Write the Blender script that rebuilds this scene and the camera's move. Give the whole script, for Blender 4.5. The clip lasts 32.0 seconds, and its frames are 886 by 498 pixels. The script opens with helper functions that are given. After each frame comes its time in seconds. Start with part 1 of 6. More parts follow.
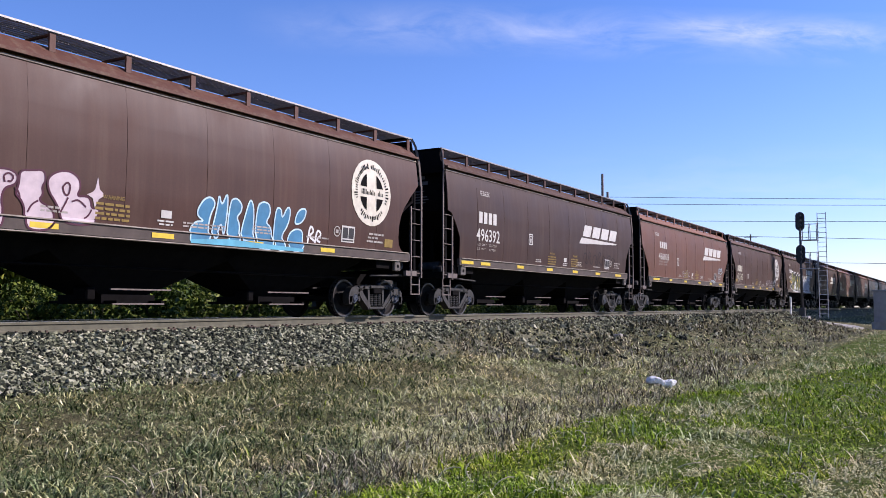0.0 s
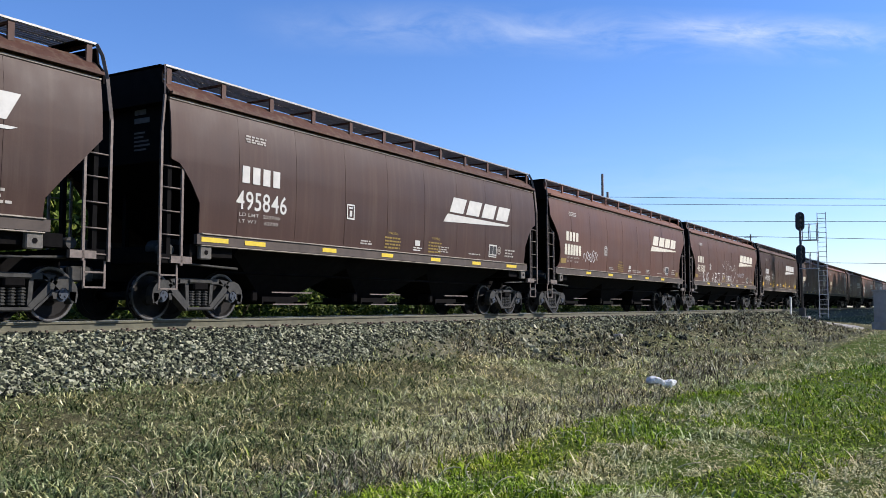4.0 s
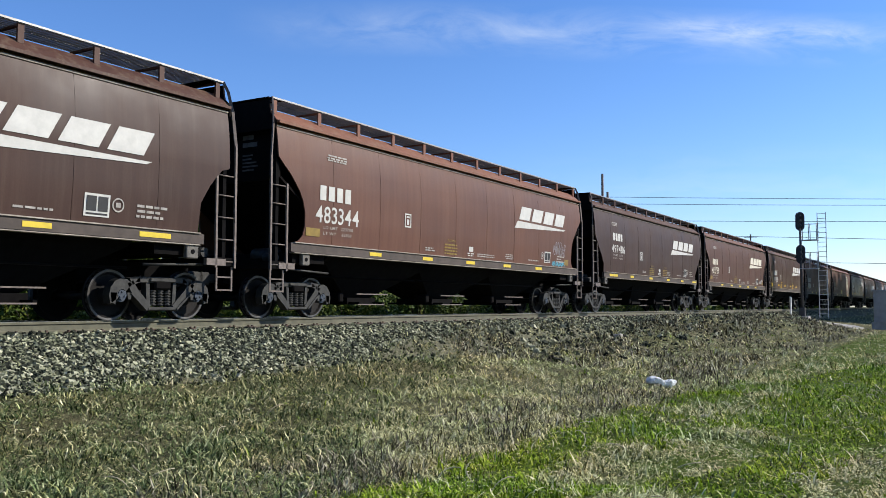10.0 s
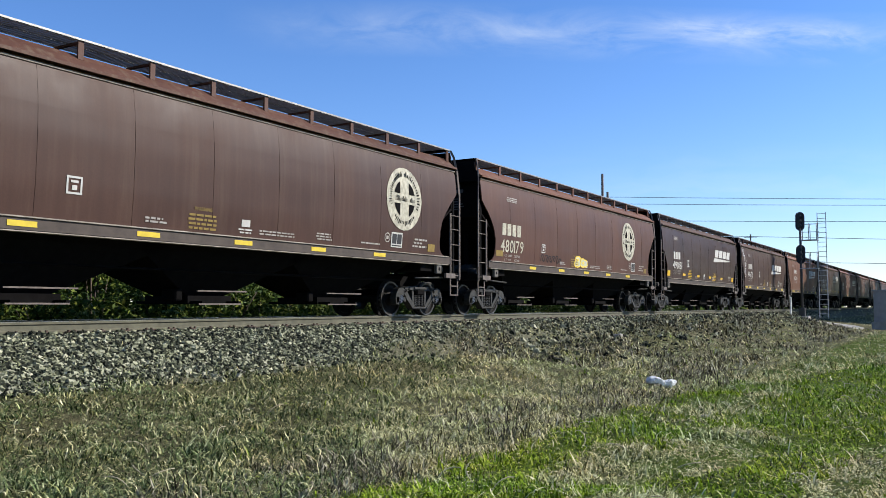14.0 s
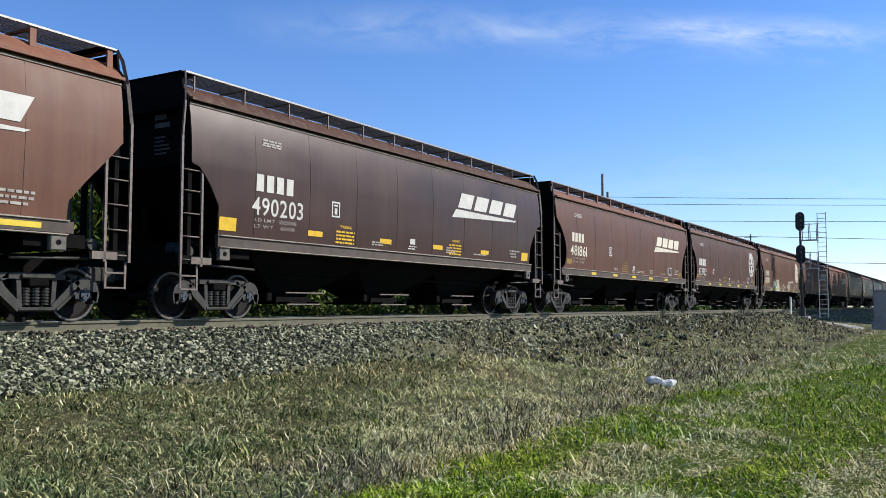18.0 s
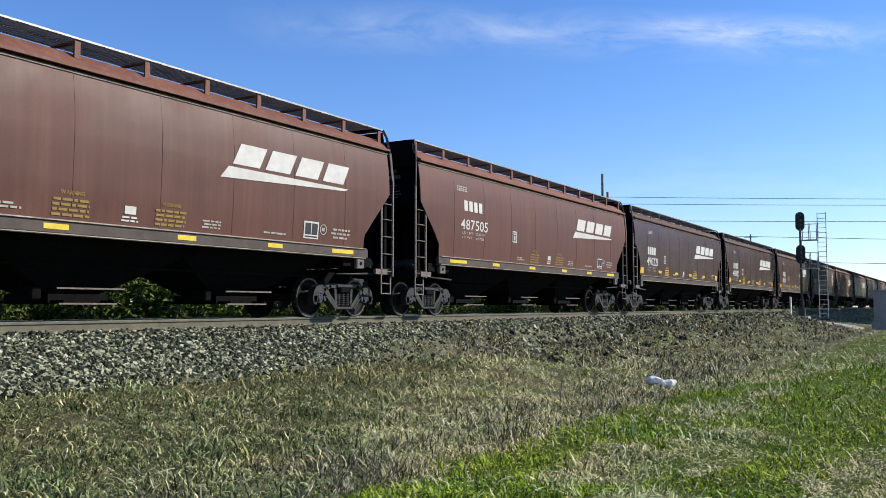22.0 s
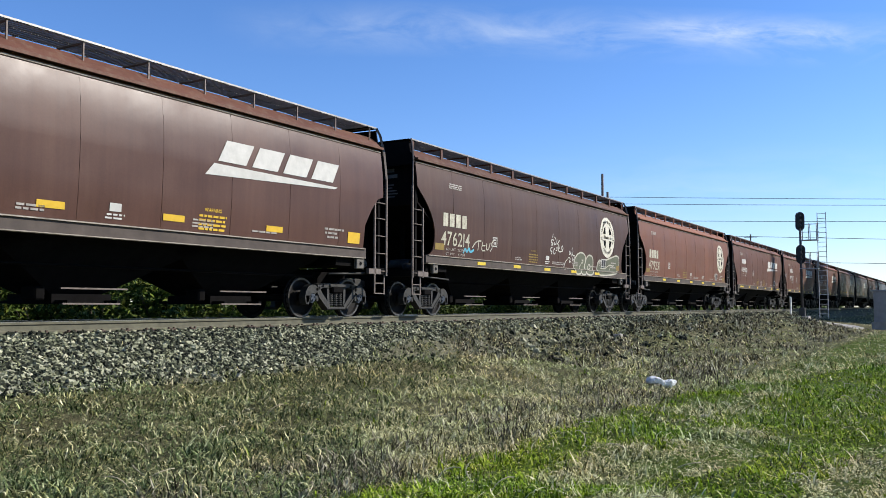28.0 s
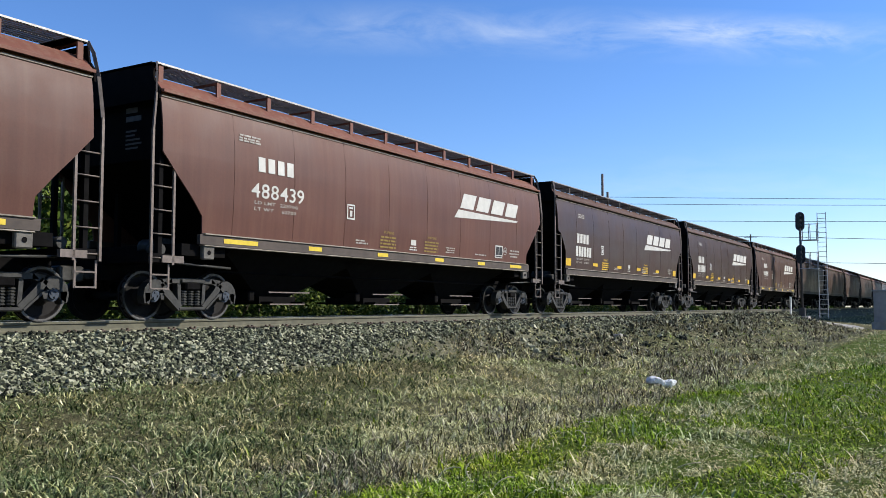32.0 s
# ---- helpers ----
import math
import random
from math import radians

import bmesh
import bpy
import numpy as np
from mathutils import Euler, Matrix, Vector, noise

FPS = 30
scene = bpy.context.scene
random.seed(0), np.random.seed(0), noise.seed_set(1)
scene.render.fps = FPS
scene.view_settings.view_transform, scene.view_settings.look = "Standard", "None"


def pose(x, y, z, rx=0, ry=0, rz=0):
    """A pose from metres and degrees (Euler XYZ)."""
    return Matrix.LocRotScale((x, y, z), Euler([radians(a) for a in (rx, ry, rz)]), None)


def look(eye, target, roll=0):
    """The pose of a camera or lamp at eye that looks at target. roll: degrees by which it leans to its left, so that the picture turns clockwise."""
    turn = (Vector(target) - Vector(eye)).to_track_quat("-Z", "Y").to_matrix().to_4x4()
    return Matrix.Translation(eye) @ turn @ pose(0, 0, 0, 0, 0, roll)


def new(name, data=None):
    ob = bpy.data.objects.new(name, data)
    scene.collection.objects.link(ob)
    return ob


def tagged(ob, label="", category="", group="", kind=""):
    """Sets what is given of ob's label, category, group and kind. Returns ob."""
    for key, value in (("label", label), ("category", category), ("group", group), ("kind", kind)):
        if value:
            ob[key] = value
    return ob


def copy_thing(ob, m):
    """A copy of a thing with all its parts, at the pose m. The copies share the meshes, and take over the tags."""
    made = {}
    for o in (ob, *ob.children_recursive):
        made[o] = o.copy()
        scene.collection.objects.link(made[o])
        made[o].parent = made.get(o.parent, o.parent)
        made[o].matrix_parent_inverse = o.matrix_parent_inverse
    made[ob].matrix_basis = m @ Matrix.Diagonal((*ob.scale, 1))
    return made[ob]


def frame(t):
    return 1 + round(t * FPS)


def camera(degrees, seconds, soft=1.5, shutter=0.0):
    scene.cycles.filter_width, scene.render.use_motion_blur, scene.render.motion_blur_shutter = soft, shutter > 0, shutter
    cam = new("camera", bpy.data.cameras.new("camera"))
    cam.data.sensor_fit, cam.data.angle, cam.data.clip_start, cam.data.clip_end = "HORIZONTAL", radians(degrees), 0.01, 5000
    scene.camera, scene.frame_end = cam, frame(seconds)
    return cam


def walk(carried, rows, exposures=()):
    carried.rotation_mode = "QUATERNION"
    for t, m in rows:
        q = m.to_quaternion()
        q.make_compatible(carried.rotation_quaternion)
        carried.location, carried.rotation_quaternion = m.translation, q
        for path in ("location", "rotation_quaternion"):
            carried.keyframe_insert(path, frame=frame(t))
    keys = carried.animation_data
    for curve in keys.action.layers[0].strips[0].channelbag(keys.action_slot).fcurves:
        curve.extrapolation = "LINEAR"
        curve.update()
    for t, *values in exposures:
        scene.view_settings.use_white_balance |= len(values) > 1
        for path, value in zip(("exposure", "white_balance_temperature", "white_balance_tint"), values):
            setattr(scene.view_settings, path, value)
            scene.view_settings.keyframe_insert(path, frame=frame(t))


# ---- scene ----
EYE = (0.0, 0.0, 0.26)
cam = camera(53.8, 32.0, soft=0.75)
TURN, TILT = radians(30.88), radians(3.74)
AHEAD = (math.cos(TURN) * math.cos(TILT), math.sin(TURN) * math.cos(TILT), EYE[2] + math.sin(TILT))
STAND = look(EYE, AHEAD)
walk(cam, [(0.0, STAND), (32.0, STAND)], exposures=[(0.0, 0.45, 6350, 28), (3.0, 0.45, 6420, 18), (7.0, 0.45, 6500, 10), (32.0, 0.45, 6500, 10)])

# ---- light ----
SUN_EL, SUN_AZ = radians(31), radians(-49)     # azimuth counted from the track's direction
SUN_DIR = Vector((math.cos(SUN_EL) * math.cos(SUN_AZ), math.cos(SUN_EL) * math.sin(SUN_AZ), math.sin(SUN_EL)))
world = bpy.data.worlds.new("sky")
scene.world = world
world.use_nodes = True
wn = world.node_tree
sky = wn.nodes.new("ShaderNodeTexSky")
sky.sky_type = "NISHITA"
sky.sun_disc = False
sky.sun_elevation = SUN_EL
sky.sun_rotation = math.pi / 2 - SUN_AZ
sky.air_density, sky.dust_density, sky.ozone_density = 1.0, 0.1, 2.2
hue = wn.nodes.new("ShaderNodeHueSaturation")
hue.inputs["Saturation"].default_value = 1.12
tint = wn.nodes.new("ShaderNodeMix")
tint.data_type, tint.blend_type = "RGBA", "MULTIPLY"
tint.inputs[0].default_value, tint.inputs[7].default_value = 1.0, (0.85, 0.935, 1.21, 1)
wn.links.new(sky.outputs[0], tint.inputs[6])
wn.links.new(tint.outputs[2], hue.inputs["Color"])
wn.links.new(hue.outputs[0], wn.nodes["Background"].inputs[0])
wn.nodes["Background"].inputs[1].default_value = 0.112
sun = new("sun", bpy.data.lights.new("sun", "SUN"))
sun.data.energy, sun.data.angle, sun.data.color = 5.0, radians(0.55), (1.0, 0.95, 0.87)
sun.matrix_world = look(SUN_DIR * 50, (0, 0, 0))


# ---- materials ----
def nodes_of(name):
    m = bpy.data.materials.new(name)
    m.use_nodes = True
    t = m.node_tree
    return m, t, t.nodes["Principled BSDF"]


def link(t, a, b):
    t.links.new(a, b)


def noise_node(t, scale, detail=4, stretch=None, rough=0.6):
    tc = t.nodes.new("ShaderNodeTexCoord")
    n = t.nodes.new("ShaderNodeTexNoise")
    n.inputs["Scale"].default_value, n.inputs["Detail"].default_value = scale, detail
    n.inputs["Roughness"].default_value = rough
    if stretch:
        mp = t.nodes.new("ShaderNodeMapping")
        mp.inputs["Scale"].default_value = stretch
        link(t, tc.outputs["Object"], mp.inputs[0])
        link(t, mp.outputs[0], n.inputs[0])
    else:
        link(t, tc.outputs["Object"], n.inputs[0])
    return n.outputs["Fac"]


def ramp(t, fac, stops):
    r = t.nodes.new("ShaderNodeValToRGB")
    e = r.color_ramp.elements
    while len(e) < len(stops):
        e.new(0.5)
    for k, (p, c) in enumerate(stops):
        e[k].position, e[k].color = p, (*c, 1)
    link(t, fac, r.inputs[0])
    return r.outputs[0]


def mix(t, kind, fac, a, b):
    m = t.nodes.new("ShaderNodeMix")
    m.data_type, m.blend_type = "RGBA", kind
    for sock, v in ((m.inputs[0], fac), (m.inputs[6], a), (m.inputs[7], b)):
        if isinstance(v, (int, float)):
            sock.default_value = v
        elif isinstance(v, tuple):
            sock.default_value = (*v, 1)
        else:
            link(t, v, sock)
    return m.outputs[2]


def bump(t, b, fac, strength, dist):
    n = t.nodes.new("ShaderNodeBump")
    n.inputs["Strength"].default_value, n.inputs["Distance"].default_value = strength, dist
    link(t, fac, n.inputs["Height"])
    link(t, n.outputs[0], b.inputs["Normal"])


def simple(name, color, rough=0.7, metal=0.0, dirt=0.35, scale=6.0, bumped=0.15, gloss=0.35):
    m, t, b = nodes_of(name)
    f = noise_node(t, scale, 6)
    dark = tuple(c * (1 - dirt) for c in color)
    lite = tuple(min(1, c * (1 + dirt * 0.45)) for c in color)
    link(t, ramp(t, f, [(0.3, dark), (0.7, lite)]), b.inputs["Base Color"])
    b.inputs["Roughness"].default_value, b.inputs["Metallic"].default_value = rough, metal
    b.inputs["Specular IOR Level"].default_value = gloss
    if bumped:
        bump(t, b, noise_node(t, scale * 9, 3), bumped, 0.01)
    return m


def car_paint(name, rough, dust, gloss, film=0.58, fade=1.0):
    """Weathered car paint in the object's own colour, with rain streaks, dust and rust freckles."""
    m, t, b = nodes_of(name)
    oi = t.nodes.new("ShaderNodeObjectInfo")
    big = noise_node(t, 0.55, 5)
    streak = noise_node(t, 1.0, 6, (5.0, 5.0, 0.22), 0.65)
    fine = noise_node(t, 34, 5)
    # fade above 1 brightens the colour, as on the sunlit roof
    c = mix(t, "MULTIPLY", 1.0, oi.outputs["Color"], ramp(t, big, [(0.3, tuple(fade * v for v in (0.84, 0.83, 0.81))), (0.7, tuple(fade * v for v in (1.12, 1.09, 1.06)))]))
    c = mix(t, "MULTIPLY", 0.35, c, ramp(t, streak, [(0.33, (0.68, 0.67, 0.68)), (0.5, (1.0, 1.0, 1.0)), (0.72, (1.1, 1.07, 1.03))]))
    c = mix(t, "MIX", ramp(t, streak, [(0.5, (0, 0, 0)), (0.8, (dust, dust, dust))]), c, (0.21, 0.18, 0.12))
    c = mix(t, "MULTIPLY", 0.5, c, ramp(t, fine, [(0.3, (0.82, 0.8, 0.8)), (0.62, (1.06, 1.05, 1.05))]))
    link(t, c, b.inputs["Base Color"])
    link(t, ramp(t, big, [(0.3, (rough - 0.08,) * 3), (0.7, (rough + 0.1,) * 3)]), b.inputs["Roughness"])
    b.inputs["Specular IOR Level"].default_value = gloss
    # a film of fine dust
    b.inputs["Sheen Weight"].default_value, b.inputs["Sheen Roughness"].default_value = film, 0.12
    b.inputs["Sheen Tint"].default_value = (0.95, 0.56, 0.38, 1)
    bump(t, b, noise_node(t, 1.6, 3), 0.12, 0.03)
    return m


M_PAINT = car_paint("weathered car paint", 0.52, 0.1, 0.2)
M_GLOSS = car_paint("newer car paint", 0.4, 0.05, 0.24)
# roof colour lifted 1.7 times to hold the sun on its slope
M_ROOF = car_paint("roof paint lifted for sun", 0.62, 0.5, 0.2, 0.3, 1.7)
# near-black adds the shade below the car; the emblem fields share it
M_UNDER = simple("underframe darkened for shade", (0.005, 0.0045, 0.0045), 0.85, 0.0, 0.5, gloss=0.06)
# pale colour adds caught sunlight to the dust on ledges and edges
M_EDGEGLINT = simple("steel edge pale with dust and catch-light", (0.31, 0.27, 0.22), 0.85, 0.0, 0.45, 4, 0.1, 0.1)
M_PAD = simple("grey-brown pad steel", (0.11, 0.1, 0.085), 0.7, 0.1, 0.5, 9)
# stencil paint darkened to sit in the shade of the car end
M_DIM = simple("stencil paint darkened for shade", (0.12, 0.115, 0.105), 0.8, 0.0, 0.4, 7, 0)
M_SILL = simple("dusty sill paint", (0.066, 0.05, 0.04), 0.65, 0.0, 0.35, 3, 0.1, 0.25)
# near-black puts the shade on the car ends into their colour
M_ENDSHADE = simple("end plates darkened for shade", (0.006, 0.0045, 0.0042), 0.85, 0.0, 0.4, gloss=0.05)
M_CAST = simple("dusty cast steel", (0.028, 0.027, 0.023), 0.6, 0.1, 0.75, 9)
# wheel black mixes grease and dirt with the shade on the disc
M_WHEEL = simple("greasy wheel steel darkened for shade", (0.011, 0.0095, 0.0085), 0.7, 0.0, 0.6, 5, 0.15, 0.15)
M_TREAD = simple("worn wheel rim", (0.08, 0.075, 0.068), 0.42, 0.7, 0.4)
M_CAP = simple("bearing cap", (0.035, 0.045, 0.06), 0.5, 0.2, 0.4, 12)
M_LADDER = simple("worn ladder steel", (0.14, 0.112, 0.095), 0.6, 0.2, 0.4, 10)
M_GRATE = simple("galvanised grating", (0.26, 0.25, 0.24), 0.5, 0.5, 0.3, 8)
M_WHITE = simple("white stencil paint", (0.48, 0.465, 0.42), 0.6, 0.0, 0.16, 5, 0)
M_CREAM = simple("cream stencil paint", (0.56, 0.52, 0.41), 0.6, 0.0, 0.2, 5, 0)
M_WORNCREAM = simple("worn cream stencil paint", (0.44, 0.41, 0.31), 0.7, 0.0, 0.45, 9, 0)
M_FADED = simple("faded stencil paint", (0.34, 0.31, 0.27), 0.7, 0.0, 0.4, 7, 0)
M_YELLOW = simple("yellow reflective tape", (0.58, 0.42, 0.02), 0.5, 0.0, 0.2, 6, 0)
M_PLATEYEL = simple("amber reflective plate", (0.58, 0.36, 0.015), 0.5, 0.0, 0.15, 6, 0)
M_AMBER = simple("amber warning stencil", (0.22, 0.145, 0.026), 0.6, 0.0, 0.25, 8, 0)
M_BLACK = simple("black decal", (0.02, 0.02, 0.02), 0.6, 0.0, 0.3, 6, 0)
M_RAIL = simple("rusty rail web", (0.11, 0.104, 0.068), 0.75, 0.1, 0.35, 5)
M_RAILTOP = simple("shiny rail head", (0.5, 0.47, 0.43), 0.3, 0.9, 0.2, 3)
M_TIE = simple("creosoted tie", (0.075, 0.06, 0.05), 0.85, 0.0, 0.5, 5)
M_STEELDK = simple("dark signal enamel", (0.012, 0.012, 0.013), 0.5, 0.0, 0.3)
M_ALU = simple("grey aluminium", (0.3, 0.31, 0.32), 0.5, 0.5, 0.25)
M_PALEALU = simple("grey ladder aluminium", (0.42, 0.42, 0.42), 0.6, 0.0, 0.15)
M_MAST = simple("dark mast steel", (0.06, 0.06, 0.062), 0.6, 0.3, 0.3)
M_GREYBOX = simple("grey cabinet paint", (0.3, 0.3, 0.29), 0.55, 0.1, 0.2, 3)
M_CONC = simple("pale concrete", (0.4, 0.37, 0.31), 0.85, 0.0, 0.25, 3)
M_WOOD = simple("weathered pole wood", (0.12, 0.095, 0.075), 0.85, 0.0, 0.4, 3)
M_WIRE = simple("dull wire", (0.05, 0.05, 0.055), 0.7, 0.3, 0.2)
M_FOAM = simple("dirty white foam", (0.72, 0.71, 0.67), 0.8, 0.0, 0.25, 8)


# ---- mesh building ----
class Solid:
    """Collects boxes, beams, rods and prisms into one mesh."""

    def __init__(self):
        self.v, self.f, self.smooth = [], [], []

    def add(self, verts, faces, smooth=False):
        n = len(self.v)
        self.v += [tuple(p) for p in verts]
        self.f += [tuple(i + n for i in q) for q in faces]
        self.smooth += [smooth] * len(faces)
        return self

    def box(self, x0, x1, y0, y1, z0, z1, b=0.0):
        if b <= 0:
            vs = [(x, y, z) for z in (z0, z1) for y in (y0, y1) for x in (x0, x1)]
            return self.add(vs, [(0, 2, 3, 1), (4, 5, 7, 6), (0, 1, 5, 4), (2, 6, 7, 3), (0, 4, 6, 2), (1, 3, 7, 5)])
        ring = [(x0 + b, y0), (x1 - b, y0), (x1, y0 + b), (x1, y1 - b), (x1 - b, y1), (x0 + b, y1), (x0, y1 - b), (x0, y0 + b)]
        inner = [(x0 + b, y0 + b), (x1 - b, y0 + b), (x1 - b, y0 + b), (x1 - b, y1 - b), (x1 - b, y1 - b), (x0 + b, y1 - b), (x0 + b, y1 - b), (x0 + b, y0 + b)]
        rows = [(inner, z0), (ring, z0 + b), (ring, z1 - b), (inner, z1)]
        vs = [(p[0], p[1], z) for r, z in rows for p in r]
        fs = [(k * 8 + i, k * 8 + (i + 1) % 8, k * 8 + 8 + (i + 1) % 8, k * 8 + 8 + i) for k in range(3) for i in range(8)]
        fs += [(7, 5, 3, 1), (25, 27, 29, 31)]
        return self.add(vs, fs)

    def beam(self, p, q, w, h, upv=(0, 0, 1)):
        p, q = Vector(p), Vector(q)
        d = (q - p).normalized()
        side = d.cross(Vector(upv))
        if side.length < 1e-4:
            side = d.cross(Vector((0, 1, 0)))
        side.normalize()
        up = side.cross(d)
        vs = [o + side * (w / 2 * a) + up * (h / 2 * c) for o in (p, q) for a, c in ((-1, -1), (1, -1), (1, 1), (-1, 1))]
        return self.add(vs, [(3, 2, 1, 0), (4, 5, 6, 7), (0, 1, 5, 4), (1, 2, 6, 5), (2, 3, 7, 6), (3, 0, 4, 7)])

    def rod(self, p, q, r, n=8, r2=None, caps=True):
        p, q = Vector(p), Vector(q)
        d = (q - p).normalized()
        a = d.orthogonal().normalized()
        c = d.cross(a)
        r2 = r if r2 is None else r2
        vs = [o + (a * math.cos(i * math.tau / n) + c * math.sin(i * math.tau / n)) * rr for o, rr in ((p, r), (q, r2)) for i in range(n)]
        self.add(vs, [(i, (i + 1) % n, n + (i + 1) % n, n + i) for i in range(n)], True)
        if caps:
            m = len(self.v) - 2 * n
            self.f += [tuple(m + i for i in reversed(range(n))), tuple(m + n + i for i in range(n))]
            self.smooth += [False, False]
        return self

    def lathe(self, profile, n=22):
        """Turned round the y axis: profile of (y, radius)."""
        vs = [(math.cos(i * math.tau / n) * r, y, math.sin(i * math.tau / n) * r) for y, r in profile for i in range(n)]
        fs = [(k * n + (i + 1) % n, k * n + i, k * n + n + i, k * n + n + (i + 1) % n) for k in range(len(profile) - 1) for i in range(n)]
        return self.add(vs, fs, False)

    def prism(self, poly, y0, y1):
        """A polygon in x and z pushed from y0 to y1."""
        n = len(poly)
        vs = [(x, y, z) for y in (y0, y1) for x, z in poly]
        fs = [tuple(range(n)), tuple(n + i for i in reversed(range(n)))]
        fs += [((i + 1) % n, i, n + i, n + (i + 1) % n) for i in range(n)]
        return self.add(vs, fs)

    def mesh(self, name):
        me = bpy.data.meshes.new(name)
        me.from_pydata(self.v, [], self.f)
        me.polygons.foreach_set("use_smooth", self.smooth)
        bm = bmesh.new()
        bm.from_mesh(me)
        bmesh.ops.recalc_face_normals(bm, faces=bm.faces)
        bm.to_mesh(me)
        bm.free()
        return me


def part(name, solid, material, parent=None, label="", at=None):
    me = solid.mesh(name) if isinstance(solid, Solid) else solid
    if material and not me.materials:
        me.materials.append(material)
    ob = new(name, me)
    if parent:
        ob.parent = parent
    if at is not None:
        ob.matrix_local = at
    if label:
        ob["label"] = label
    return ob


def bulk(name, verts, faces, material, label, category, kind="stuff"):
    me = bpy.data.meshes.new(name)
    me.from_pydata(verts, [], faces)
    me.materials.append(material)
    return tagged(new(name, me), label, category, "", kind)


# ---- characters of the stencils, made while the scene is still empty ----
GLYPH_MESH = {}
for ch in "0123456789ADGILMNRTW":
    cu = bpy.data.curves.new("glyph", "FONT")
    cu.body, cu.size, cu.offset, cu.resolution_u = ch, 1.0, 0.008, 3
    ob = new("glyph", cu)
    me = bpy.data.meshes.new_from_object(ob.evaluated_get(bpy.context.evaluated_depsgraph_get()))
    low = min(v.co.x for v in me.vertices)
    GLYPH_MESH[ch] = ([(v.co.x - low, v.co.y) for v in me.vertices], [tuple(q.vertices) for q in me.polygons], max(v.co.x for v in me.vertices) - low)
    bpy.data.objects.remove(ob)
    bpy.data.meshes.remove(me)
    bpy.data.curves.remove(cu)

# ---- ground ----
TRACK_Y = 13.93                     # middle of the track
PROFILE = ((-400, -1.5), (-6, -1.42), (3, -1.36), (7.0, -1.28), (9.2, -1.06), (10.6, -0.9), (11.6, -0.8), (12.6, -0.6), (15.2, -0.6), (16.6, -0.8), (19, -1.0), (60, -1.1), (3000, -1.4))
# farther along, soil is banked up almost to the rails
BANKED = ((-400, -1.5), (-6, -1.42), (3, -1.36), (5.5, -1.28), (7.5, -0.95), (9.2, -0.5), (10.4, -0.26), (12.2, -0.22), (12.7, -0.6), (15.2, -0.6), (16.6, -0.8), (19, -1.0), (60, -1.1), (3000, -1.4))


def drift(x, y, seed):
    """Smooth random field between -1 and 1, for single places or arrays."""
    x, y = np.asarray(x, float), np.asarray(y, float)
    i, j = np.floor(x), np.floor(y)
    u, v = x - i, y - j
    u, v = u * u * (3 - 2 * u), v * v * (3 - 2 * v)

    def cell(a, b):
        h = np.sin(a * 127.1 + b * 311.7 + seed * 74.7) * 43758.5453
        return (h - np.floor(h)) * 2 - 1

    return (cell(i, j) * (1 - u) + cell(i + 1, j) * u) * (1 - v) + (cell(i, j + 1) * (1 - u) + cell(i + 1, j + 1) * u) * v


def ease(x, a, b):
    k = np.clip((np.asarray(x, float) - a) / (b - a), 0, 1)
    return k * k * (3 - 2 * k)


def ground_heights(x, y):
    x, y = np.asarray(x, float), np.asarray(y, float)
    low = np.interp(y, *zip(*PROFILE))
    high = np.interp(y, *zip(*BANKED))
    k = ease(x, 24, 42) * (1 - ease(x, 62.5, 65.5))
    rough = 0.055 * (1 - ease(y, 10.9, 11.6) * (1 - ease(y, 16.2, 16.8))) * (1 - ease(x, 55, 62)) * ease(x, -22, -18) * (1 - ease(y, 34, 40)) * ease(y, -22, -18)
    return low + (high - low) * k + rough * (drift(x * 0.7, y * 0.7, 1) + 0.6 * drift(x * 1.9, y * 1.9, 3))


def ground_z(x, y):
    return float(ground_heights(x, y))


def ground_material():
    m, t, b = nodes_of("dry grass and soil")
    big, mid, fine = noise_node(t, 0.35, 5), noise_node(t, 2.2, 6), noise_node(t, 26, 6)
    soil = ramp(t, mid, [(0.3, (0.05, 0.046, 0.02)), (0.55, (0.14, 0.128, 0.064)), (0.75, (0.27, 0.245, 0.14))])
    c = mix(t, "MULTIPLY", 0.8, soil, ramp(t, fine, [(0.35, (0.22, 0.22, 0.22)), (0.62, (1.35, 1.35, 1.3))]))
    c = mix(t, "MIX", ramp(t, big, [(0.45, (0, 0, 0)), (0.65, (0.5, 0.5, 0.5))]), c, (0.07, 0.085, 0.03))
    # the lawn beside the slope has green thatch
    tc = t.nodes.new("ShaderNodeTexCoord")
    sep = t.nodes.new("ShaderNodeSeparateXYZ")
    link(t, tc.outputs["Object"], sep.inputs[0])
    lawn = t.nodes.new("ShaderNodeMapRange")
    lawn.interpolation_type = "SMOOTHSTEP"
    lawn.inputs["From Min"].default_value, lawn.inputs["From Max"].default_value = 4.7, 4.1
    link(t, sep.outputs[1], lawn.inputs["Value"])
    green = mix(t, "MULTIPLY", 1.0, lawn.outputs[0], ramp(t, noise_node(t, 1.1, 5), [(0.3, (0.2, 0.2, 0.2)), (0.5, (1, 1, 1))]))
    c = mix(t, "MIX", green, c, ramp(t, fine, [(0.3, (0.03, 0.048, 0.005)), (0.7, (0.1, 0.14, 0.012))]))
    link(t, c, b.inputs["Base Color"])
    b.inputs["Roughness"].default_value = 0.95
    b.inputs["Specular IOR Level"].default_value = 0.08
    bump(t, b, fine, 0.9, 0.05)
    return m


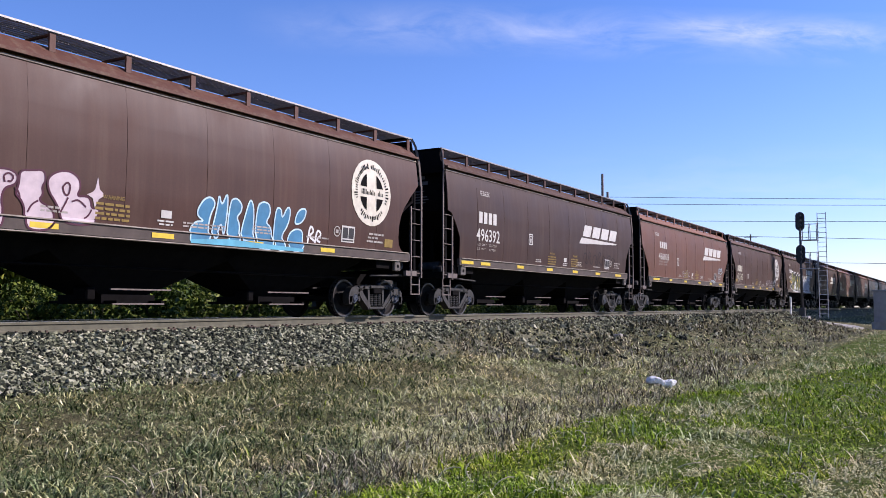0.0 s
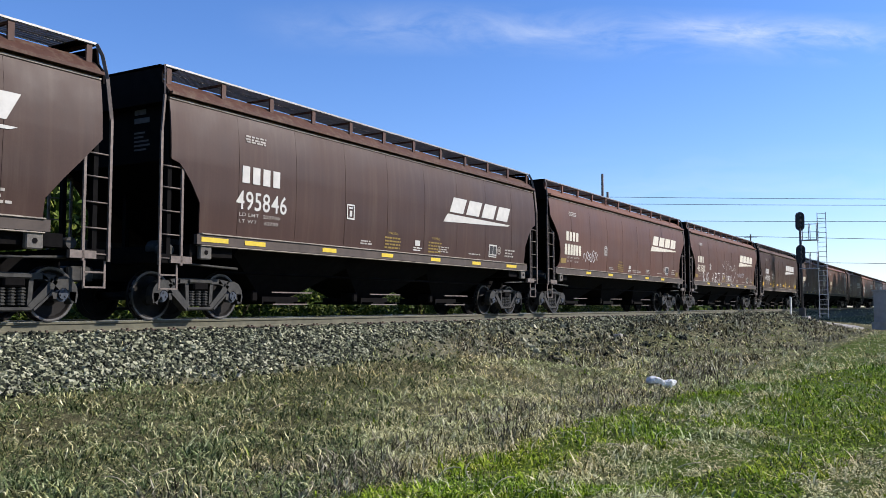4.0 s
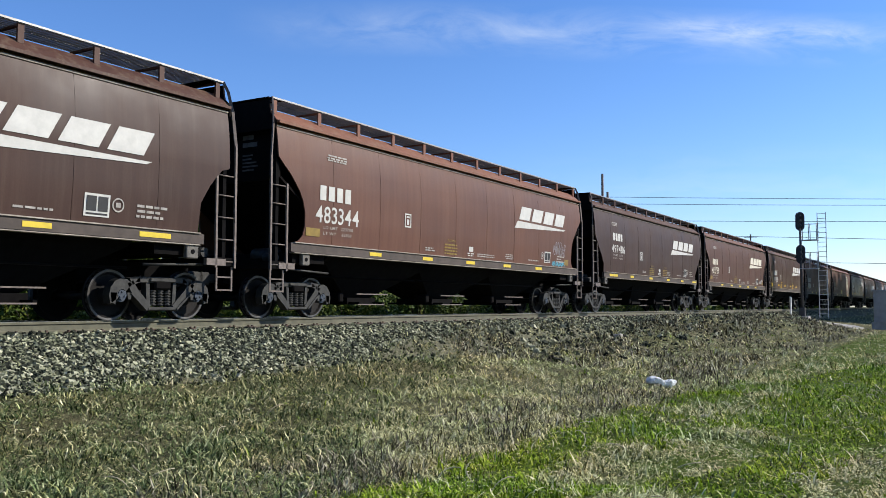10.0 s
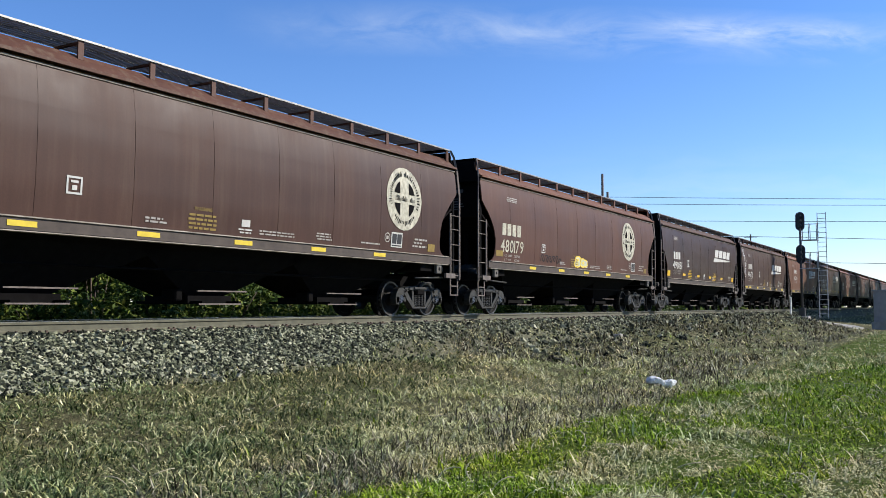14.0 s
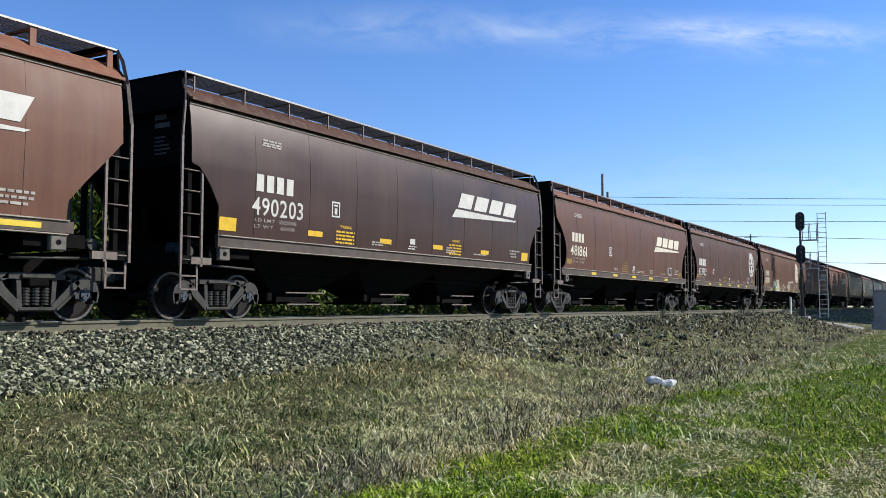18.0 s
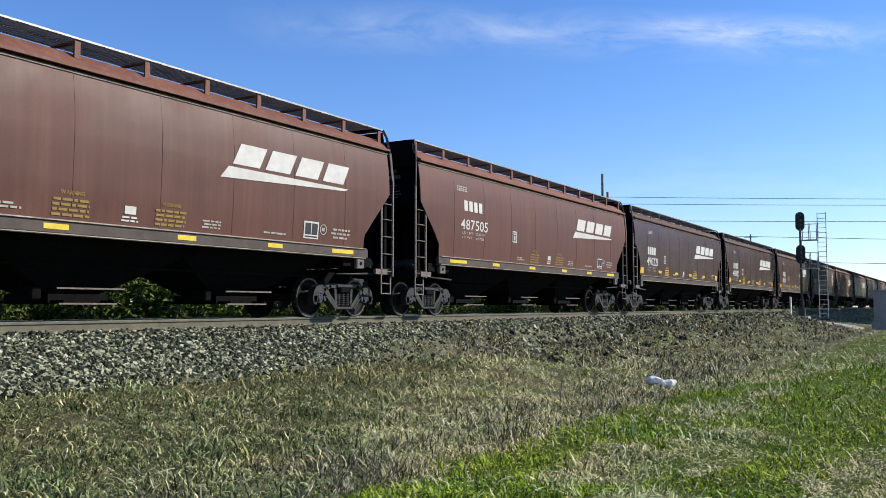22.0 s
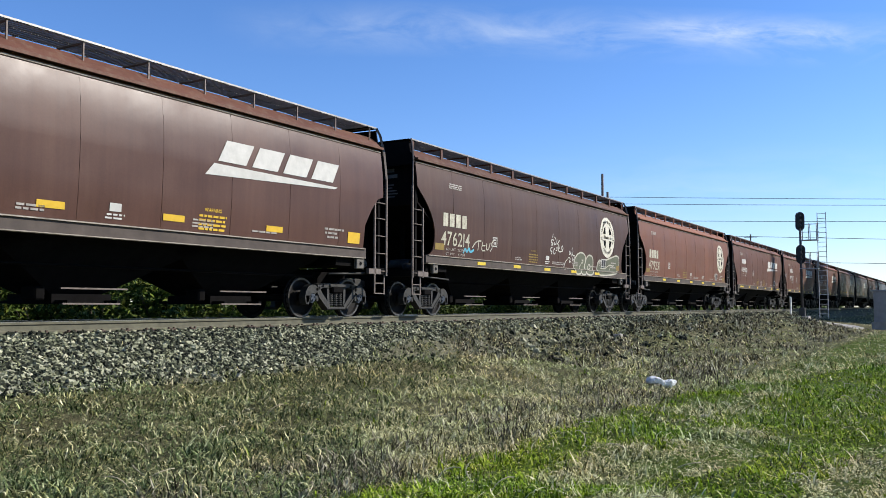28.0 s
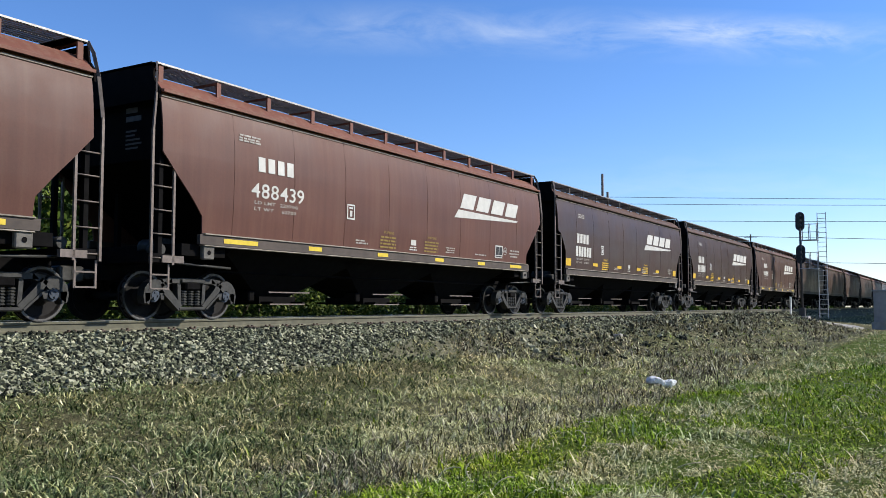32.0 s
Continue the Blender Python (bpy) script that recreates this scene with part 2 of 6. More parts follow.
M_GROUND = ground_material()
xs = [-2500, -900, -300, -100, -40, -20] + [i * 0.5 for i in range(-20, 121)] + [64, 70, 80, 100, 140, 220, 400, 900, 3000]
ys = [-2500, -900, -300, -100, -40, -20, -10, -6, -3] + [i * 0.4 for i in range(-4, 50)] + [21, 23, 26, 30, 40, 60, 120, 300, 900, 3000]
gx, gy = np.meshgrid(xs, ys)
gv = np.stack((gx, gy, ground_heights(gx, gy)), -1).reshape(-1, 3).tolist()
gf = [(j * len(xs) + i, j * len(xs) + i + 1, (j + 1) * len(xs) + i + 1, (j + 1) * len(xs) + i) for j in range(len(ys) - 1) for i in range(len(xs) - 1)]
ground = bulk("ground", gv, gf, M_GROUND, "rough dry grassy ground sloping up to the railway", "ground", "structure")

# ---- track ----
track = tagged(new("railway_track"), "rusty steel rails on dark wooden ties in grey ballast", "railway track", "", "structure")


def rail_profile():
    return [(-0.075, -0.186), (0.075, -0.186), (0.075, -0.172), (0.02, -0.155), (0.009, -0.14), (0.009, -0.06), (0.036, -0.042), (0.036, -0.008), (0.028, 0.0), (-0.028, 0.0), (-0.036, -0.008), (-0.036, -0.042), (-0.009, -0.06), (-0.009, -0.14), (-0.02, -0.155), (-0.075, -0.172)]


for side in (-0.755, 0.755):
    s = Solid()
    pr = rail_profile()
    n = len(pr)
    for x0, x1 in ((-60, 420),):
        s.add([(x, TRACK_Y + side + a, z) for x in (x0, x1) for a, z in pr], [(i, (i + 1) % n, n + (i + 1) % n, n + i) for i in range(n)])
    rail = part("rail", s, M_RAIL, track, "steel rail with rusty web and shiny head")
    top = Solid().box(-60, 420, TRACK_Y + side - 0.03, TRACK_Y + side + 0.03, 0.0, 0.003)
    part("rail_head", top, M_RAILTOP, rail, "polished running surface")


# ---- hopper cars ----
# half width of the car's side at each height above the rails
BOW = ((1.40, 1.56), (1.62, 1.575), (2.2, 1.62), (3.0, 1.64), (3.5, 1.622), (3.85, 1.585), (4.08, 1.545), (9, 1.5))


def half_width(z):
    for (a, wa), (b, wb) in zip(BOW, BOW[1:]):
        if z <= b:
            return wa + (wb - wa) * max(0.0, (z - a) / (b - a))
    return 1.5


CUTS = {
    "arc": ((1.6, 0.5), (1.68, 0.72), (1.8, 0.84), (2.0, 0.89), (2.3, 0.88), (2.55, 0.8), (2.75, 0.68), (2.95, 0.5), (3.1, 0.36), (3.25, 0.18), (3.42, 0.0), (4.08, 0.0)),
    "diag": ((1.6, 1.02), (1.95, 1.0), (2.3, 0.7), (2.65, 0.36), (3.04, 0.0), (4.08, 0.0)),
    "step": ((1.6, 0.75), (2.2, 0.72), (2.36, 0.62), (2.55, 0.5), (2.72, 0.36), (2.88, 0.2), (2.93, 0.02), (2.96, 0.0), (4.08, 0.0)),
}


def cut_at(kind, z):
    pts = CUTS[kind]
    for (a, ca), (b, cb) in zip(pts, pts[1:]):
        if z <= b:
            return ca + (cb - ca) * max(0.0, (z - a) / (b - a))
    return 0.0


def side_sheet(L, kind, sign):
    """One bowed side of the body with its cut-away lower corners, as a plate 3 cm thick with weld seams."""
    zs = sorted({z for z, _ in CUTS[kind]} | {1.9, 2.2, 2.5, 2.8, 3.1, 3.4, 3.6, 3.75, 3.9, 4.0})
    n, s = 24, Solid()
    rows = []
    for z in zs:
        c = cut_at(kind, z)
        rows.append([(c + (L - 2 * c) * i / n - L / 2, z) for i in range(n + 1)])
    outer = [(x, sign * half_width(z), z) for r in rows for x, z in r]
    inner = [(x, sign * (half_width(z) - 0.03), z) for r in rows for x, z in r]
    m, w = len(outer), n + 1
    fs, skin = [], []
    for k in range(len(zs) - 1):
        for i in range(n):
            q = (k * w + i, k * w + i + 1, (k + 1) * w + i + 1, (k + 1) * w + i)
            skin.append(q)
            fs.append(tuple(m + j for j in reversed(q)))
    rim = [i for i in range(w)] + [k * w + n for k in range(1, len(zs))] + [(len(zs) - 1) * w + i for i in range(n - 1, -1, -1)] + [k * w for k in range(len(zs) - 2, 0, -1)]
    fs += [(rim[i], rim[(i + 1) % len(rim)], m + rim[(i + 1) % len(rim)], m + rim[i]) for i in range(len(rim))]
    s.add(outer + inner, fs, False)
    s.add(outer, skin, True)
    for k in range(1, 9):                       # weld seams between the panels
        x = -L / 2 + L * k / 9
        pts = [(x, sign * (half_width(z) + 0.002), z) for z in (1.64, 1.9, 2.2, 2.6, 3.0, 3.4, 3.7, 4.05)]
        for p, q in zip(pts, pts[1:]):
            s.beam(p, q, 0.014, 0.006, (0, 1, 0))
    return s


def roof(L):
    s = Solid()
    prof = [(1.40, 4.135), (1.60, 4.135), (1.61, 4.18), (1.55, 4.205), (1.42, 4.34), (1.25, 4.47), (0.95, 4.57), (0.5, 4.63), (0, 4.65)]
    ring = [(-a, z) for a, z in prof] + [(a, z) for a, z in reversed(prof[:-1])]
    n = len(ring)
    vs = [(x, a, z) for x in (-L / 2 - 0.02, L / 2 + 0.02) for a, z in ring]
    fs = [(i, i + 1, n + i + 1, n + i) for i in range(n - 1)] + [(0, n, 2 * n - 1, n - 1), tuple(range(n)), tuple(n + i for i in reversed(range(n)))]
    return s.add(vs, fs)


def gable():
    prof = [(1.58, 4.0), (1.58, 4.19), (1.43, 4.36), (1.38, 4.64), (0.5, 4.655), (0, 4.66)]
    ring = [(-a, z) for a, z in prof] + [(a, z) for a, z in reversed(prof[:-1])]
    n = len(ring)
    vs = [(x, a, z) for x in (-0.02, 0.02) for a, z in ring]
    return Solid().add(vs, [tuple(range(n)), tuple(n + i for i in reversed(range(n)))] + [(i, (i + 1) % n, n + (i + 1) % n, n + i) for i in range(n)])


def eave(L, sign):
    """Fascia of the roof, with a shaded gap left below it."""
    s = Solid().box(-L / 2 - 0.01, L / 2 + 0.01, min(sign * 1.612, sign * 1.645), max(sign * 1.612, sign * 1.645), 4.128, 4.182)
    return s.box(-L / 2, L / 2, min(sign * 1.46, sign * 1.5), max(sign * 1.46, sign * 1.5), 4.05, 4.15)


def top_chord(L, sign):
    return Solid().box(-L / 2, L / 2, min(sign * 1.5, sign * 1.572), max(sign * 1.5, sign * 1.572), 4.056, 4.084)


def running_board(L, sign):
    """Walkway of steel grating along the roof."""
    s = Solid()
    y0, y1 = sorted((sign * 0.7, sign * 1.41))
    for y in (y0 + 0.008, (y0 + y1) / 2, y1 - 0.008):
        s.box(-L / 2, L / 2, y - 0.008, y + 0.008, 4.668, 4.708)
    k = int(L / 0.062)
    for i in range(k + 1 if sign < 0 else 0):
        x = -L / 2 + L * i / k
        s.box(x - 0.011, x + 0.011, y0, y1, 4.672, 4.704)
    return s


def board_edge(L, sign):
    y = sign * 1.43
    return Solid().box(-L / 2, L / 2, min(y, y - sign * 0.015), max(y, y - sign * 0.015), 4.676, 4.71)


def ladder(sign, end):
    """Side ladder at one end of the car; end is -1 at the front."""
    s = Solid()
    y = sign * 1.6
    a, b = end * 0.2, -end * 0.3
    s.box(a - 0.025, a + 0.025, y - 0.02, y + 0.02, 1.0, 3.42)
    s.box(b - 0.025, b + 0.025, y - 0.02, y + 0.02, 1.0, 2.86)
    for z in (1.12, 1.55, 1.98, 2.41, 2.8):
        s.rod((a, y - sign * 0.01, z), (b, y - sign * 0.01, z), 0.014, 6)
    return s


def stirrup(sign, end):
    s = Solid()
    y = sign * 1.56
    a, b = end * 0.16, -end * 0.24
    for x in (a, b):
        s.box(x - 0.02, x + 0.02, y - 0.012, y + 0.012, 0.55, 1.02)
    for z in (0.57, 0.82):
        s.box(min(a, b), max(a, b), y - 0.02, y + 0.02, z - 0.014, z + 0.014)
    return s


def side_frame(sign):
    """Cast truck side frame, seen from its outside, round x = 0: hooded ends, sloping arms, spring seat."""
    s = Solid()
    y0, y1 = sorted((sign * 0.98, sign * 1.16))
    s.prism([(-0.62, 0.69), (-0.5, 0.79), (0.5, 0.79), (0.62, 0.69)], y0, y1)
    for e in (-1, 1):
        # the hood over the bearing, as an arch of wedges
        arch = [radians(a) for a in (-28, 0, 28, 56, 84, 112, 140)]
        for a, b in zip(arch, arch[1:]):
            quad = [(e * (0.889 + r * math.cos(g)), 0.45 + r * math.sin(g) * 1.12) for r, g in ((0.1, a), (0.275, a), (0.275, b), (0.1, b))]
            s.prism(quad, y0, y1)
        s.prism([(e * 1.0, 0.5), (e * 1.13, 0.5), (e * 1.11, 0.33), (e * 1.03, 0.29)], y0, y1)
        s.prism([(e * 0.68, 0.5), (e * 0.78, 0.5), (e * 0.76, 0.38), (e * 0.7, 0.38)], y0, y1)
        # upper and lower arms
        s.prism([(e * 0.74, 0.76), (e * 0.5, 0.79), (e * 0.5, 0.69), (e * 0.66, 0.64)], y0, y1)
        s.prism([(e * 0.78, 0.66), (e * 0.66, 0.46), (e * 0.34, 0.17), (e * 0.25, 0.27), (e * 0.55, 0.56), (e * 0.66, 0.72)], y0, y1)
        s.prism([(e * 0.36, 0.74), (e * 0.28, 0.74), (e * 0.25, 0.24), (e * 0.33, 0.24)], y0 + 0.02, y1 - 0.02)
        # raised edge of the lower arm
        s.beam((e * 0.7, sign * 1.165, 0.5), (e * 0.35, sign * 1.165, 0.2), 0.03, 0.04)
    s.box(-0.33, 0.33, y0 - 0.01, y1 + 0.01, 0.175, 0.245, 0.02)
    s.box(-0.3, 0.3, min(sign * 1.16, sign * 1.2), max(sign * 1.16, sign * 1.2), 0.7, 0.77, 0.015)
    return s


def spring(x, sign):
    """One coil spring of the truck, turned as a ribbed column."""
    n, prof = 10, []
    for k in range(6):
        z = 0.265 + k * 0.05
        prof += [(z, 0.058), (z + 0.012, 0.078), (z + 0.03, 0.078), (z + 0.042, 0.058)]
    vs = [(x + r * math.cos(i * math.tau / n), sign * 1.08 + r * math.sin(i * math.tau / n), z) for z, r in prof for i in range(n)]
    return Solid().add(vs, [(k * n + i, k * n + (i + 1) % n, k * n + n + (i + 1) % n, k * n + n + i) for k in range(len(prof) - 1) for i in range(n)])


def wheelset():
    s = Solid()
    for e in (-1, 1):
        prof = [(e * 0.67, 0.08), (e * 0.67, 0.13), (e * 0.7, 0.15), (e * 0.72, 0.37), (e * 0.685, 0.4), (e * 0.685, 0.485), (e * 0.715, 0.485), (e * 0.722, 0.462), (e * 0.815, 0.455), (e * 0.815, 0.4), (e * 0.775, 0.37), (e * 0.76, 0.2), (e * 0.8, 0.14), (e * 0.8, 0.08)]
        s.lathe(prof)
    s.rod((0, -0.7, 0), (0, 0.7, 0), 0.082, 10)
    s.rod((0, -1.05, 0), (0, -0.79, 0), 0.075, 10)
    s.rod((0, 0.79, 0), (0, 1.05, 0), 0.075, 10)
    return s


def end_cap(sign):
    s = Solid()
    s.rod((0, sign * 0.97, 0), (0, sign * 1.12, 0), 0.125, 14)
    s.rod((0, sign * 1.12, 0), (0, sign * 1.165, 0), 0.09, 12)
    for k in range(3):
        a = k * math.tau / 3
        s.rod((math.cos(a) * 0.055, sign * 1.16, math.sin(a) * 0.055), (math.cos(a) * 0.055, sign * 1.18, math.sin(a) * 0.055), 0.02, 6)
    return s


def hopper_bay(x, half):
    """Sloping hopper under the body, narrowing to its outlet."""
    s = Solid()
    a, b = 0.5, 0.46
    vs = [(x - half, -1.5, 1.52), (x + half, -1.5, 1.52), (x + half, 1.5, 1.52), (x - half, 1.5, 1.52),
          (x - half, -1.2, 1.30), (x + half, -1.2, 1.30), (x + half, 1.2, 1.30), (x - half, 1.2, 1.30),
          (x - a, -b, 0.46), (x + a, -b, 0.46), (x + a, b, 0.46), (x - a, b, 0.46)]
    fs = [(0, 1, 5, 4), (1, 2, 6, 5), (2, 3, 7, 6), (3, 0, 4, 7), (4, 5, 9, 8), (5, 6, 10, 9), (6, 7, 11, 10), (7, 4, 8, 11), (3, 2, 1, 0), (8, 9, 10, 11)]
    return s.add(vs, fs)


def outlet_gate(x):
    s = Solid()
    s.box(x - 0.6, x + 0.6, -0.62, 0.62, 0.3, 0.47)
    for e in (-1, 1):
        s.box(x + e * 0.5 - 0.04, x + e * 0.5 + 0.04, -0.96, 0.96, 0.31, 0.36)
    s.box(x - 0.9, x - 0.7, -0.6, -0.2, 0.36, 0.6, 0.03)
    return s


def gate_rail(x, z, half):
    return Solid().box(x - half, x + half, -0.98, -0.95, z - 0.014, z + 0.014)


def coupler(end):
    s = Solid()
    s.box(min(end * 0.0, end * 0.56), max(end * 0.0, end * 0.56), -0.09, 0.09, 0.76, 0.94, 0.02)
    s.box(min(end * 0.46, end * 0.78), max(end * 0.46, end * 0.78), -0.16, 0.14, 0.7, 0.98, 0.03)
    return s


def build_car(name, L, kind, newer):
    """A covered hopper with all its parts, its middle at x = 0 and the rail head at z = 0."""
    car = new(name)
    paint = M_GLOSS if newer else M_PAINT
    for sign in (-1, 1):
        sh = part("side_sheet", side_sheet(L, kind, sign), paint, car, "bowed steel side with weathered brown paint")
        part("eave_rail", eave(L, sign), M_ROOF, car)
        part("top_chord", top_chord(L, sign), M_EDGEGLINT, car, "upper edge painted pale as a catch-light")
        c = cut_at(kind, 1.6)
        if newer:
            sill = Solid().box(-L / 2 + c - 0.05, L / 2 - c + 0.05, min(sign * 1.55, sign * 1.63), max(sign * 1.55, sign * 1.63), 1.40, 1.64)
        else:
            sill = Solid().box(-L / 2 + c - 0.1, L / 2 - c + 0.1, min(sign * 1.55, sign * 1.64), max(sign * 1.55, sign * 1.64), 1.42, 1.61)
        part("side_sill", sill, M_SILL, car, "dusty brown side sill")
        lip = Solid().box(-L / 2 + c, L / 2 - c, min(sign * 1.55, sign * 1.672), max(sign * 1.55, sign * 1.672), 1.61, 1.632)
        part("sill_ledge", lip, M_EDGEGLINT, car, "ledge pale with dust and painted catch-light")
        foot = Solid().box(-L / 2 + c, L / 2 - c, min(sign * 1.5, sign * 1.655), max(sign * 1.5, sign * 1.655), 1.392, 1.41)
        part("sill_flange", foot, M_EDGEGLINT, car, "lower flange painted pale as if sunlit")
        board = part("running_board", running_board(L, sign), M_GRATE, car, "galvanised grating walkway")
        part("board_edge", board_edge(L, sign), M_GRATE, board)
        k = 12
        if newer:
            brace = Solid().beam((0, sign * 1.39, 4.34), (0, sign * 1.39, 4.67), 0.028, 0.028, (1, 0, 0))
            brace.beam((0, sign * 1.39, 4.655), (0, sign * 0.7, 4.655), 0.04, 0.03).beam((0, sign * 1.38, 4.36), (0.55, sign * 0.8, 4.66), 0.03, 0.03)
            bm_ = brace.mesh("board_brace")
            for i in range(k if sign < 0 else 0):
                part("board_brace", bm_, M_LADDER, car, at=pose(-L / 2 + 0.25 + (L - 0.5) * i / (k - 1), 0, 0))
        elif sign < 0:
            post = Solid().box(-0.055, 0.055, min(sign * 1.36, sign * 1.4), max(sign * 1.36, sign * 1.4), 4.36, 4.665)
            post.beam((0, sign * 1.38, 4.65), (0, sign * 0.7, 4.65), 0.06, 0.035)
            pm = post.mesh("board_post")
            for i in range(k):
                x = -L / 2 + 0.12 + (L - 0.24) * i / (k - 1)
                part("board_post", pm, M_ROOF, car, at=pose(x, 0, 0))
        for end in (-1, 1):
            part("ladder", ladder(sign, end), M_LADDER, car, "worn steel side ladder", pose(end * L / 2, 0, 0))
            part("stirrup_step", stirrup(sign, end), M_LADDER, car, at=pose(end * L / 2, 0, 0))
    part("roof", roof(L), M_ROOF, car)
    part("hatch_cover", Solid().box(-L / 2 + 0.4, L / 2 - 0.4, -0.4, 0.4, 4.6, 4.76, 0.04), M_ROOF, car, "long trough hatch")
    for end in (-1, 1):
        e = end * L / 2
        for sg in (-1, 1):
            s = Solid()
            s.beam((e + end * 0.0, sg * 1.42, 4.69), (e + end * 0.06, sg * 1.5, 4.5), 0.03, 0.06)
            s.beam((e + end * 0.06, sg * 1.5, 4.5), (e + end * 0.12, sg * 1.57, 4.1), 0.03, 0.06)
            s.beam((e + end * 0.12, sg * 1.57, 4.1), (e + end * 0.2, sg * 1.6, 3.4), 0.03, 0.06)
            part("roof_grab_iron", s, M_LADDER, car)
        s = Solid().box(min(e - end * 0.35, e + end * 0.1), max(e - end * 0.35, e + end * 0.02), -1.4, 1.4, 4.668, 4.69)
        part("cross_walk", s, M_ENDSHADE, car)
        # near-black plate laid over the roof end as its shade
        part("gable_plate", gable(), M_ENDSHADE, car, at=pose(e + end * 0.045, 0, 0))
        # end bulkhead and the slope sheet below it, in the shade colour
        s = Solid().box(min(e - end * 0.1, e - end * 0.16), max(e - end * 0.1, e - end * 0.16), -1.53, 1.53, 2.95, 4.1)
        part("end_sheet", s, M_ENDSHADE, car)
        if end < 0:
            s = Solid()
            for k, (w, z) in enumerate(((0.32, 3.86), (0.42, 3.7), (0.3, 3.5), (0.26, 3.42), (0.4, 3.34), (0.44, 3.26), (0.34, 3.18))):
                s.box(e + 0.096, e + 0.099, -0.5 - w, -0.5, z, z + (0.1 if k < 2 else 0.035))
            part("end_stencil", s, M_DIM, car, "faded stencil lines on the end")
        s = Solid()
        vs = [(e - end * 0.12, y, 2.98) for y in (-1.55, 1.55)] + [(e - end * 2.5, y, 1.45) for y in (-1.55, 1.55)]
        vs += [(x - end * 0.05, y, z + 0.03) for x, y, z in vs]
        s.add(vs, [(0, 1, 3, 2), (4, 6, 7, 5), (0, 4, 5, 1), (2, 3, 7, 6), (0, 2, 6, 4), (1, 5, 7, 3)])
        part("slope_sheet", s, M_ENDSHADE, car)
        for sg in (-1, 1):
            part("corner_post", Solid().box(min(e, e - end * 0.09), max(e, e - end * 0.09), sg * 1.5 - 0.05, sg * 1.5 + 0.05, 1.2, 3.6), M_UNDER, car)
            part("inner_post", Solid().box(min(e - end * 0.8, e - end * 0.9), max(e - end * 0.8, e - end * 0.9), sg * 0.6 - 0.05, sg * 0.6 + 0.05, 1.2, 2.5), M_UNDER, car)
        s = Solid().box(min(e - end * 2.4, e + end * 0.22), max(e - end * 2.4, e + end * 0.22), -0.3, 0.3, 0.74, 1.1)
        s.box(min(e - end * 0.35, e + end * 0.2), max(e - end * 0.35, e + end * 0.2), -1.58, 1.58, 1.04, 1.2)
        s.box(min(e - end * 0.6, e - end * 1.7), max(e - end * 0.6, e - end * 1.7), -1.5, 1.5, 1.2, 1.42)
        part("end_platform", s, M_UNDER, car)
        s = Solid().box(min(e - end * 0.05, e - end * 0.55), max(e - end * 0.05, e - end * 0.55), -1.62, -1.54, 1.04, 1.17)
        part("end_sill_plate", s, M_LADDER, car)
        j0, j1 = (c + 0.3, c + 0.56) if kind == "arc" else (c, c + 0.3)
        s = Solid().box(min(e - end * j0, e - end * j1), max(e - end * j0, e - end * j1), -1.62, -1.52, 1.14, 1.43, 0.02)
        part("jacking_pad", s, M_PAD, car, "grey steel jacking plate")
        q = e - end * (j0 + j1) / 2
        # black disc painted as the shade inside the jacking hole
        part("jacking_hole", Solid().rod((q, -1.628, 1.27), (q, -1.6, 1.27), 0.045, 10), M_UNDER, car)
        part("coupler", coupler(end), M_CAST, car, at=pose(e + end * 0.0, 0, 0))
        # air-brake gear on the end platform
        s = Solid().rod((e - end * 0.75, -0.95, 1.38), (e - end * 0.75, -0.3, 1.38), 0.17, 12)
        s.rod((e - end * 0.3, -1.3, 1.3), (e - end * 0.3, -1.0, 1.3), 0.1, 10)
        s.rod((e - end * 0.5, -1.45, 1.05), (e - end * 1.9, -1.45, 1.0), 0.025, 6)
        part("brake_gear", s, M_CAST, car)
        tx = e - end * 1.2
        for sg in (-1, 1):
            part("side_frame", SHARED["side_frame", sg], M_CAST, car, "dusty cast steel truck frame", pose(tx, 0, 0))
            if sg < 0:
                for q in (-0.17, 0.0, 0.17):
                    part("spring", SHARED["spring", q], M_CAST, car, at=pose(tx, 0, 0))
        s = Solid().box(tx - 0.19, tx + 0.19, -1.2, 1.2, 0.56, 0.72, 0.03).box(tx - 0.3, tx + 0.3, -0.4, 0.4, 0.6, 0.8)
        part("bolster", s, M_UNDER, car)
        for w in (-0.889, 0.889):
            ws = part("wheelset", SHARED["wheelset", 0], M_WHEEL, car, "", pose(tx + w, 0, 0.457))
            part("wheel_rim", SHARED["rim", 0], M_TREAD, ws, "polished wheel rim")
            part("end_cap", SHARED["end_cap", -1], M_CAP, ws)
    span = L - 4.6
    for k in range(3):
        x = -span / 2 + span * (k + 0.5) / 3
        part("hopper_bay", hopper_bay(x, span / 6 + 0.25), M_UNDER, car, "sloping hopper, near black with its shade")
        gate = part("outlet_gate", outlet_gate(x), M_UNDER, car, "steel outlet gate, near black with its shade")
        # pale rails stand for the sunlit edges of the gate
        part("gate_rail", gate_rail(x, 0.56, 0.68), M_LADDER, gate, "thin worn steel rail, pale as a sunlit edge")
        part("gate_rail", gate_rail(x - 0.06, 0.3, 0.58), M_LADDER, gate, "thin worn steel rail, pale as a sunlit edge")
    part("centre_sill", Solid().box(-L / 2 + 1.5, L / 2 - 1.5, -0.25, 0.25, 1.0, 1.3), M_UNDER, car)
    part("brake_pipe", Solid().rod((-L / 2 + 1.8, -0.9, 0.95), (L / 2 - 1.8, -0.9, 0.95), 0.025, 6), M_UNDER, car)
    return car


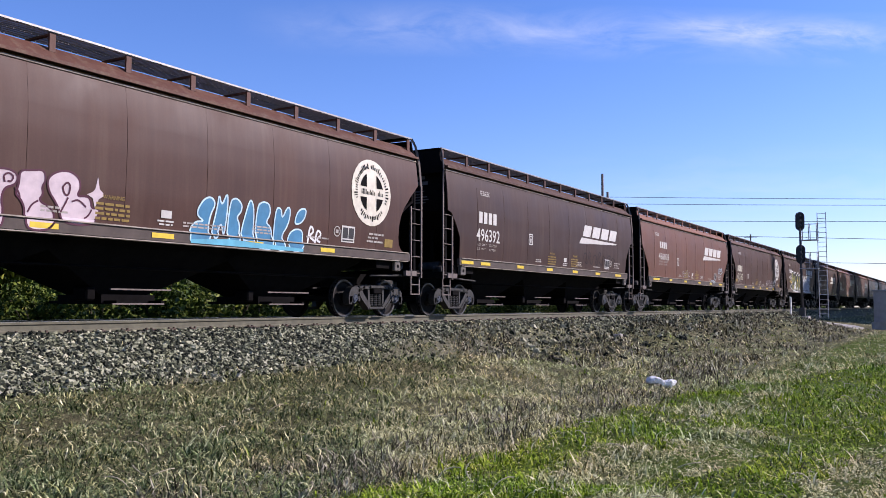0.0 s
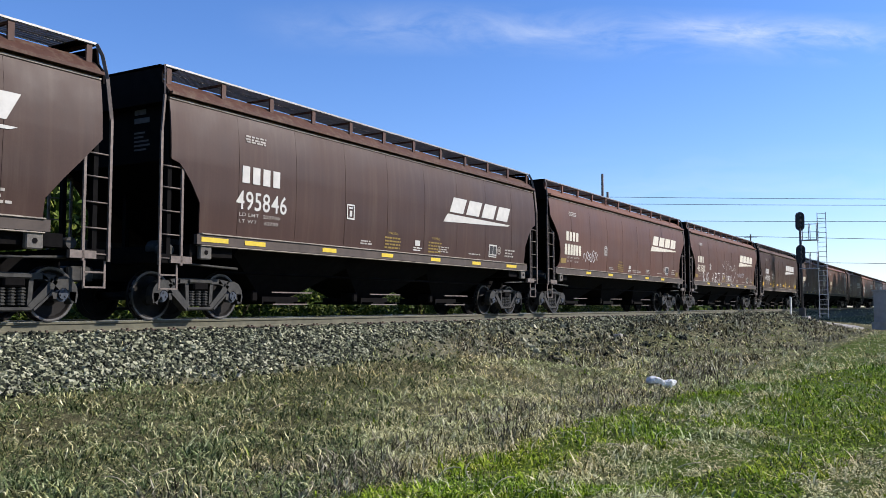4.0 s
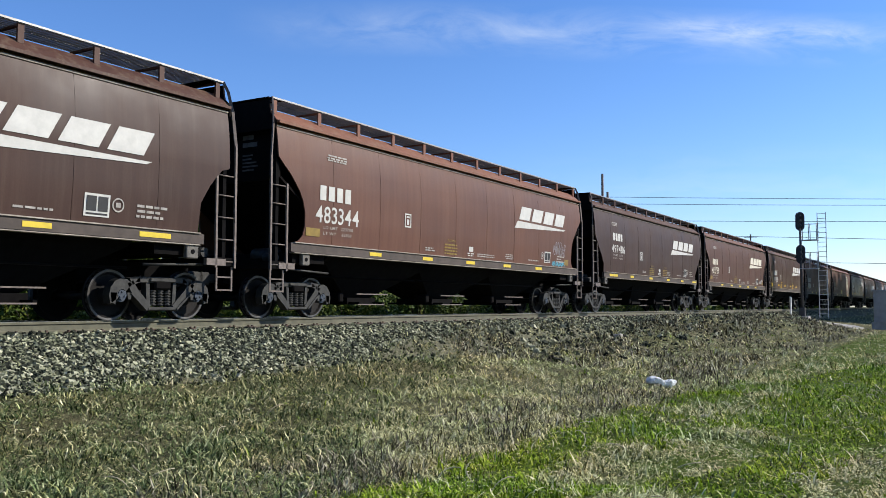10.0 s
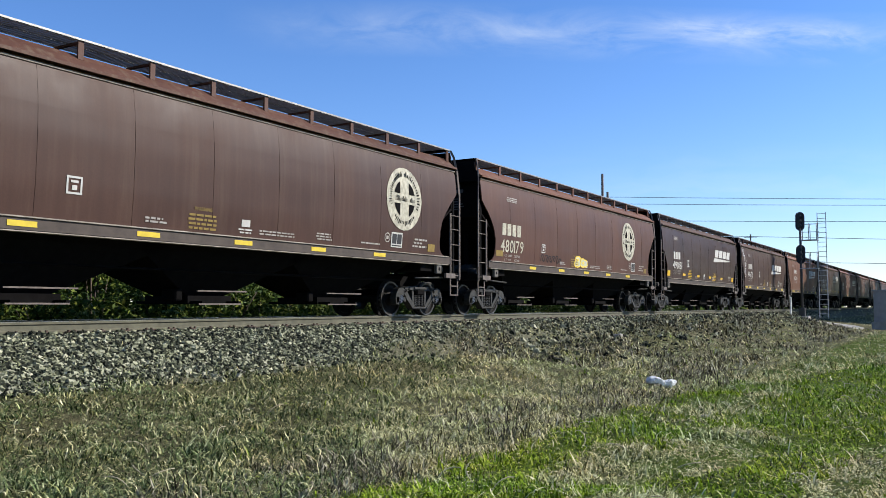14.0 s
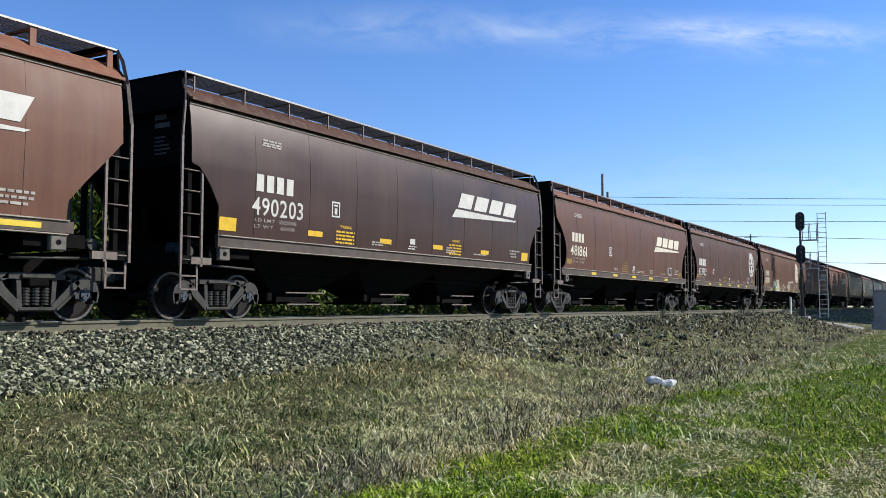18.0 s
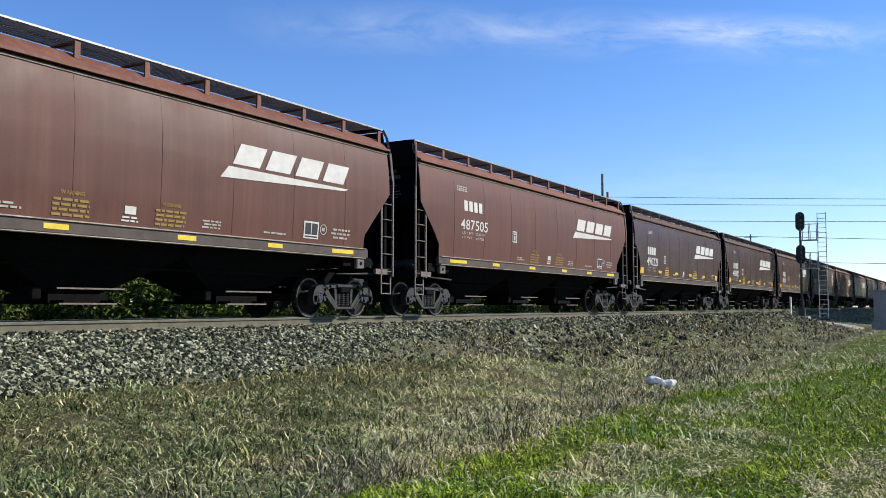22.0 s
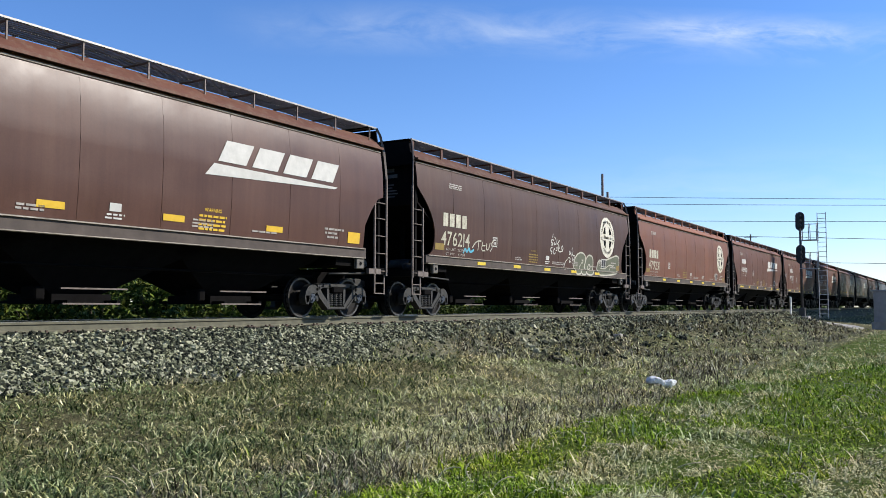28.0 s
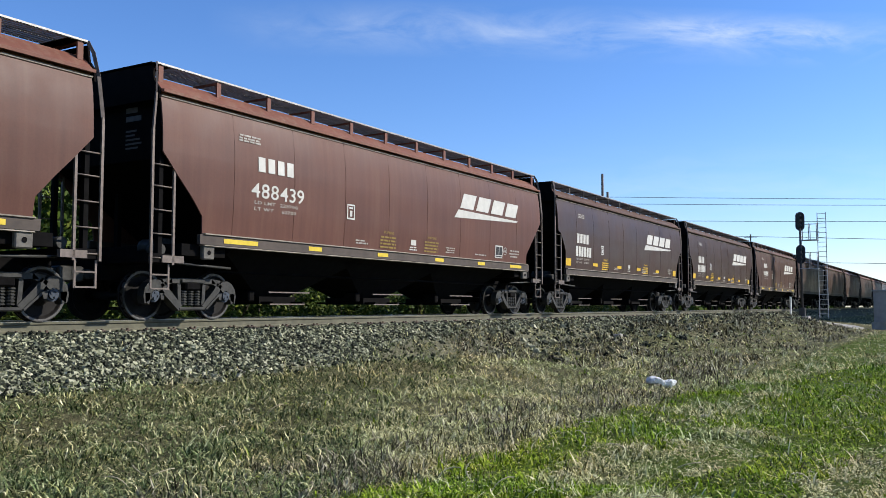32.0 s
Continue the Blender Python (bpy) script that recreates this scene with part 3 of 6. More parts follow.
def wheel_rim():
    return Solid().lathe([(-0.7, 0.4575), (-0.818, 0.4575), (-0.8185, 0.44), (-0.816, 0.415)], 32)


SHARED = {("rim", 0): wheel_rim().mesh("wheel_rim"), ("wheelset", 0): wheelset().mesh("wheelset")}
for q in (-0.17, 0.0, 0.17):
    SHARED["spring", q] = spring(q, -1).mesh("spring")
for sg in (-1, 1):
    SHARED["side_frame", sg] = side_frame(sg).mesh("side_frame")
    SHARED["end_cap", sg] = end_cap(sg).mesh("end_cap")

# metres that the train has rolled at each time
TRAVEL = [(0, 0.00), (1, 20.54), (2, 40.22), (3, 59.81), (6, 120.30), (7, 140.12), (8, 160.78), (9, 180.60), (10, 200.50), (11, 220.45), (12, 240.37), (13, 260.31), (14, 280.18), (17, 340.60), (18, 361.81), (19, 381.95), (20, 401.51), (21, 422.55), (22, 442.74), (23, 462.83), (24, 483.96), (25, 504.21), (28, 564.82), (29, 585.14), (30, 605.41), (31, 625.82), (32, 645.17)]

TYPES = {"A": (15.5, "step", True), "E": (15.6, "step", False), "S": (15.7, "diag", False), "C": (16.2, "diag", False), "B": (16.75, "arc", False)}
COLORS = {"d": (0.041, 0.019, 0.0125), "m": (0.052, 0.0235, 0.0155), "r": (0.076, 0.033, 0.021), "w": (0.088, 0.036, 0.0245), "o": (0.1, 0.044, 0.027), "v": (0.13, 0.051, 0.029), "g": (0.047, 0.034, 0.021)}
COLOR_WORD = {"v": "bright orange-brown", "w": "warm red-brown", "d": "dark brown", "m": "brown", "r": "red-brown", "o": "faded orange-brown", "g": "grey-brown"}
# front end of each car at the clip's start, body, colour, road number, emblem on it
CARS = [
    (2.67, "B", "m", "", 1), (20.95, "E", "d", "496392", 0), (37.97, "C", "o", "486028", 0), (55.56, "B", "m", "472762", 1),
    (73.82, "S", "d", "495579", 0), (91.0, "E", "d", "495846", 0), (107.89, "B", "r", "", 0), (125.95, "B", "r", "483981", 0),
    (144.07, "A", "d", "490193", 0), (161.24, "B", "m", "475614", 1), (179.3, "B", "r", "473435", 1), (197.45, "E", "d", "498013", 0),
    (214.48, "B", "o", "483344", 0), (232.73, "S", "d", "497486", 0), (249.7, "B", "r", "482759", 0), (267.92, "A", "d", "490165", 0),
    (284.88, "B", "m", "", 1), (303.16, "B", "r", "480179", 1), (321.28, "A", "d", "490181", 0), (338.45, "E", "d", "496721", 0),
    (355.63, "C", "o", "485703", 0), (373.38, "A", "d", "490203", 0), (390.33, "B", "r", "481861", 0), (408.15, "B", "m", "473982", 1),
    (426.33, "B", "r", "", 1), (444.62, "C", "w", "487396", 0), (462.28, "C", "w", "487505", 0), (479.76, "A", "d", "490221", 0),
    (496.72, "A", "d", "490180", 0), (513.72, "A", "d", "490197", 0), (530.78, "B", "g", "472725", 1), (548.8, "B", "r", "", 0),
    (567.12, "A", "r", "499090", 0), (584.22, "B", "m", "476214", 1), (602.5, "B", "v", "479231", 1), (620.76, "C", "w", "489051", 0),
    (638.4, "C", "w", "487525", 0), (656.06, "C", "w", "488439", 0), (673.8, "A", "d", "", 0), (690.93, "A", "d", "", 0),
    (707.9, "C", "m", "", 0), (725.6, "A", "d", "", 0), (742.6, "E", "d", "", 0), (759.6, "C", "m", "", 0), (777.2, "B", "m", "", 0),
    (795.4, "C", "r", "", 0), (813.0, "A", "d", "", 0), (830.0, "E", "d", "", 0), (847.0, "B", "m", "", 0)]
protos, train = {}, []
for i, (front, kind, tone, number, emblem) in enumerate(CARS):
    L, cut, newer = TYPES[kind]
    x = front + L / 2
    if kind in protos:
        car = copy_thing(protos[kind], pose(x, TRACK_Y, 0))
    else:
        car = protos[kind] = build_car("hopper_car", L, cut, newer)
        car.matrix_basis = pose(x, TRACK_Y, 0)
    tint = random.Random(i).uniform(0.9, 1.12)
    col = tuple(c * tint * 1.05 for c in COLORS[tone])
    for ob in car.children_recursive:
        ob.color = (*col, 1)
    tagged(car, COLOR_WORD[tone] + " covered hopper car rolling on the railway track", "freight car", "cars of the train")
    train.append((car, L, front - 0.13))


# ---- markings on the cars ----
def decal(polys, L, lift=0.012):
    """Flat paint on the near side: polygons of (metres from the front, height)."""
    vs, fs, seen = [], [], {}
    for poly in polys:
        face = []
        for s, z in poly:
            key = (round(s, 4), round(z, 4))
            if key not in seen:
                seen[key] = len(vs)
                vs.append((s - L / 2, -(half_width(z) + lift if z > 1.63 else 1.642 + lift * 0.5), z))
            if seen[key] not in face:
                face.append(seen[key])
        if len(face) > 2:
            fs.append(tuple(face))
    me = bpy.data.meshes.new("paint")
    me.from_pydata(vs, [], fs)
    return me


def rect(s0, s1, z0, z1):
    return [(s0, z0), (s1, z0), (s1, z1), (s0, z1)]


def ribbon(pts, width):
    """A painted stroke along a line of points, as quads joined edge to edge."""
    closed = len(pts) > 3 and pts[0] == pts[-1]
    n, side = len(pts), []
    for k in range(n):
        before = pts[k - 1] if k else pts[-2] if closed else None
        after = pts[k + 1] if k < n - 1 else pts[1] if closed else None
        dirs = []
        for p, q in ((before, pts[k]), (pts[k], after)):
            if p and q and p != q:
                l = math.hypot(q[0] - p[0], q[1] - p[1])
                dirs.append(((p[1] - q[1]) / l, (q[0] - p[0]) / l))
        nx, ny = sum(d[0] for d in dirs) / len(dirs), sum(d[1] for d in dirs) / len(dirs)
        k2 = width / 2 / max(0.4, nx * nx + ny * ny)
        side.append((nx * k2, ny * k2))
    return [[(p[0] + u[0], p[1] + u[1]), (p[0] - u[0], p[1] - u[1]), (q[0] - v[0], q[1] - v[1]), (q[0] + v[0], q[1] + v[1])] for p, q, u, v in zip(pts, pts[1:], side, side[1:])]


def ring(s, z, r, n=28):
    return [(s + r * math.cos(i * math.tau / n), z + r * math.sin(i * math.tau / n)) for i in range(n)]


def blob_fan(pts):
    """Triangles from the middle of a closed line, so that the paint follows the bowed side."""
    cs, cz = sum(p[0] for p in pts) / len(pts), sum(p[1] for p in pts) / len(pts)
    mid = [((p[0] + cs) / 2, (p[1] + cz) / 2) for p in pts]
    n = len(pts)
    return [[pts[i], pts[(i + 1) % n], mid[(i + 1) % n], mid[i]] for i in range(n)] + [[mid[i], mid[(i + 1) % n], (cs, cz)] for i in range(n)]


def text_mesh(body, s0, s1, z0, z1, L):
    """Stencilled characters fitted between two places along the side and two heights."""
    pts, fs, x = [], [], 0.0
    for ch in body:
        if ch == " ":
            x += 0.34
            continue
        vs, faces, w = GLYPH_MESH[ch]
        n = len(pts)
        pts += [(x + a, b) for a, b in vs]
        fs += [tuple(n + i for i in q) for q in faces]
        x += w + 0.09
    x1, y0, y1 = x - 0.09, min(p[1] for p in pts), max(p[1] for p in pts)
    vs = []
    for a, b in pts:
        z = z0 + (b - y0) / (y1 - y0) * (z1 - z0)
        vs.append((s0 + a / x1 * (s1 - s0) - L / 2, -(half_width(z) + 0.012), z))
    me = bpy.data.meshes.new("number")
    me.from_pydata(vs, [], fs)
    return me


def slant(s0, s1, z0, z1, lean):
    return [(s0, z0), (s1, z0), (s1 + lean, z1), (s0 + lean, z1)]


def mark_blocks(s0, s1, z0, z1):
    """Four plain blocks where the owner's mark stands."""
    w = (s1 - s0) / 4
    return [rect(s0 + k * w + 0.03, s0 + (k + 1) * w - 0.06, z0, z1) for k in range(4)]


def logo_blocks(L, back=1.45, drop=0.0):
    """The owner's badge as plain slanted blocks over a tapering stripe."""
    a = L - back - 4.15
    w, z0, z1 = 0.93, 3.06, 3.49
    out = [slant(a + 0.33 + k * w, a + 0.33 + k * w + w - 0.17, z0, z1, 0.24) for k in range(4)]
    n = 8
    lo = [(a + 3.95 * i / n, 2.76 + 0.16 * i / n) for i in range(n + 1)]
    hi = [(a + 0.22 + 3.85 * i / n, 3.0 - 0.03 * i / n) for i in range(n + 1)]
    out += [[lo[i], lo[i + 1], hi[i + 1], hi[i]] for i in range(n)]
    return [[(p, q - drop) for p, q in poly] for poly in out]


def emblem_shapes(L, back=2.12):
    """Round badge: a pale disc with four dark quarter openings, and dark bars for its lettering."""
    s, z, r = L - back, 3.0, 0.81
    disc = blob_fan(ring(s, z, r))
    dark, rnd = [], random.Random(77)
    for sx in (-1, 1):
        for sz in (-1, 1):
            arc = [(s + sx * 0.485 * math.cos(a), z + sz * 0.485 * math.sin(a)) for a in (0.27, 0.5, 0.75, 0.98, 1.14)]
            dark.append([(s + sx * 0.2, z + sz * 0.125)] + arc)

    def arc_bars(first, last, count, inner, outer):
        # short upright bars round the rim, one for each character
        step = (last - first) / count
        for k in range(count):
            a0 = radians(first + k * step)
            a1, top = a0 + radians(abs(step)) * rnd.uniform(0.35, 0.6), outer - rnd.choice((0.0, 0.04, 0.05, 0.05))
            dark.append([(s + q * math.cos(a), z + q * math.sin(a)) for q, a in ((inner, a0), (top, a0), (top, a1), (inner, a1))])

    arc_bars(-22, 94, 17, 0.58, 0.71)
    arc_bars(100, 200, 18, 0.58, 0.71)
    arc_bars(226, 318, 14, 0.57, 0.7)
    for k in range(16):
        if k not in (10, 11):
            a = s - 0.42 + k * 0.056
            dark.append(rect(a, a + 0.03, z - 0.06, z + rnd.choice((0.02, 0.02, 0.07))))
    return disc, dark


def bars(s0, s1, zs, h, rnd, ragged=0.25):
    """Lines of lettering too small to read: short bars, one for each word."""
    out = []
    for z in zs:
        a, b = s0 + rnd.uniform(0, ragged) * (s1 - s0) * 0.5, s1 - rnd.uniform(0, ragged) * (s1 - s0)
        while a < b - 0.02:
            w = min(rnd.uniform(0.06, 0.19), b - a)
            out.append(rect(a, a + w, z, z + h))
            a += w + 0.03
    return out


def type_marks(kind, L):
    """Stencils that all cars of a kind share: (part name, mesh, material, label)."""
    rnd = random.Random(kind)
    out = []

    def put(name, polys, mat, label, lift=0.012):
        out.append((name, decal(polys, L, lift), mat, label))

    if kind == "A":
        for s, w, h in ((0.98, 0.46, 0.26), (3.66, 0.5, 0.12), (6.4, 0.5, 0.12), (8.9, 0.5, 0.12), (11.6, 0.5, 0.12), (14.35, 0.46, 0.26)):
            put("reflective_tape", [rect(s - w / 2, s + w / 2, 1.86 - h / 2, 1.86 + h / 2)], M_PLATEYEL, "yellow reflective tape")
        warn, box = (4.75, 9.85), (7.62, 1.86)
    else:
        spots = ((2.0, 0.95), (4.3, 0.45), (6.9, 0.45), (9.6, 0.45), (12.0, 0.45), (14.3, 0.8)) if kind in "CS" else ((1.1, 0.7), (2.2, 0.6), (4.6, 0.5), (6.9, 0.5), (9.2, 0.5), (11.5, 0.5), (13.8, 0.7)) if kind == "E" else ((3.5, 0.5), (5.9, 0.5), (8.25, 0.5), (10.6, 0.5), (12.95, 0.5))
        for s, w in spots:
            if s < L - 0.9:
                put("reflective_tape", [rect(s - w / 2, s + w / 2, 1.47, 1.56)], M_YELLOW, "yellow reflective tape")
        if kind == "B":
            put("amber_plate", [rect(0.92, 1.4, 1.8, 1.98)], M_AMBER, "amber stencilled plate")
            put("amber_plate", [rect(L - 1.5, L - 1.15, 1.72, 1.92)], M_AMBER, "amber stencilled plate")
        warn, box = (7.2, 9.25), (8.35, 1.84)
    if kind == "B":
        warn = (7.2,)
        put("line_stencil", bars(8.75, 9.85, [1.72, 1.78], 0.03, rnd, 0.05), M_FADED, "two long thin stencil lines")
    for s in warn:
        put("warning_stencil", bars(s - 0.36, s + 0.36, [1.7 + 0.082 * k for k in range(4)], 0.042, rnd, 0.06), M_PLATEYEL if kind == "A" else M_AMBER, "amber lines of warning text")
        out.append(("warning_heading", text_mesh("WARNING", s - 0.22, s + 0.22, 2.05, 2.12, L), M_PLATEYEL if kind == "A" else M_AMBER, "amber heading"))
    put("white_placard", [rect(box[0] - 0.12, box[0] + 0.12, box[1] + 0.0, box[1] + 0.14)] + bars(box[0] - 0.2, box[0] + 0.22, [box[1] - 0.13, box[1] - 0.07], 0.03, rnd), M_WHITE, "small white placard")
    put("small_stencil", bars(5.8, 6.35, [1.74, 1.8], 0.035, rnd), M_FADED, "faded white stencil lines")
    put("small_stencil", bars(L - 6.2, L - 5.6, [1.74, 1.8, 1.86], 0.03, rnd), M_FADED, "faded white stencil lines")
    put("small_stencil", bars(L - 4.6, L - 3.6, [1.76], 0.035, rnd), M_FADED, "faded white stencil line")
    if kind != "A":
        b = L - 3.0
        put("inspection_panel", [rect(b - 0.25, b + 0.25, 1.74, 2.12)], M_WHITE, "white-edged black inspection panel")
        put("inspection_panel_field", [rect(b - 0.21, b - 0.015, 1.83, 2.08), rect(b + 0.015, b + 0.21, 1.83, 2.08), rect(b - 0.21, b + 0.21, 1.77, 1.8)], M_BLACK, "black panel fields", 0.017)
        c = b - 0.42 if kind == "B" else b + 0.42
        circle = ring(c, 1.97, 0.11, 16)
        put("round_stencil", ribbon(circle + circle[:1], 0.025) + [rect(c - 0.05, c + 0.05, 1.93, 2.01)], M_FADED, "small round white stencil")
    put("capacity_stencil", bars(L - 2.3, L - 1.5, [1.8, 1.89, 1.98], 0.045, rnd, 0.4), M_FADED, "three faded stencil lines")
    put("top_stencil", bars(1.9 if kind != "B" else 1.63, 2.55 if kind != "B" else 2.43, [3.55, 3.6, 3.66], 0.035, rnd, 0.12), M_FADED, "faded white stencil near the eave")
    return out


MARK_AT = {"A": (1.7, 2.92, 2.6, 2.95, 1.62, 3.2, 2.11, 2.48), "E": (1.78, 2.98, 2.72, 3.06, 1.66, 3.15, 2.18, 2.56),
           "B": (1.33, 2.55, 2.63, 2.96, 1.22, 2.82, 2.12, 2.5), "C": (2.58, 3.75, 3.0, 3.3, 2.42, 4.05, 2.46, 2.76), "S": (1.95, 3.15, 2.95, 3.25, 1.85, 3.4, 2.45, 2.77)}
marks, logos, badges = {}, {}, {}
for i, (front, kind, tone, number, emblem) in enumerate(CARS):
    car, L, _ = train[i]
    if i > 40:
        continue
    if kind not in marks:
        marks[kind] = type_marks(kind, L)
        logos[kind] = decal(logo_blocks(L, {"A": 1.75, "E": 1.83, "C": 1.64}.get(kind, 1.45), 0.17 if kind == "E" else 0.0), L)
        disc, dark = emblem_shapes(L)
        badges[kind] = (decal(disc, L), decal(dark, L, 0.018))
    for name, me, mat, label in marks[kind]:
        if i == 10 and name == "reflective_tape" or i == 4 and name not in ("top_stencil", "inspection_panel", "inspection_panel_field", "capacity_stencil"):
            continue
        mark = part(name, me, mat, car, label)
        if name in ("capacity_stencil", "warning_stencil", "small_stencil", "top_stencil", "line_stencil"):
            tagged(mark, kind="stuff")
    pale = M_CREAM if kind == "B" and i not in (12,) else M_WHITE
    if emblem:
        pale = M_WHITE if i in (3, 23) else M_CREAM
        disc, dark = badges[kind]
        if i in (16, 17, 33):
            disc, dark = [decal(q, L, h) for q, h in zip(emblem_shapes(L, {16: 2.7, 17: 3.62}.get(i, 2.62)), (0.012, 0.018))]
        badge = part("emblem_disc", disc.copy(), M_WORNCREAM if i in (9, 16, 17, 30) else pale, car, "round pale painted emblem")
        tagged(part("emblem_cross", dark, M_UNDER, badge, "dark fields of the emblem"), kind="stuff")
    else:
        part("logo", logos[kind].copy(), pale, car, "slanted pale painted logo blocks over a stripe")
    stencil = M_WORNCREAM if emblem and i != 23 else pale
    a, b, z0, z1, na, nb, n0, n1 = MARK_AT[kind]
    off = {25: 0.17, 26: 0.28, 35: 0.37, 36: 0.08, 37: 0.15}.get(i, 0.0)
    a, b, na, nb = a - off, b - off, na - off, nb - off
    if emblem:
        z0, z1, n0, n1 = z0 - 0.16, z1 - 0.12, n0 - 0.18, n1 - 0.16
    if emblem:
        a, b = a - 0.06, b + 0.12
    part("reporting_mark", decal(mark_blocks(a, b, z0, z1), L), stencil, car, "pale stencilled blocks")
    sq = {"A": 4.35, "C": 5.6, "S": 5.6}.get(kind, 4.4 if emblem else 4.95 if i == 12 else 4.0 if i == 7 else 5.4)
    low, tall = (2.08, 0.26) if emblem else (2.3, 0.32)
    if i != 4:
        part("loading_square", decal(ribbon([(sq - 0.13, low), (sq + 0.13, low), (sq + 0.13, low + tall), (sq - 0.13, low + tall), (sq - 0.13, low)], 0.035) + [rect(sq - 0.045, sq + 0.05, low + 0.05, low + tall - 0.13), rect(sq - 0.07, sq + 0.07, low + tall - 0.09, low + tall - 0.05)], L), M_WHITE, car, "white outlined square mark")
    if number:
        part("road_number", text_mesh(number, na, nb, n0, n1, L), stencil, car, "pale stencilled road number")
    else:
        w = (nb - na) / 6
        part("road_number", decal([rect(na + k * w + 0.02, na + (k + 1) * w - 0.05, n0, n1) for k in range(6)], L), stencil, car, "pale stencilled number")
    lt = max(n0 - 0.14, 1.8)
    wa = 1.52 if kind == "B" else na + 0.1
    part("weight_stencil", text_mesh("LD LMT  223700", wa, nb - 0.2, lt + 0.01, lt + 0.08, L), M_FADED, car, "small white weight lettering")
    part("weight_stencil", text_mesh("LT WT    62700", wa, nb - 0.25, lt - 0.12, lt - 0.05, L), M_FADED, car, "small white weight lettering")


# ---- graffiti ----
def spray(name, color, rough=0.6):
    return simple(name, color, rough, 0.0, 0.22, 4, 0, 0.2)


S_PINK, S_BLUE, S_SKY = spray("pale pink spray", (0.5, 0.41, 0.42)), spray("blue spray", (0.045, 0.18, 0.3)), spray("light blue spray", (0.42, 0.58, 0.64))
S_OLIVE, S_NAVY, S_MINT = spray("olive green spray", (0.17, 0.17, 0.05)), spray("dark blue-black spray", (0.008, 0.011, 0.015)), spray("mint white spray", (0.45, 0.52, 0.5))
S_WHITE, S_YEL, S_GREY = spray("white spray", (0.62, 0.62, 0.6)), spray("yellow spray", (0.75, 0.55, 0.06)), spray("grey spray", (0.3, 0.29, 0.3))
S_PLUM, S_BONE = spray("plum spray", (0.07, 0.02, 0.035)), spray("bone white spray", (0.42, 0.4, 0.32))
S_WORN = simple("worn cream spray", (0.34, 0.33, 0.22), 0.8, 0.0, 0.75, 5, 0)
S_SLATE, S_LILAC, S_SOOT = spray("slate spray", (0.028, 0.036, 0.036)), spray("pale lilac grey spray", (0.4, 0.42, 0.46)), spray("faded black spray", (0.014, 0.011, 0.01))
S_CHALK = spray("chalky white spray", (0.55, 0.54, 0.47))
S_MOSS, S_CREAM, S_RED, S_CYAN = spray("moss green spray", (0.11, 0.115, 0.075)), spray("cream spray", (0.5, 0.5, 0.33)), spray("dull red spray", (0.14, 0.022, 0.02)), spray("cyan spray", (0.09, 0.34, 0.44))


def bubble(s, z, w, h, rnd, n=22):
    ph = [rnd.uniform(0, 6.28) for _ in range(3)]
    out = []
    for i in range(n):
        a = i * math.tau / n
        r = 1 + 0.12 * math.sin(2 * a + ph[0]) + 0.1 * math.sin(3 * a + ph[1]) + 0.05 * math.sin(5 * a + ph[2])
        ca, sa = math.cos(a), math.sin(a)
        k = 1 / max(abs(ca), abs(sa)) ** 0.55
        out.append((s + w / 2 * ca * r * k * 0.92, max(1.43, z + h / 2 * sa * r * k * 0.92)))
    return out


def throw_up(i, s0, s1, z0, z1, letters, fill, edge, seed, shadow=None, width=0.045, label=""):
    """A row of fat sprayed letter shapes with outlines."""
    car, L, _ = train[i]
    rnd = random.Random(seed)
    w = (s1 - s0) / letters
    polys, lines, back = [], [], []
    for k in range(letters):
        s, h = s0 + (k + 0.5) * w, (z1 - z0) * rnd.uniform(0.82, 1.0)
        b = bubble(s, z0 + h / 2, w * 1.08, h, rnd)
        polys += blob_fan(b)
        lines += ribbon(b + b[:1], width)
        back += blob_fan([(p + 0.1, max(1.43, q - 0.03)) for p, q in b])
        hs, hz = s + rnd.uniform(-0.15, 0.15) * w, z0 + h * rnd.uniform(0.5, 0.7)
        eye = bubble(hs, hz, w * 0.26, h * 0.22, rnd, 10)
        lines += ribbon(eye + eye[:1], width * 0.8)
        lines += ribbon([(s + rnd.uniform(-0.2, 0.2) * w, z0 + 0.05), (s + rnd.uniform(-0.1, 0.1) * w, z0 + h * 0.3), (s + rnd.uniform(-0.2, 0.2) * w, z0 + h * 0.42)], width * 0.8)
    if shadow:
        part("graffiti_shadow", decal(back, L, 0.008), shadow, car, "dark sprayed shadow")
    g = part("graffiti", decal(polys, L, 0.010), fill, car, label or "sprayed graffiti letters")
    part("graffiti_outline", decal(lines, L, 0.013), edge, g)


def scribble(i, s0, s1, z0, z1, mat, seed, loops=6, width=0.025, label="thin sprayed scrawl"):
    car, L, _ = train[i]
    rnd = random.Random(seed)
    w, pts = (s1 - s0) / loops, []
    for k in range(loops):
        # a few quick turns of the can for each letter
        c, top = s0 + (k + 0.5) * w, z1 - (z1 - z0) * rnd.uniform(0, 0.35)
        turns = [(-0.45, rnd.uniform(0.0, 0.3)), (-0.25, 1.0), (rnd.uniform(0.2, 0.7), rnd.uniform(0.6, 1.0)), (rnd.uniform(-0.4, 0.1), rnd.uniform(0.3, 0.6)), (rnd.uniform(0.2, 0.6), rnd.uniform(0.0, 0.25))]
        pts += [(c + w * u, z0 + (top - z0) * v) for u, v in turns]
    pts = rounded(pts, False)
    part("graffiti_scrawl", decal(ribbon(pts, width), L, 0.009), mat, car, label)


def strokes(i, lines, mat, width, label):
    car, L, _ = train[i]
    polys = [q for l in lines for q in ribbon(l, width)]
    part("graffiti_writing", decal(polys, L, 0.009), mat, car, label)


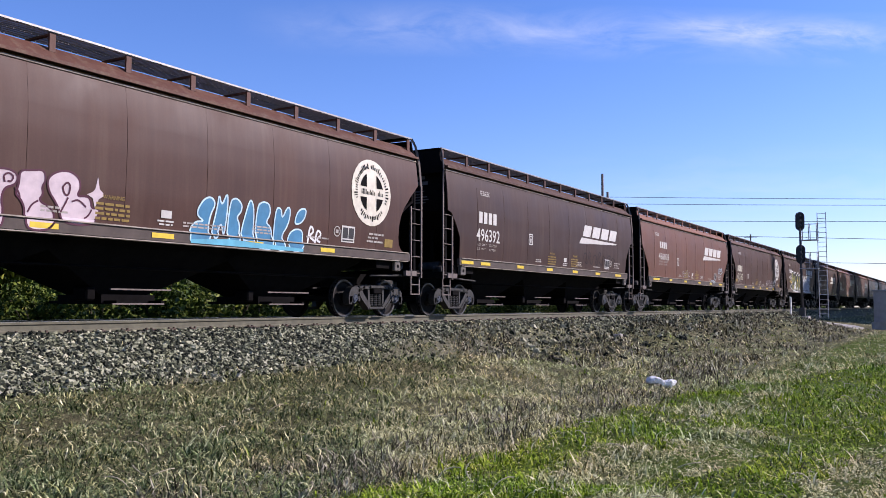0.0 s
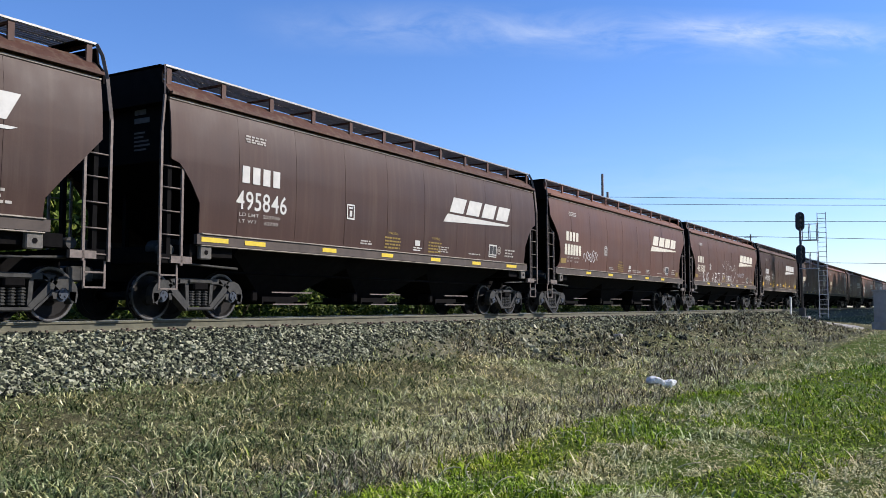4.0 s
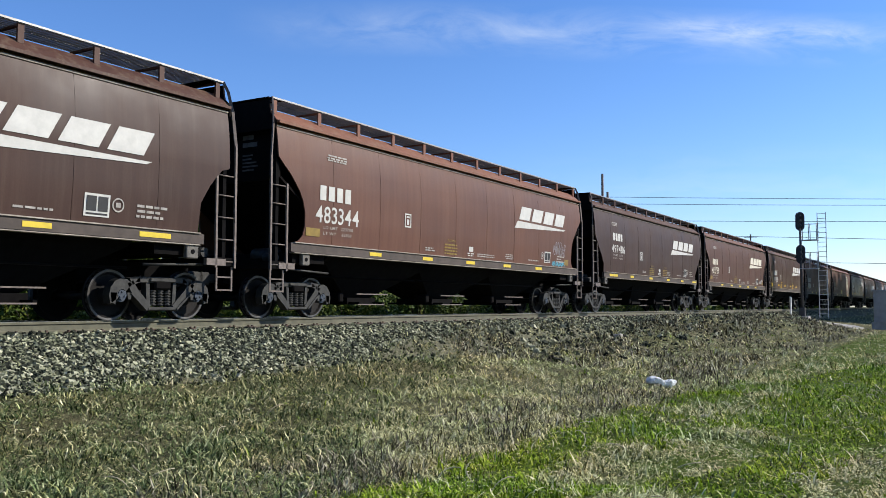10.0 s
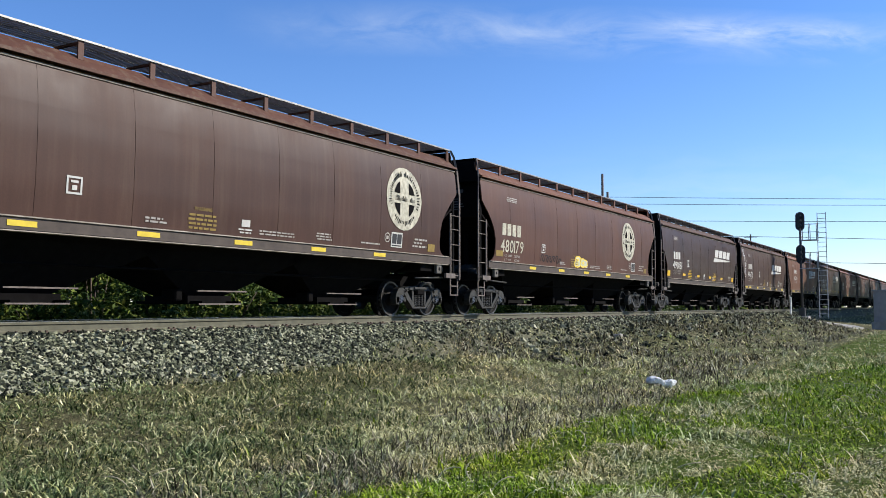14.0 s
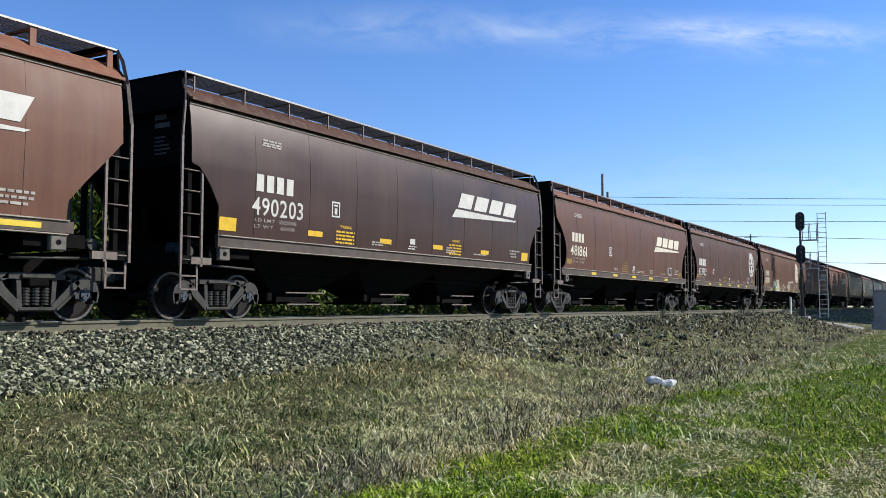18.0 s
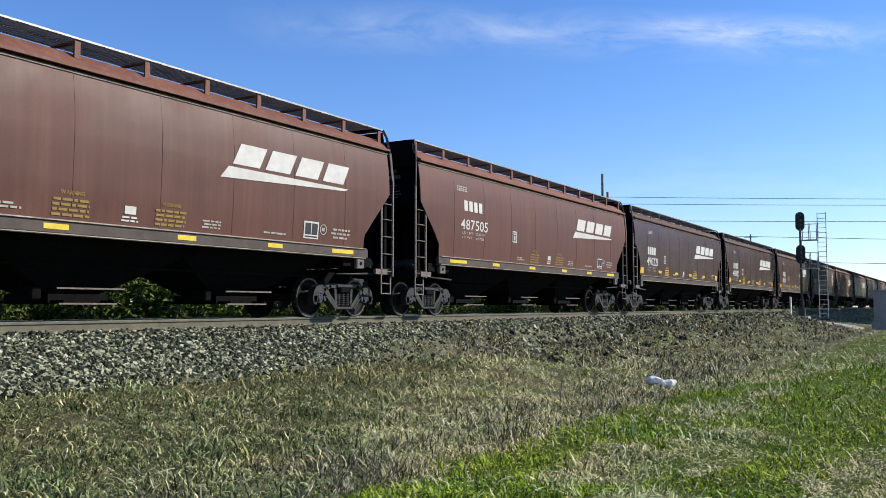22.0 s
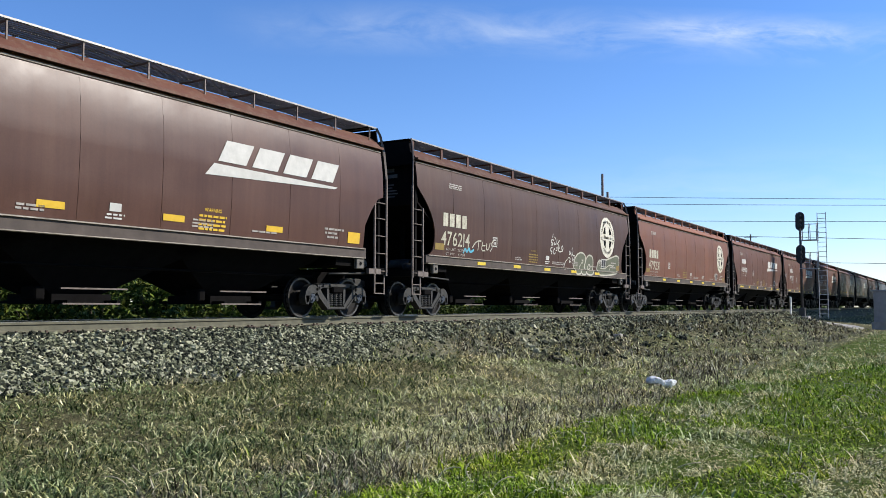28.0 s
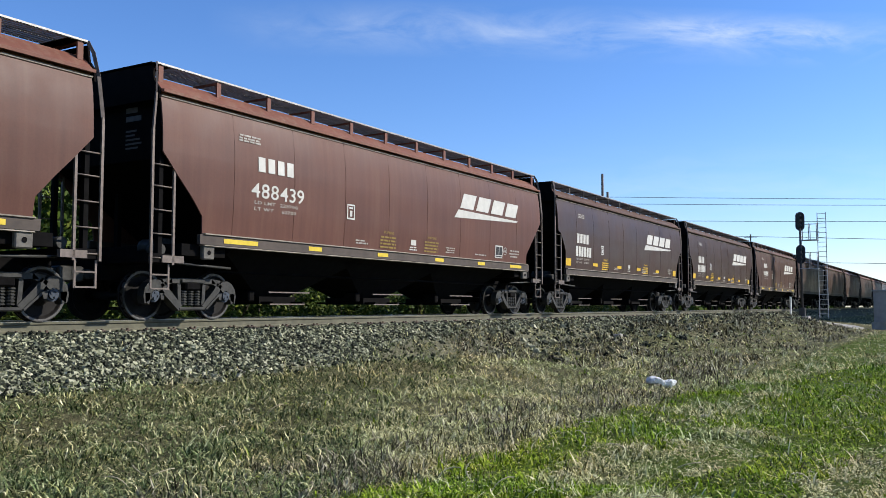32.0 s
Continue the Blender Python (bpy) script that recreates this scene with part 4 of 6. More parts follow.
GLYPHS = {"B": [[(0, 0), (0.1, 1), (0.7, 0.85), (0.65, 0.6), (0.1, 0.5), (0.85, 0.35), (0.75, 0.08), (0, 0)]], "I": [[(0.4, 0), (0.6, 1)]],
          "G": [[(0.9, 0.85), (0.6, 1), (0.2, 0.75), (0.1, 0.3), (0.45, 0), (0.85, 0.25), (0.85, 0.5), (0.5, 0.48)]],
          "A": [[(0, 0), (0.55, 1), (1, 0)], [(0.2, 0.42), (0.85, 0.4)]], "R": [[(0.1, 0), (0.15, 1), (0.75, 0.9), (0.7, 0.55), (0.15, 0.48), (0.95, 0)]],
          "T": [[(0, 0.95), (1, 1)], [(0.5, 0.97), (0.4, 0)]]}


def hand_word(i, word, s, z, w, h, gap, mat, width, slope=0.0):
    lines = []
    for k, ch in enumerate(word):
        s0 = s + k * (w + gap)
        lines += [[(s0 + x * w, z + y * h + slope * k) for x, y in l] for l in GLYPHS[ch]]
    strokes(i, lines, mat, width, "hand-sprayed white words")


def bands(poly, dz=0.05):
    """A closed line of any shape filled by low strips, so that the paint follows the bowed side."""
    z0, z1 = min(p[1] for p in poly), max(p[1] for p in poly)
    n = max(2, int((z1 - z0) / dz))

    def cuts(z):
        return sorted(a + (c - a) * (z - b) / (d - b) for (a, b), (c, d) in zip(poly, poly[1:] + poly[:1]) if (b <= z) != (d <= z))

    out = []
    for k in range(n):
        lo, hi = z0 + (z1 - z0) * k / n, z0 + (z1 - z0) * (k + 1) / n
        p, q = cuts(lo + 1e-4), cuts(hi - 1e-4)
        if len(p) != len(q):
            p = q = cuts((lo + hi) / 2)
        for j in range(0, len(p) - 1, 2):
            out.append([(p[j], lo), (p[j + 1], lo), (q[j + 1], hi), (q[j], hi)])
    return out


def rounded(poly, closed=True):
    """The line with its corners cut twice."""
    for _ in range(2):
        nxt = []
        pairs = list(zip(poly, poly[1:] + poly[:1])) if closed else list(zip(poly, poly[1:]))
        for (a, b), (c, d) in pairs:
            nxt += [(a * 0.75 + c * 0.25, b * 0.75 + d * 0.25), (a * 0.25 + c * 0.75, b * 0.25 + d * 0.75)]
        poly = nxt if closed else [poly[0]] + nxt + [poly[-1]]
    return poly


def letters(i, shapes, fill, edge, width, label, soft=True, lift=0.009):
    """Sprayed letters, each one a part with its outline."""
    car, L, _ = train[i]
    for k, shape in enumerate(shapes):
        line = rounded(shape) if soft else shape
        lift += 0.0008 * (k % 2 * 2 - 1)
        g = part("graffiti_letter", decal(bands(line), L, lift), fill, car, label)
        if edge:
            part("outline", decal(ribbon(line + line[:1], width), L, lift + 0.003), edge, g)


def pen(i, lines, mat, width, label, lift=0.014):
    car, L, _ = train[i]
    for l in lines:
        part("graffiti_stroke", decal(ribbon(rounded(l, False), width), L, lift), mat, car, label)


letters(0, [[(4.86, 2.25), (5.15, 2.32), (5.34, 2.32), (5.46, 2.23), (5.41, 2.09), (5.24, 2.04), (5.2, 1.86), (5.25, 1.7), (5.22, 1.54), (5.18, 1.43), (4.89, 1.43)],
    [(5.47, 2.33), (5.66, 2.35), (5.88, 2.39), (5.92, 2.23), (5.85, 2.11), (5.89, 2.01), (5.81, 1.9), (6, 1.82), (6.12, 1.7), (6.06, 1.53), (5.92, 1.43), (5.65, 1.43), (5.58, 1.53), (5.6, 1.74), (5.52, 1.89), (5.42, 1.96), (5.47, 2.11)],
    [(5.94, 2.27), (6.12, 2.4), (6.34, 2.43), (6.51, 2.34), (6.55, 2.18), (6.48, 2.03), (6.67, 2.06), (6.75, 2.01), (6.78, 1.85), (6.94, 1.91), (6.91, 1.73), (6.76, 1.58), (6.24, 1.57), (6.21, 1.75), (6.11, 1.91), (5.97, 2.07)]], S_PINK, S_PLUM, 0.035, "pale pink sprayed bubble letter")
letters(0, [[(6.66, 2.08), (6.82, 2.16), (6.87, 2.4), (6.92, 2.16), (7.05, 2.12), (6.91, 2.04), (6.84, 1.88), (6.79, 2.04)]], S_PINK, None, 0, "pale pink sprayed star", False)
pen(0, [[(5.24, 2.12), (5.21, 2.22), (5.3, 2.27), (5.38, 2.22), (5.34, 2.13), (5.28, 2.14)],
    [(6.22, 2.16), (6.29, 2.25), (6.36, 2.2), (6.33, 2.02), (6.25, 2.05), (6.22, 2.16)],
    [(5.81, 1.9), (5.7, 1.83), (5.64, 1.7)],
    [(6.21, 1.75), (6.28, 1.89), (6.33, 2)],
    [(6.78, 1.85), (6.73, 1.74), (6.65, 1.69)],
    [(6.4, 1.94), (6.52, 1.99), (6.67, 1.88)],
    [(5.41, 2.06), (5.48, 1.99), (5.5, 1.91)]], S_PLUM, 0.03, "dark sprayed line")
letters(0, [[(8.88, 1.56), (9, 1.84), (9.28, 1.86), (9.09, 1.95), (9.08, 2.07), (9.22, 2.28), (9.42, 2.35), (9.53, 2.21), (9.43, 2.05), (9.37, 1.79), (9.41, 1.47), (8.91, 1.44)],
    [(9.44, 1.57), (9.57, 2.12), (9.61, 2.44), (9.69, 2.18), (9.8, 2.43), (9.85, 2.4), (9.84, 1.99), (9.79, 1.57), (9.7, 1.92), (9.59, 1.55)],
    [(9.87, 1.55), (9.9, 2.3), (10.06, 2.4), (10.24, 2.29), (10.23, 2.13), (10.1, 2.01), (10.22, 1.86), (10.17, 1.44), (9.93, 1.45)],
    [(10.21, 1.57), (10.39, 2.25), (10.49, 2.43), (10.59, 2.21), (10.6, 1.43), (10.41, 1.56)],
    [(10.66, 1.46), (10.66, 2.27), (10.82, 2.4), (11.04, 2.37), (11.07, 2.15), (10.94, 1.97), (11.14, 1.88), (11.17, 1.43), (10.8, 1.43)],
    [(11.2, 1.66), (11.22, 2.3), (11.4, 2.32), (11.43, 2.07), (11.59, 2.37), (11.7, 2.32), (11.64, 1.97), (11.43, 1.73), (11.57, 1.43), (11.23, 1.43)],
    [(11.81, 1.99), (11.94, 2.34), (12.24, 2.39), (12.12, 2.07)],
    [(11.66, 1.75), (11.81, 1.9), (12.07, 1.92), (12.15, 1.78), (12.1, 1.43), (11.63, 1.44)]], S_BLUE, S_SKY, 0.034, "blue sprayed letter with a pale outline")
letters(0, [[(8.9, 1.53), (9.86, 1.56), (10.19, 1.54), (12.12, 1.55), (12.1, 1.43), (8.9, 1.43)]], S_CYAN, None, 0, "light blue sprayed base", False, 0.014)
scribble(0, 12.3, 12.8, 1.6, 2.1, S_WHITE, 4, 2, 0.05)
letters(4, [[(3.43, 1.49), (2.72, 1.78), (2.28, 1.88), (3.19, 2.08), (3.27, 2.26), (2.98, 2.37), (3.03, 3.1), (3.59, 3.13), (3.62, 3.13), (4.09, 2.77), (4.05, 2.91), (4.42, 3.08), (4.96, 3.11), (5.02, 2.91), (5.31, 2.81), (5.43, 2.91), (5.9, 3.09), (6.28, 3.09), (6.27, 2.9), (6.6, 2.83), (7, 2.99), (7.43, 2.99), (7.42, 2.83), (7.52, 2.79), (7.2, 2.41), (7.28, 2.19), (7.74, 2.13), (7.09, 1.7), (7.37, 1.48), (5.41, 1.47), (3.36, 1.47)]], S_NAVY, S_WHITE, 0.075, "black sprayed field with a white edge", False)
letters(4, [[(3.07, 3.01), (3.49, 2.99), (3.26, 2.92), (3.54, 2.88), (4.52, 2.13), (3.93, 2.1), (3.89, 2.19), (3.03, 2.41)],
    [(3.92, 2.52), (4.22, 2.81), (4.8, 2.83), (4.62, 2.47), (4.95, 2.52), (4.93, 2.36), (4.56, 2.26)],
    [(5.15, 1.59), (5.18, 1.91), (5.34, 2.21), (5.55, 2.76), (6.19, 2.84), (5.91, 2.35), (5.85, 2.01), (5.75, 1.57)],
    [(6.11, 1.59), (6.18, 2.04), (6.74, 2.73), (7.39, 2.78), (6.94, 2.29), (6.62, 1.8), (6.94, 1.55), (6.23, 1.53)],
    [(3.43, 1.68), (3.65, 1.98), (4.26, 2.02), (4.26, 1.76), (3.78, 1.57)],
    [(3.2, 2.03), (3.76, 2.06), (3.58, 1.72), (3.22, 1.82)]], S_OLIVE, M_BLACK, 0.03, "olive green sharp graffiti letter", False, 0.013)
letters(4, [[(3.44, 3.03), (3.62, 3.06), (4.09, 2.71), (4.03, 2.61)],
    [(4.15, 2.91), (4.43, 3.02), (4.91, 3.05), (4.93, 2.93), (4.57, 2.9)],
    [(5.54, 2.91), (5.93, 3.04), (6.21, 3.03), (6.2, 2.91)],
    [(6.66, 2.81), (7.01, 2.93), (7.37, 2.95), (7.35, 2.82)],
    [(4.62, 2.47), (4.82, 2.8), (5.02, 2.78), (4.96, 2.54)],
    [(5.91, 2.33), (6.24, 2.86), (6.6, 2.74), (6.16, 2.1)],
    [(4.27, 2), (4.4, 2.08), (4.36, 1.74), (4.26, 1.73)],
    [(5.84, 1.99), (6.15, 2.04), (6.08, 1.59), (5.78, 1.57)]], S_SLATE, M_BLACK, 0.02, "slate grey sprayed block edge", False, 0.018)
letters(4, [[(3.34, 1.69), (3.72, 1.55), (4.3, 1.68), (4.59, 1.51), (3.35, 1.51)],
    [(5.73, 1.86), (6.01, 1.92), (6.02, 1.58), (5.77, 1.56)],
    [(6.72, 1.78), (7.08, 1.77), (7.3, 1.51), (6.88, 1.54)],
    [(5.15, 1.75), (5.38, 1.8), (5.56, 1.53), (5.17, 1.52)]], S_MINT, M_BLACK, 0.025, "pale sprayed fade", False, 0.019)
letters(4, [[(5.05, 2), (5.04, 1.85), (4.96, 1.72), (4.83, 1.62), (4.68, 1.59), (4.53, 1.61), (4.4, 1.68), (4.31, 1.8), (4.28, 1.94), (4.3, 2.09), (4.38, 2.22), (4.51, 2.31), (4.66, 2.34), (4.82, 2.32), (4.94, 2.24), (5.03, 2.11)]], S_WHITE, S_MINT, 0.04, "white sprayed disc", True, 0.022)
letters(4, [[(3.6, 2.54), (3.57, 2.47), (3.51, 2.44), (3.45, 2.46), (3.42, 2.51), (3.45, 2.58), (3.5, 2.62), (3.57, 2.6)],
    [(3.55, 2.02), (3.53, 1.98), (3.5, 1.96), (3.46, 1.97), (3.44, 2.01), (3.45, 2.05), (3.49, 2.07), (3.53, 2.06)],
    [(4.19, 1.96), (4.17, 1.92), (4.13, 1.9), (4.09, 1.91), (4.07, 1.95), (4.08, 1.99), (4.12, 2.01), (4.17, 2)],
    [(5.83, 2.44), (5.8, 2.37), (5.73, 2.33), (5.65, 2.35), (5.62, 2.41), (5.65, 2.48), (5.72, 2.52), (5.8, 2.5)],
    [(5.28, 2.21), (5.26, 2.15), (5.21, 2.13), (5.15, 2.15), (5.13, 2.19), (5.15, 2.24), (5.2, 2.27), (5.25, 2.25)],
    [(6.55, 2.32), (6.53, 2.27), (6.47, 2.24), (6.42, 2.26), (6.4, 2.3), (6.41, 2.35), (6.47, 2.38), (6.53, 2.36)],
    [(6.88, 1.99), (6.85, 1.93), (6.79, 1.9), (6.72, 1.92), (6.7, 1.97), (6.72, 2.03), (6.78, 2.05), (6.84, 2.04)]], S_YEL, None, 0, "yellow sprayed dab", True, 0.023)
pen(4, [[(3.65, 2.43), (4.05, 2.31), (4.52, 2.12)],
    [(4.36, 2.84), (4.04, 2.52), (4.53, 2.28)],
    [(5.09, 2.25), (5.34, 2.21), (5.67, 2.78)],
    [(6.16, 1.63), (6.25, 2.05), (6.79, 2.7)],
    [(6.5, 2.21), (6.99, 2.3)],
    [(5.8, 2), (5.36, 1.97)],
    [(4.58, 2.03), (4.66, 1.88), (4.69, 2.03), (4.8, 2.08), (4.74, 1.92), (4.87, 2.04), (4.92, 1.9)]], M_BLACK, 0.035, "black sprayed line", 0.028)
letters(4, [[(7.65, 2.59), (8.11, 2.57), (8.54, 3.2), (8.8, 2.84), (8.87, 2.54), (9.01, 2.51), (9.61, 2.88), (9.68, 2.67), (10.18, 2.6), (10.47, 2.55), (10.89, 2.95), (11.38, 2.77), (12.69, 2.77), (12.29, 2.19), (12.92, 1.51), (10.93, 1.5), (9.54, 1.49), (8.51, 1.52), (7.84, 1.5), (8.1, 1.93), (7.83, 2.05)]], S_LILAC, S_WHITE, 0.06, "white and grey spiky graffiti", False)
pen(4, [[(7.96, 2.48), (8.31, 2.25), (8.2, 2)],
    [(8.68, 2.91), (8.59, 2.66), (8.89, 2.54)],
    [(9.28, 2.26), (9.68, 2.71), (9.67, 2.3)],
    [(10, 2.5), (10.11, 2.16), (10, 1.76)],
    [(10.96, 2.77), (10.95, 2.38), (10.81, 1.98)],
    [(11.75, 2.59), (12.42, 2.67)]], S_WHITE, 0.07, "white sprayed highlight", 0.013)
pen(4, [[(7.8, 2.49), (8.18, 2.25), (8.04, 2)],
    [(8.13, 2.52), (8.54, 2.43), (8.4, 2.1), (8.59, 1.81), (8.35, 1.55)],
    [(8.54, 3.04), (8.42, 2.64), (8.75, 2.6), (8.71, 2.29), (8.99, 2.35)],
    [(9.01, 2.46), (9.15, 2.02), (8.94, 1.69)],
    [(9.13, 2.31), (9.55, 2.78), (9.51, 2.37), (9.43, 1.96), (9.75, 1.74)],
    [(9.81, 2.56), (9.95, 2.16), (9.81, 1.74), (10.08, 1.53)],
    [(10.18, 2.52), (10.15, 2.1), (10.37, 1.78)],
    [(10.34, 2.37), (10.89, 2.85), (10.78, 2.41), (10.61, 1.97), (10.86, 1.56)],
    [(11.1, 2.7), (11.33, 2.37), (11.08, 2), (11.33, 1.59)],
    [(11.46, 2.65), (11.68, 2.4), (12.27, 2.55)],
    [(11.55, 2.13), (12.12, 2.44)],
    [(11.78, 2.06), (12.3, 2.1), (12.63, 1.59)],
    [(8.07, 1.77), (8.58, 1.95)],
    [(8.71, 1.71), (9.41, 1.6)],
    [(9.29, 2.19), (9.53, 2.17)],
    [(10.34, 2.11), (10.65, 2.18)],
    [(10.99, 2.25), (11.26, 2.23)]], S_NAVY, 0.05, "dark sprayed line", 0.016)
pen(4, [[(2.24, 2.35), (2.4, 2.15), (2.51, 2.36)],
    [(2.62, 2.31), (2.64, 2.15)],
    [(2.78, 2.36), (2.75, 2.15), (2.95, 2.2)],
    [(3.09, 2.37), (2.95, 2.33), (2.98, 2.15), (3.12, 2.18)]], S_YEL, 0.06, "yellow sprayed tag")
hand_word(7, "BIG", 2.42, 1.6, 0.36, 0.52, 0.08, S_WHITE, 0.045, 0.0)
hand_word(7, "ART", 4.3, 1.58, 0.58, 0.56, 0.12, S_WHITE, 0.045, 0.02)
strokes(7, [[(6.6, 1.5), (6.5, 1.62), (7.0, 2.2), (6.9, 2.75), (7.25, 2.5), (7.3, 2.95)], [(7.25, 2.5), (7.5, 2.4)], [(6.8, 2.15), (7.3, 2.2), (7.5, 2.05), (7.2, 1.85), (7.0, 2.0)]], S_WHITE, 0.03, "white sprayed pointed crown")
strokes(7, [[(8.0, 1.72), (7.95, 2.3), (7.85, 2.95), (8.5, 2.45), (8.25, 3.05), (8.65, 2.45), (8.9, 2.7), (9.05, 2.5), (9.3, 2.95), (9.2, 2.4), (9.75, 2.5), (10.0, 2.8), (10.1, 2.6), (10.2, 2.2), (9.6, 1.75), (9.4, 1.5)], [(8.2, 2.05), (9.2, 2.1), (8.9, 1.62), (9.5, 1.5)], [(8.2, 2.05), (8.0, 1.72)]] + [[(8.35 + k * 0.12, 2.05), (8.4 + k * 0.12, 1.8)] for k in range(6)], S_WHITE, 0.03, "white sprayed crown drawing")
scribble(7, 10.7, 12.7, 2.05, 2.4, S_GREY, 2, 5, 0.035)
letters(24, [[(4.2, 1.48), (4.23, 1.64), (4.92, 1.69), (5.36, 1.7), (5.61, 1.78), (6.09, 1.76), (6.59, 1.88), (6.74, 1.98), (6.89, 1.76), (6.86, 1.44), (6.1, 1.43), (5.24, 1.43), (4.23, 1.43)]], S_WORN, S_BONE, 0.03, "worn cream sprayed base", False)
letters(24, [[(4.22, 1.67), (4.27, 2.01), (4.44, 2.09), (4.61, 2.13), (4.91, 2.11), (4.94, 1.93), (4.89, 1.73), (4.57, 1.65)],
    [(5.04, 1.74), (5.12, 2), (5.21, 2.15), (5.44, 2.2), (5.57, 2.11), (5.51, 1.96), (5.32, 1.88), (5.45, 1.78)],
    [(5.63, 1.8), (5.67, 2.12), (5.87, 2.26), (6.11, 2.2), (6.19, 1.94), (6.09, 1.78), (5.75, 1.72)],
    [(6.19, 2.03), (6.25, 2.21), (6.43, 2.26), (6.59, 2.19), (6.57, 1.98), (6.37, 1.88), (6.23, 1.91)]], S_WORN, S_CHALK, 0.045, "worn cream sprayed bubble letter", True, 0.013)
pen(24, [[(4.39, 1.71), (4.41, 1.95), (4.5, 2.01)],
    [(4.59, 1.7), (4.6, 1.97), (4.67, 2.06)],
    [(4.77, 1.75), (4.78, 1.96)],
    [(5.23, 1.79), (5.25, 1.99), (5.38, 2.06)],
    [(5.78, 1.81), (5.81, 2.05), (5.94, 2.12), (6.01, 1.98)],
    [(4.34, 1.43), (4.4, 1.58), (4.63, 1.58)],
    [(4.81, 1.43), (4.83, 1.59), (5.11, 1.58)],
    [(5.43, 1.44), (5.49, 1.62), (5.82, 1.61)],
    [(6.1, 1.46), (6.16, 1.67), (6.52, 1.67)],
    [(4.08, 1.72), (4.13, 1.99), (4.26, 2.06)]], S_CHALK, 0.035, "chalky sprayed line", 0.018)
pen(24, [[(10.32, 1.65), (10.38, 2), (10.64, 2.2), (11.04, 2.23), (11.32, 2.12), (11.47, 1.86), (11.33, 1.53)],
    [(10.64, 1.85), (10.91, 2), (11.16, 1.93), (11.26, 1.67)],
    [(11.58, 1.73), (11.46, 2), (11.68, 2.22), (11.97, 2.27), (12.23, 2.15), (12.5, 2.28), (12.82, 2.22), (12.94, 2.06)],
    [(10.78, 1.68), (11.02, 1.76), (11.3, 1.65)]], S_CHALK, 0.085, "chalky white sprayed arc")
letters(33, [[(10.77, 1.44), (10.69, 1.84), (10.89, 2.14), (11.34, 2.28), (11.76, 2.2), (11.87, 1.98), (11.71, 1.74), (11.87, 1.44), (11.42, 1.44), (11.32, 1.56), (11.25, 1.44)],
    [(11.87, 1.44), (11.77, 1.75), (11.88, 2.08), (12.18, 2.22), (12.58, 2.14), (12.64, 1.81), (12.56, 1.44)],
    [(13.05, 1.47), (13.05, 1.84), (13.2, 2.05), (13.61, 2.03), (14.3, 2.15), (15.46, 2.39), (15.57, 1.91), (15.36, 1.63), (14.64, 1.52), (13.73, 1.47)]], S_MOSS, S_BONE, 0.06, "moss green sprayed bubble with a pale outline")
pen(33, [[(12.05, 1.73), (12.17, 1.85), (12.37, 1.81), (12.32, 1.69), (12.14, 1.64), (12.05, 1.73)],
    [(11.44, 1.98), (11.6, 1.98), (11.55, 1.86), (11.41, 1.88)],
    [(11.32, 1.56), (11.24, 1.71), (11.38, 1.81)],
    [(13.45, 1.75), (13.96, 1.73), (14.33, 1.91), (14.88, 1.88)],
    [(14.42, 1.69), (14.54, 1.82), (14.44, 1.92)]], S_BONE, 0.045, "pale sprayed line")
pen(33, [[(8.78, 2.78), (8.71, 2.64)],
    [(8.9, 2.67), (8.97, 2.64), (8.94, 2.59)],
    [(8.82, 2.56), (8.63, 2.57), (8.62, 2.44), (8.79, 2.46), (8.72, 2.37), (8.62, 2.38)],
    [(8.9, 2.5), (8.89, 2.39), (9.02, 2.45)],
    [(9.1, 2.6), (9.08, 2.4), (9.26, 2.52), (9.34, 2.59)],
    [(9.18, 2.47), (9.39, 2.27)],
    [(8.72, 2.29), (8.57, 2.27), (8.58, 2.14), (8.73, 2.19), (8.64, 2.06)],
    [(8.95, 2.28), (8.8, 2.2), (8.86, 2.05), (9, 2.13)],
    [(9.07, 2.33), (9.01, 2.19), (9.15, 2.24), (9.13, 2.34)],
    [(9.27, 2.39), (9.24, 2.18), (9.52, 2.18), (9.68, 2.3), (9.59, 2.43), (9.51, 2.32), (9.64, 2.2)],
    [(10.52, 2.4), (10.48, 2.29)],
    [(10.25, 2.26), (10.22, 2.12), (10.39, 2.17), (10.34, 2.27), (10.45, 2.07)],
    [(10.57, 2.26), (10.53, 2.11), (10.77, 2.1)],
    [(10.18, 2.01), (10.41, 2), (10.24, 1.84), (10.46, 1.88)],
    [(10.54, 2.04), (10.6, 1.89), (10.77, 2.05)],
    [(9.79, 1.57), (9.85, 1.77), (10.1, 1.97)]], S_CHALK, 0.035, "chalky sprayed tag line", 0.008)
for i, s in ((10, 15.6), (10, 0.95), (30, 0.95)):
    strokes(i, [[(s, 1.66), (s + 0.06, 2.2)]], S_YEL, 0.09, "yellow sprayed bar")
scribble(30, 3.3, 7.3, 1.66, 2.2, S_GREY, 5, 9, 0.04)
scribble(30, 4.2, 6.4, 1.66, 2.0, S_YEL, 6, 4, 0.035)
throw_up(30, 8.5, 11.4, 1.64, 1.98, 5, S_GREY, S_NAVY, 9, label="grey sprayed letters, faint")
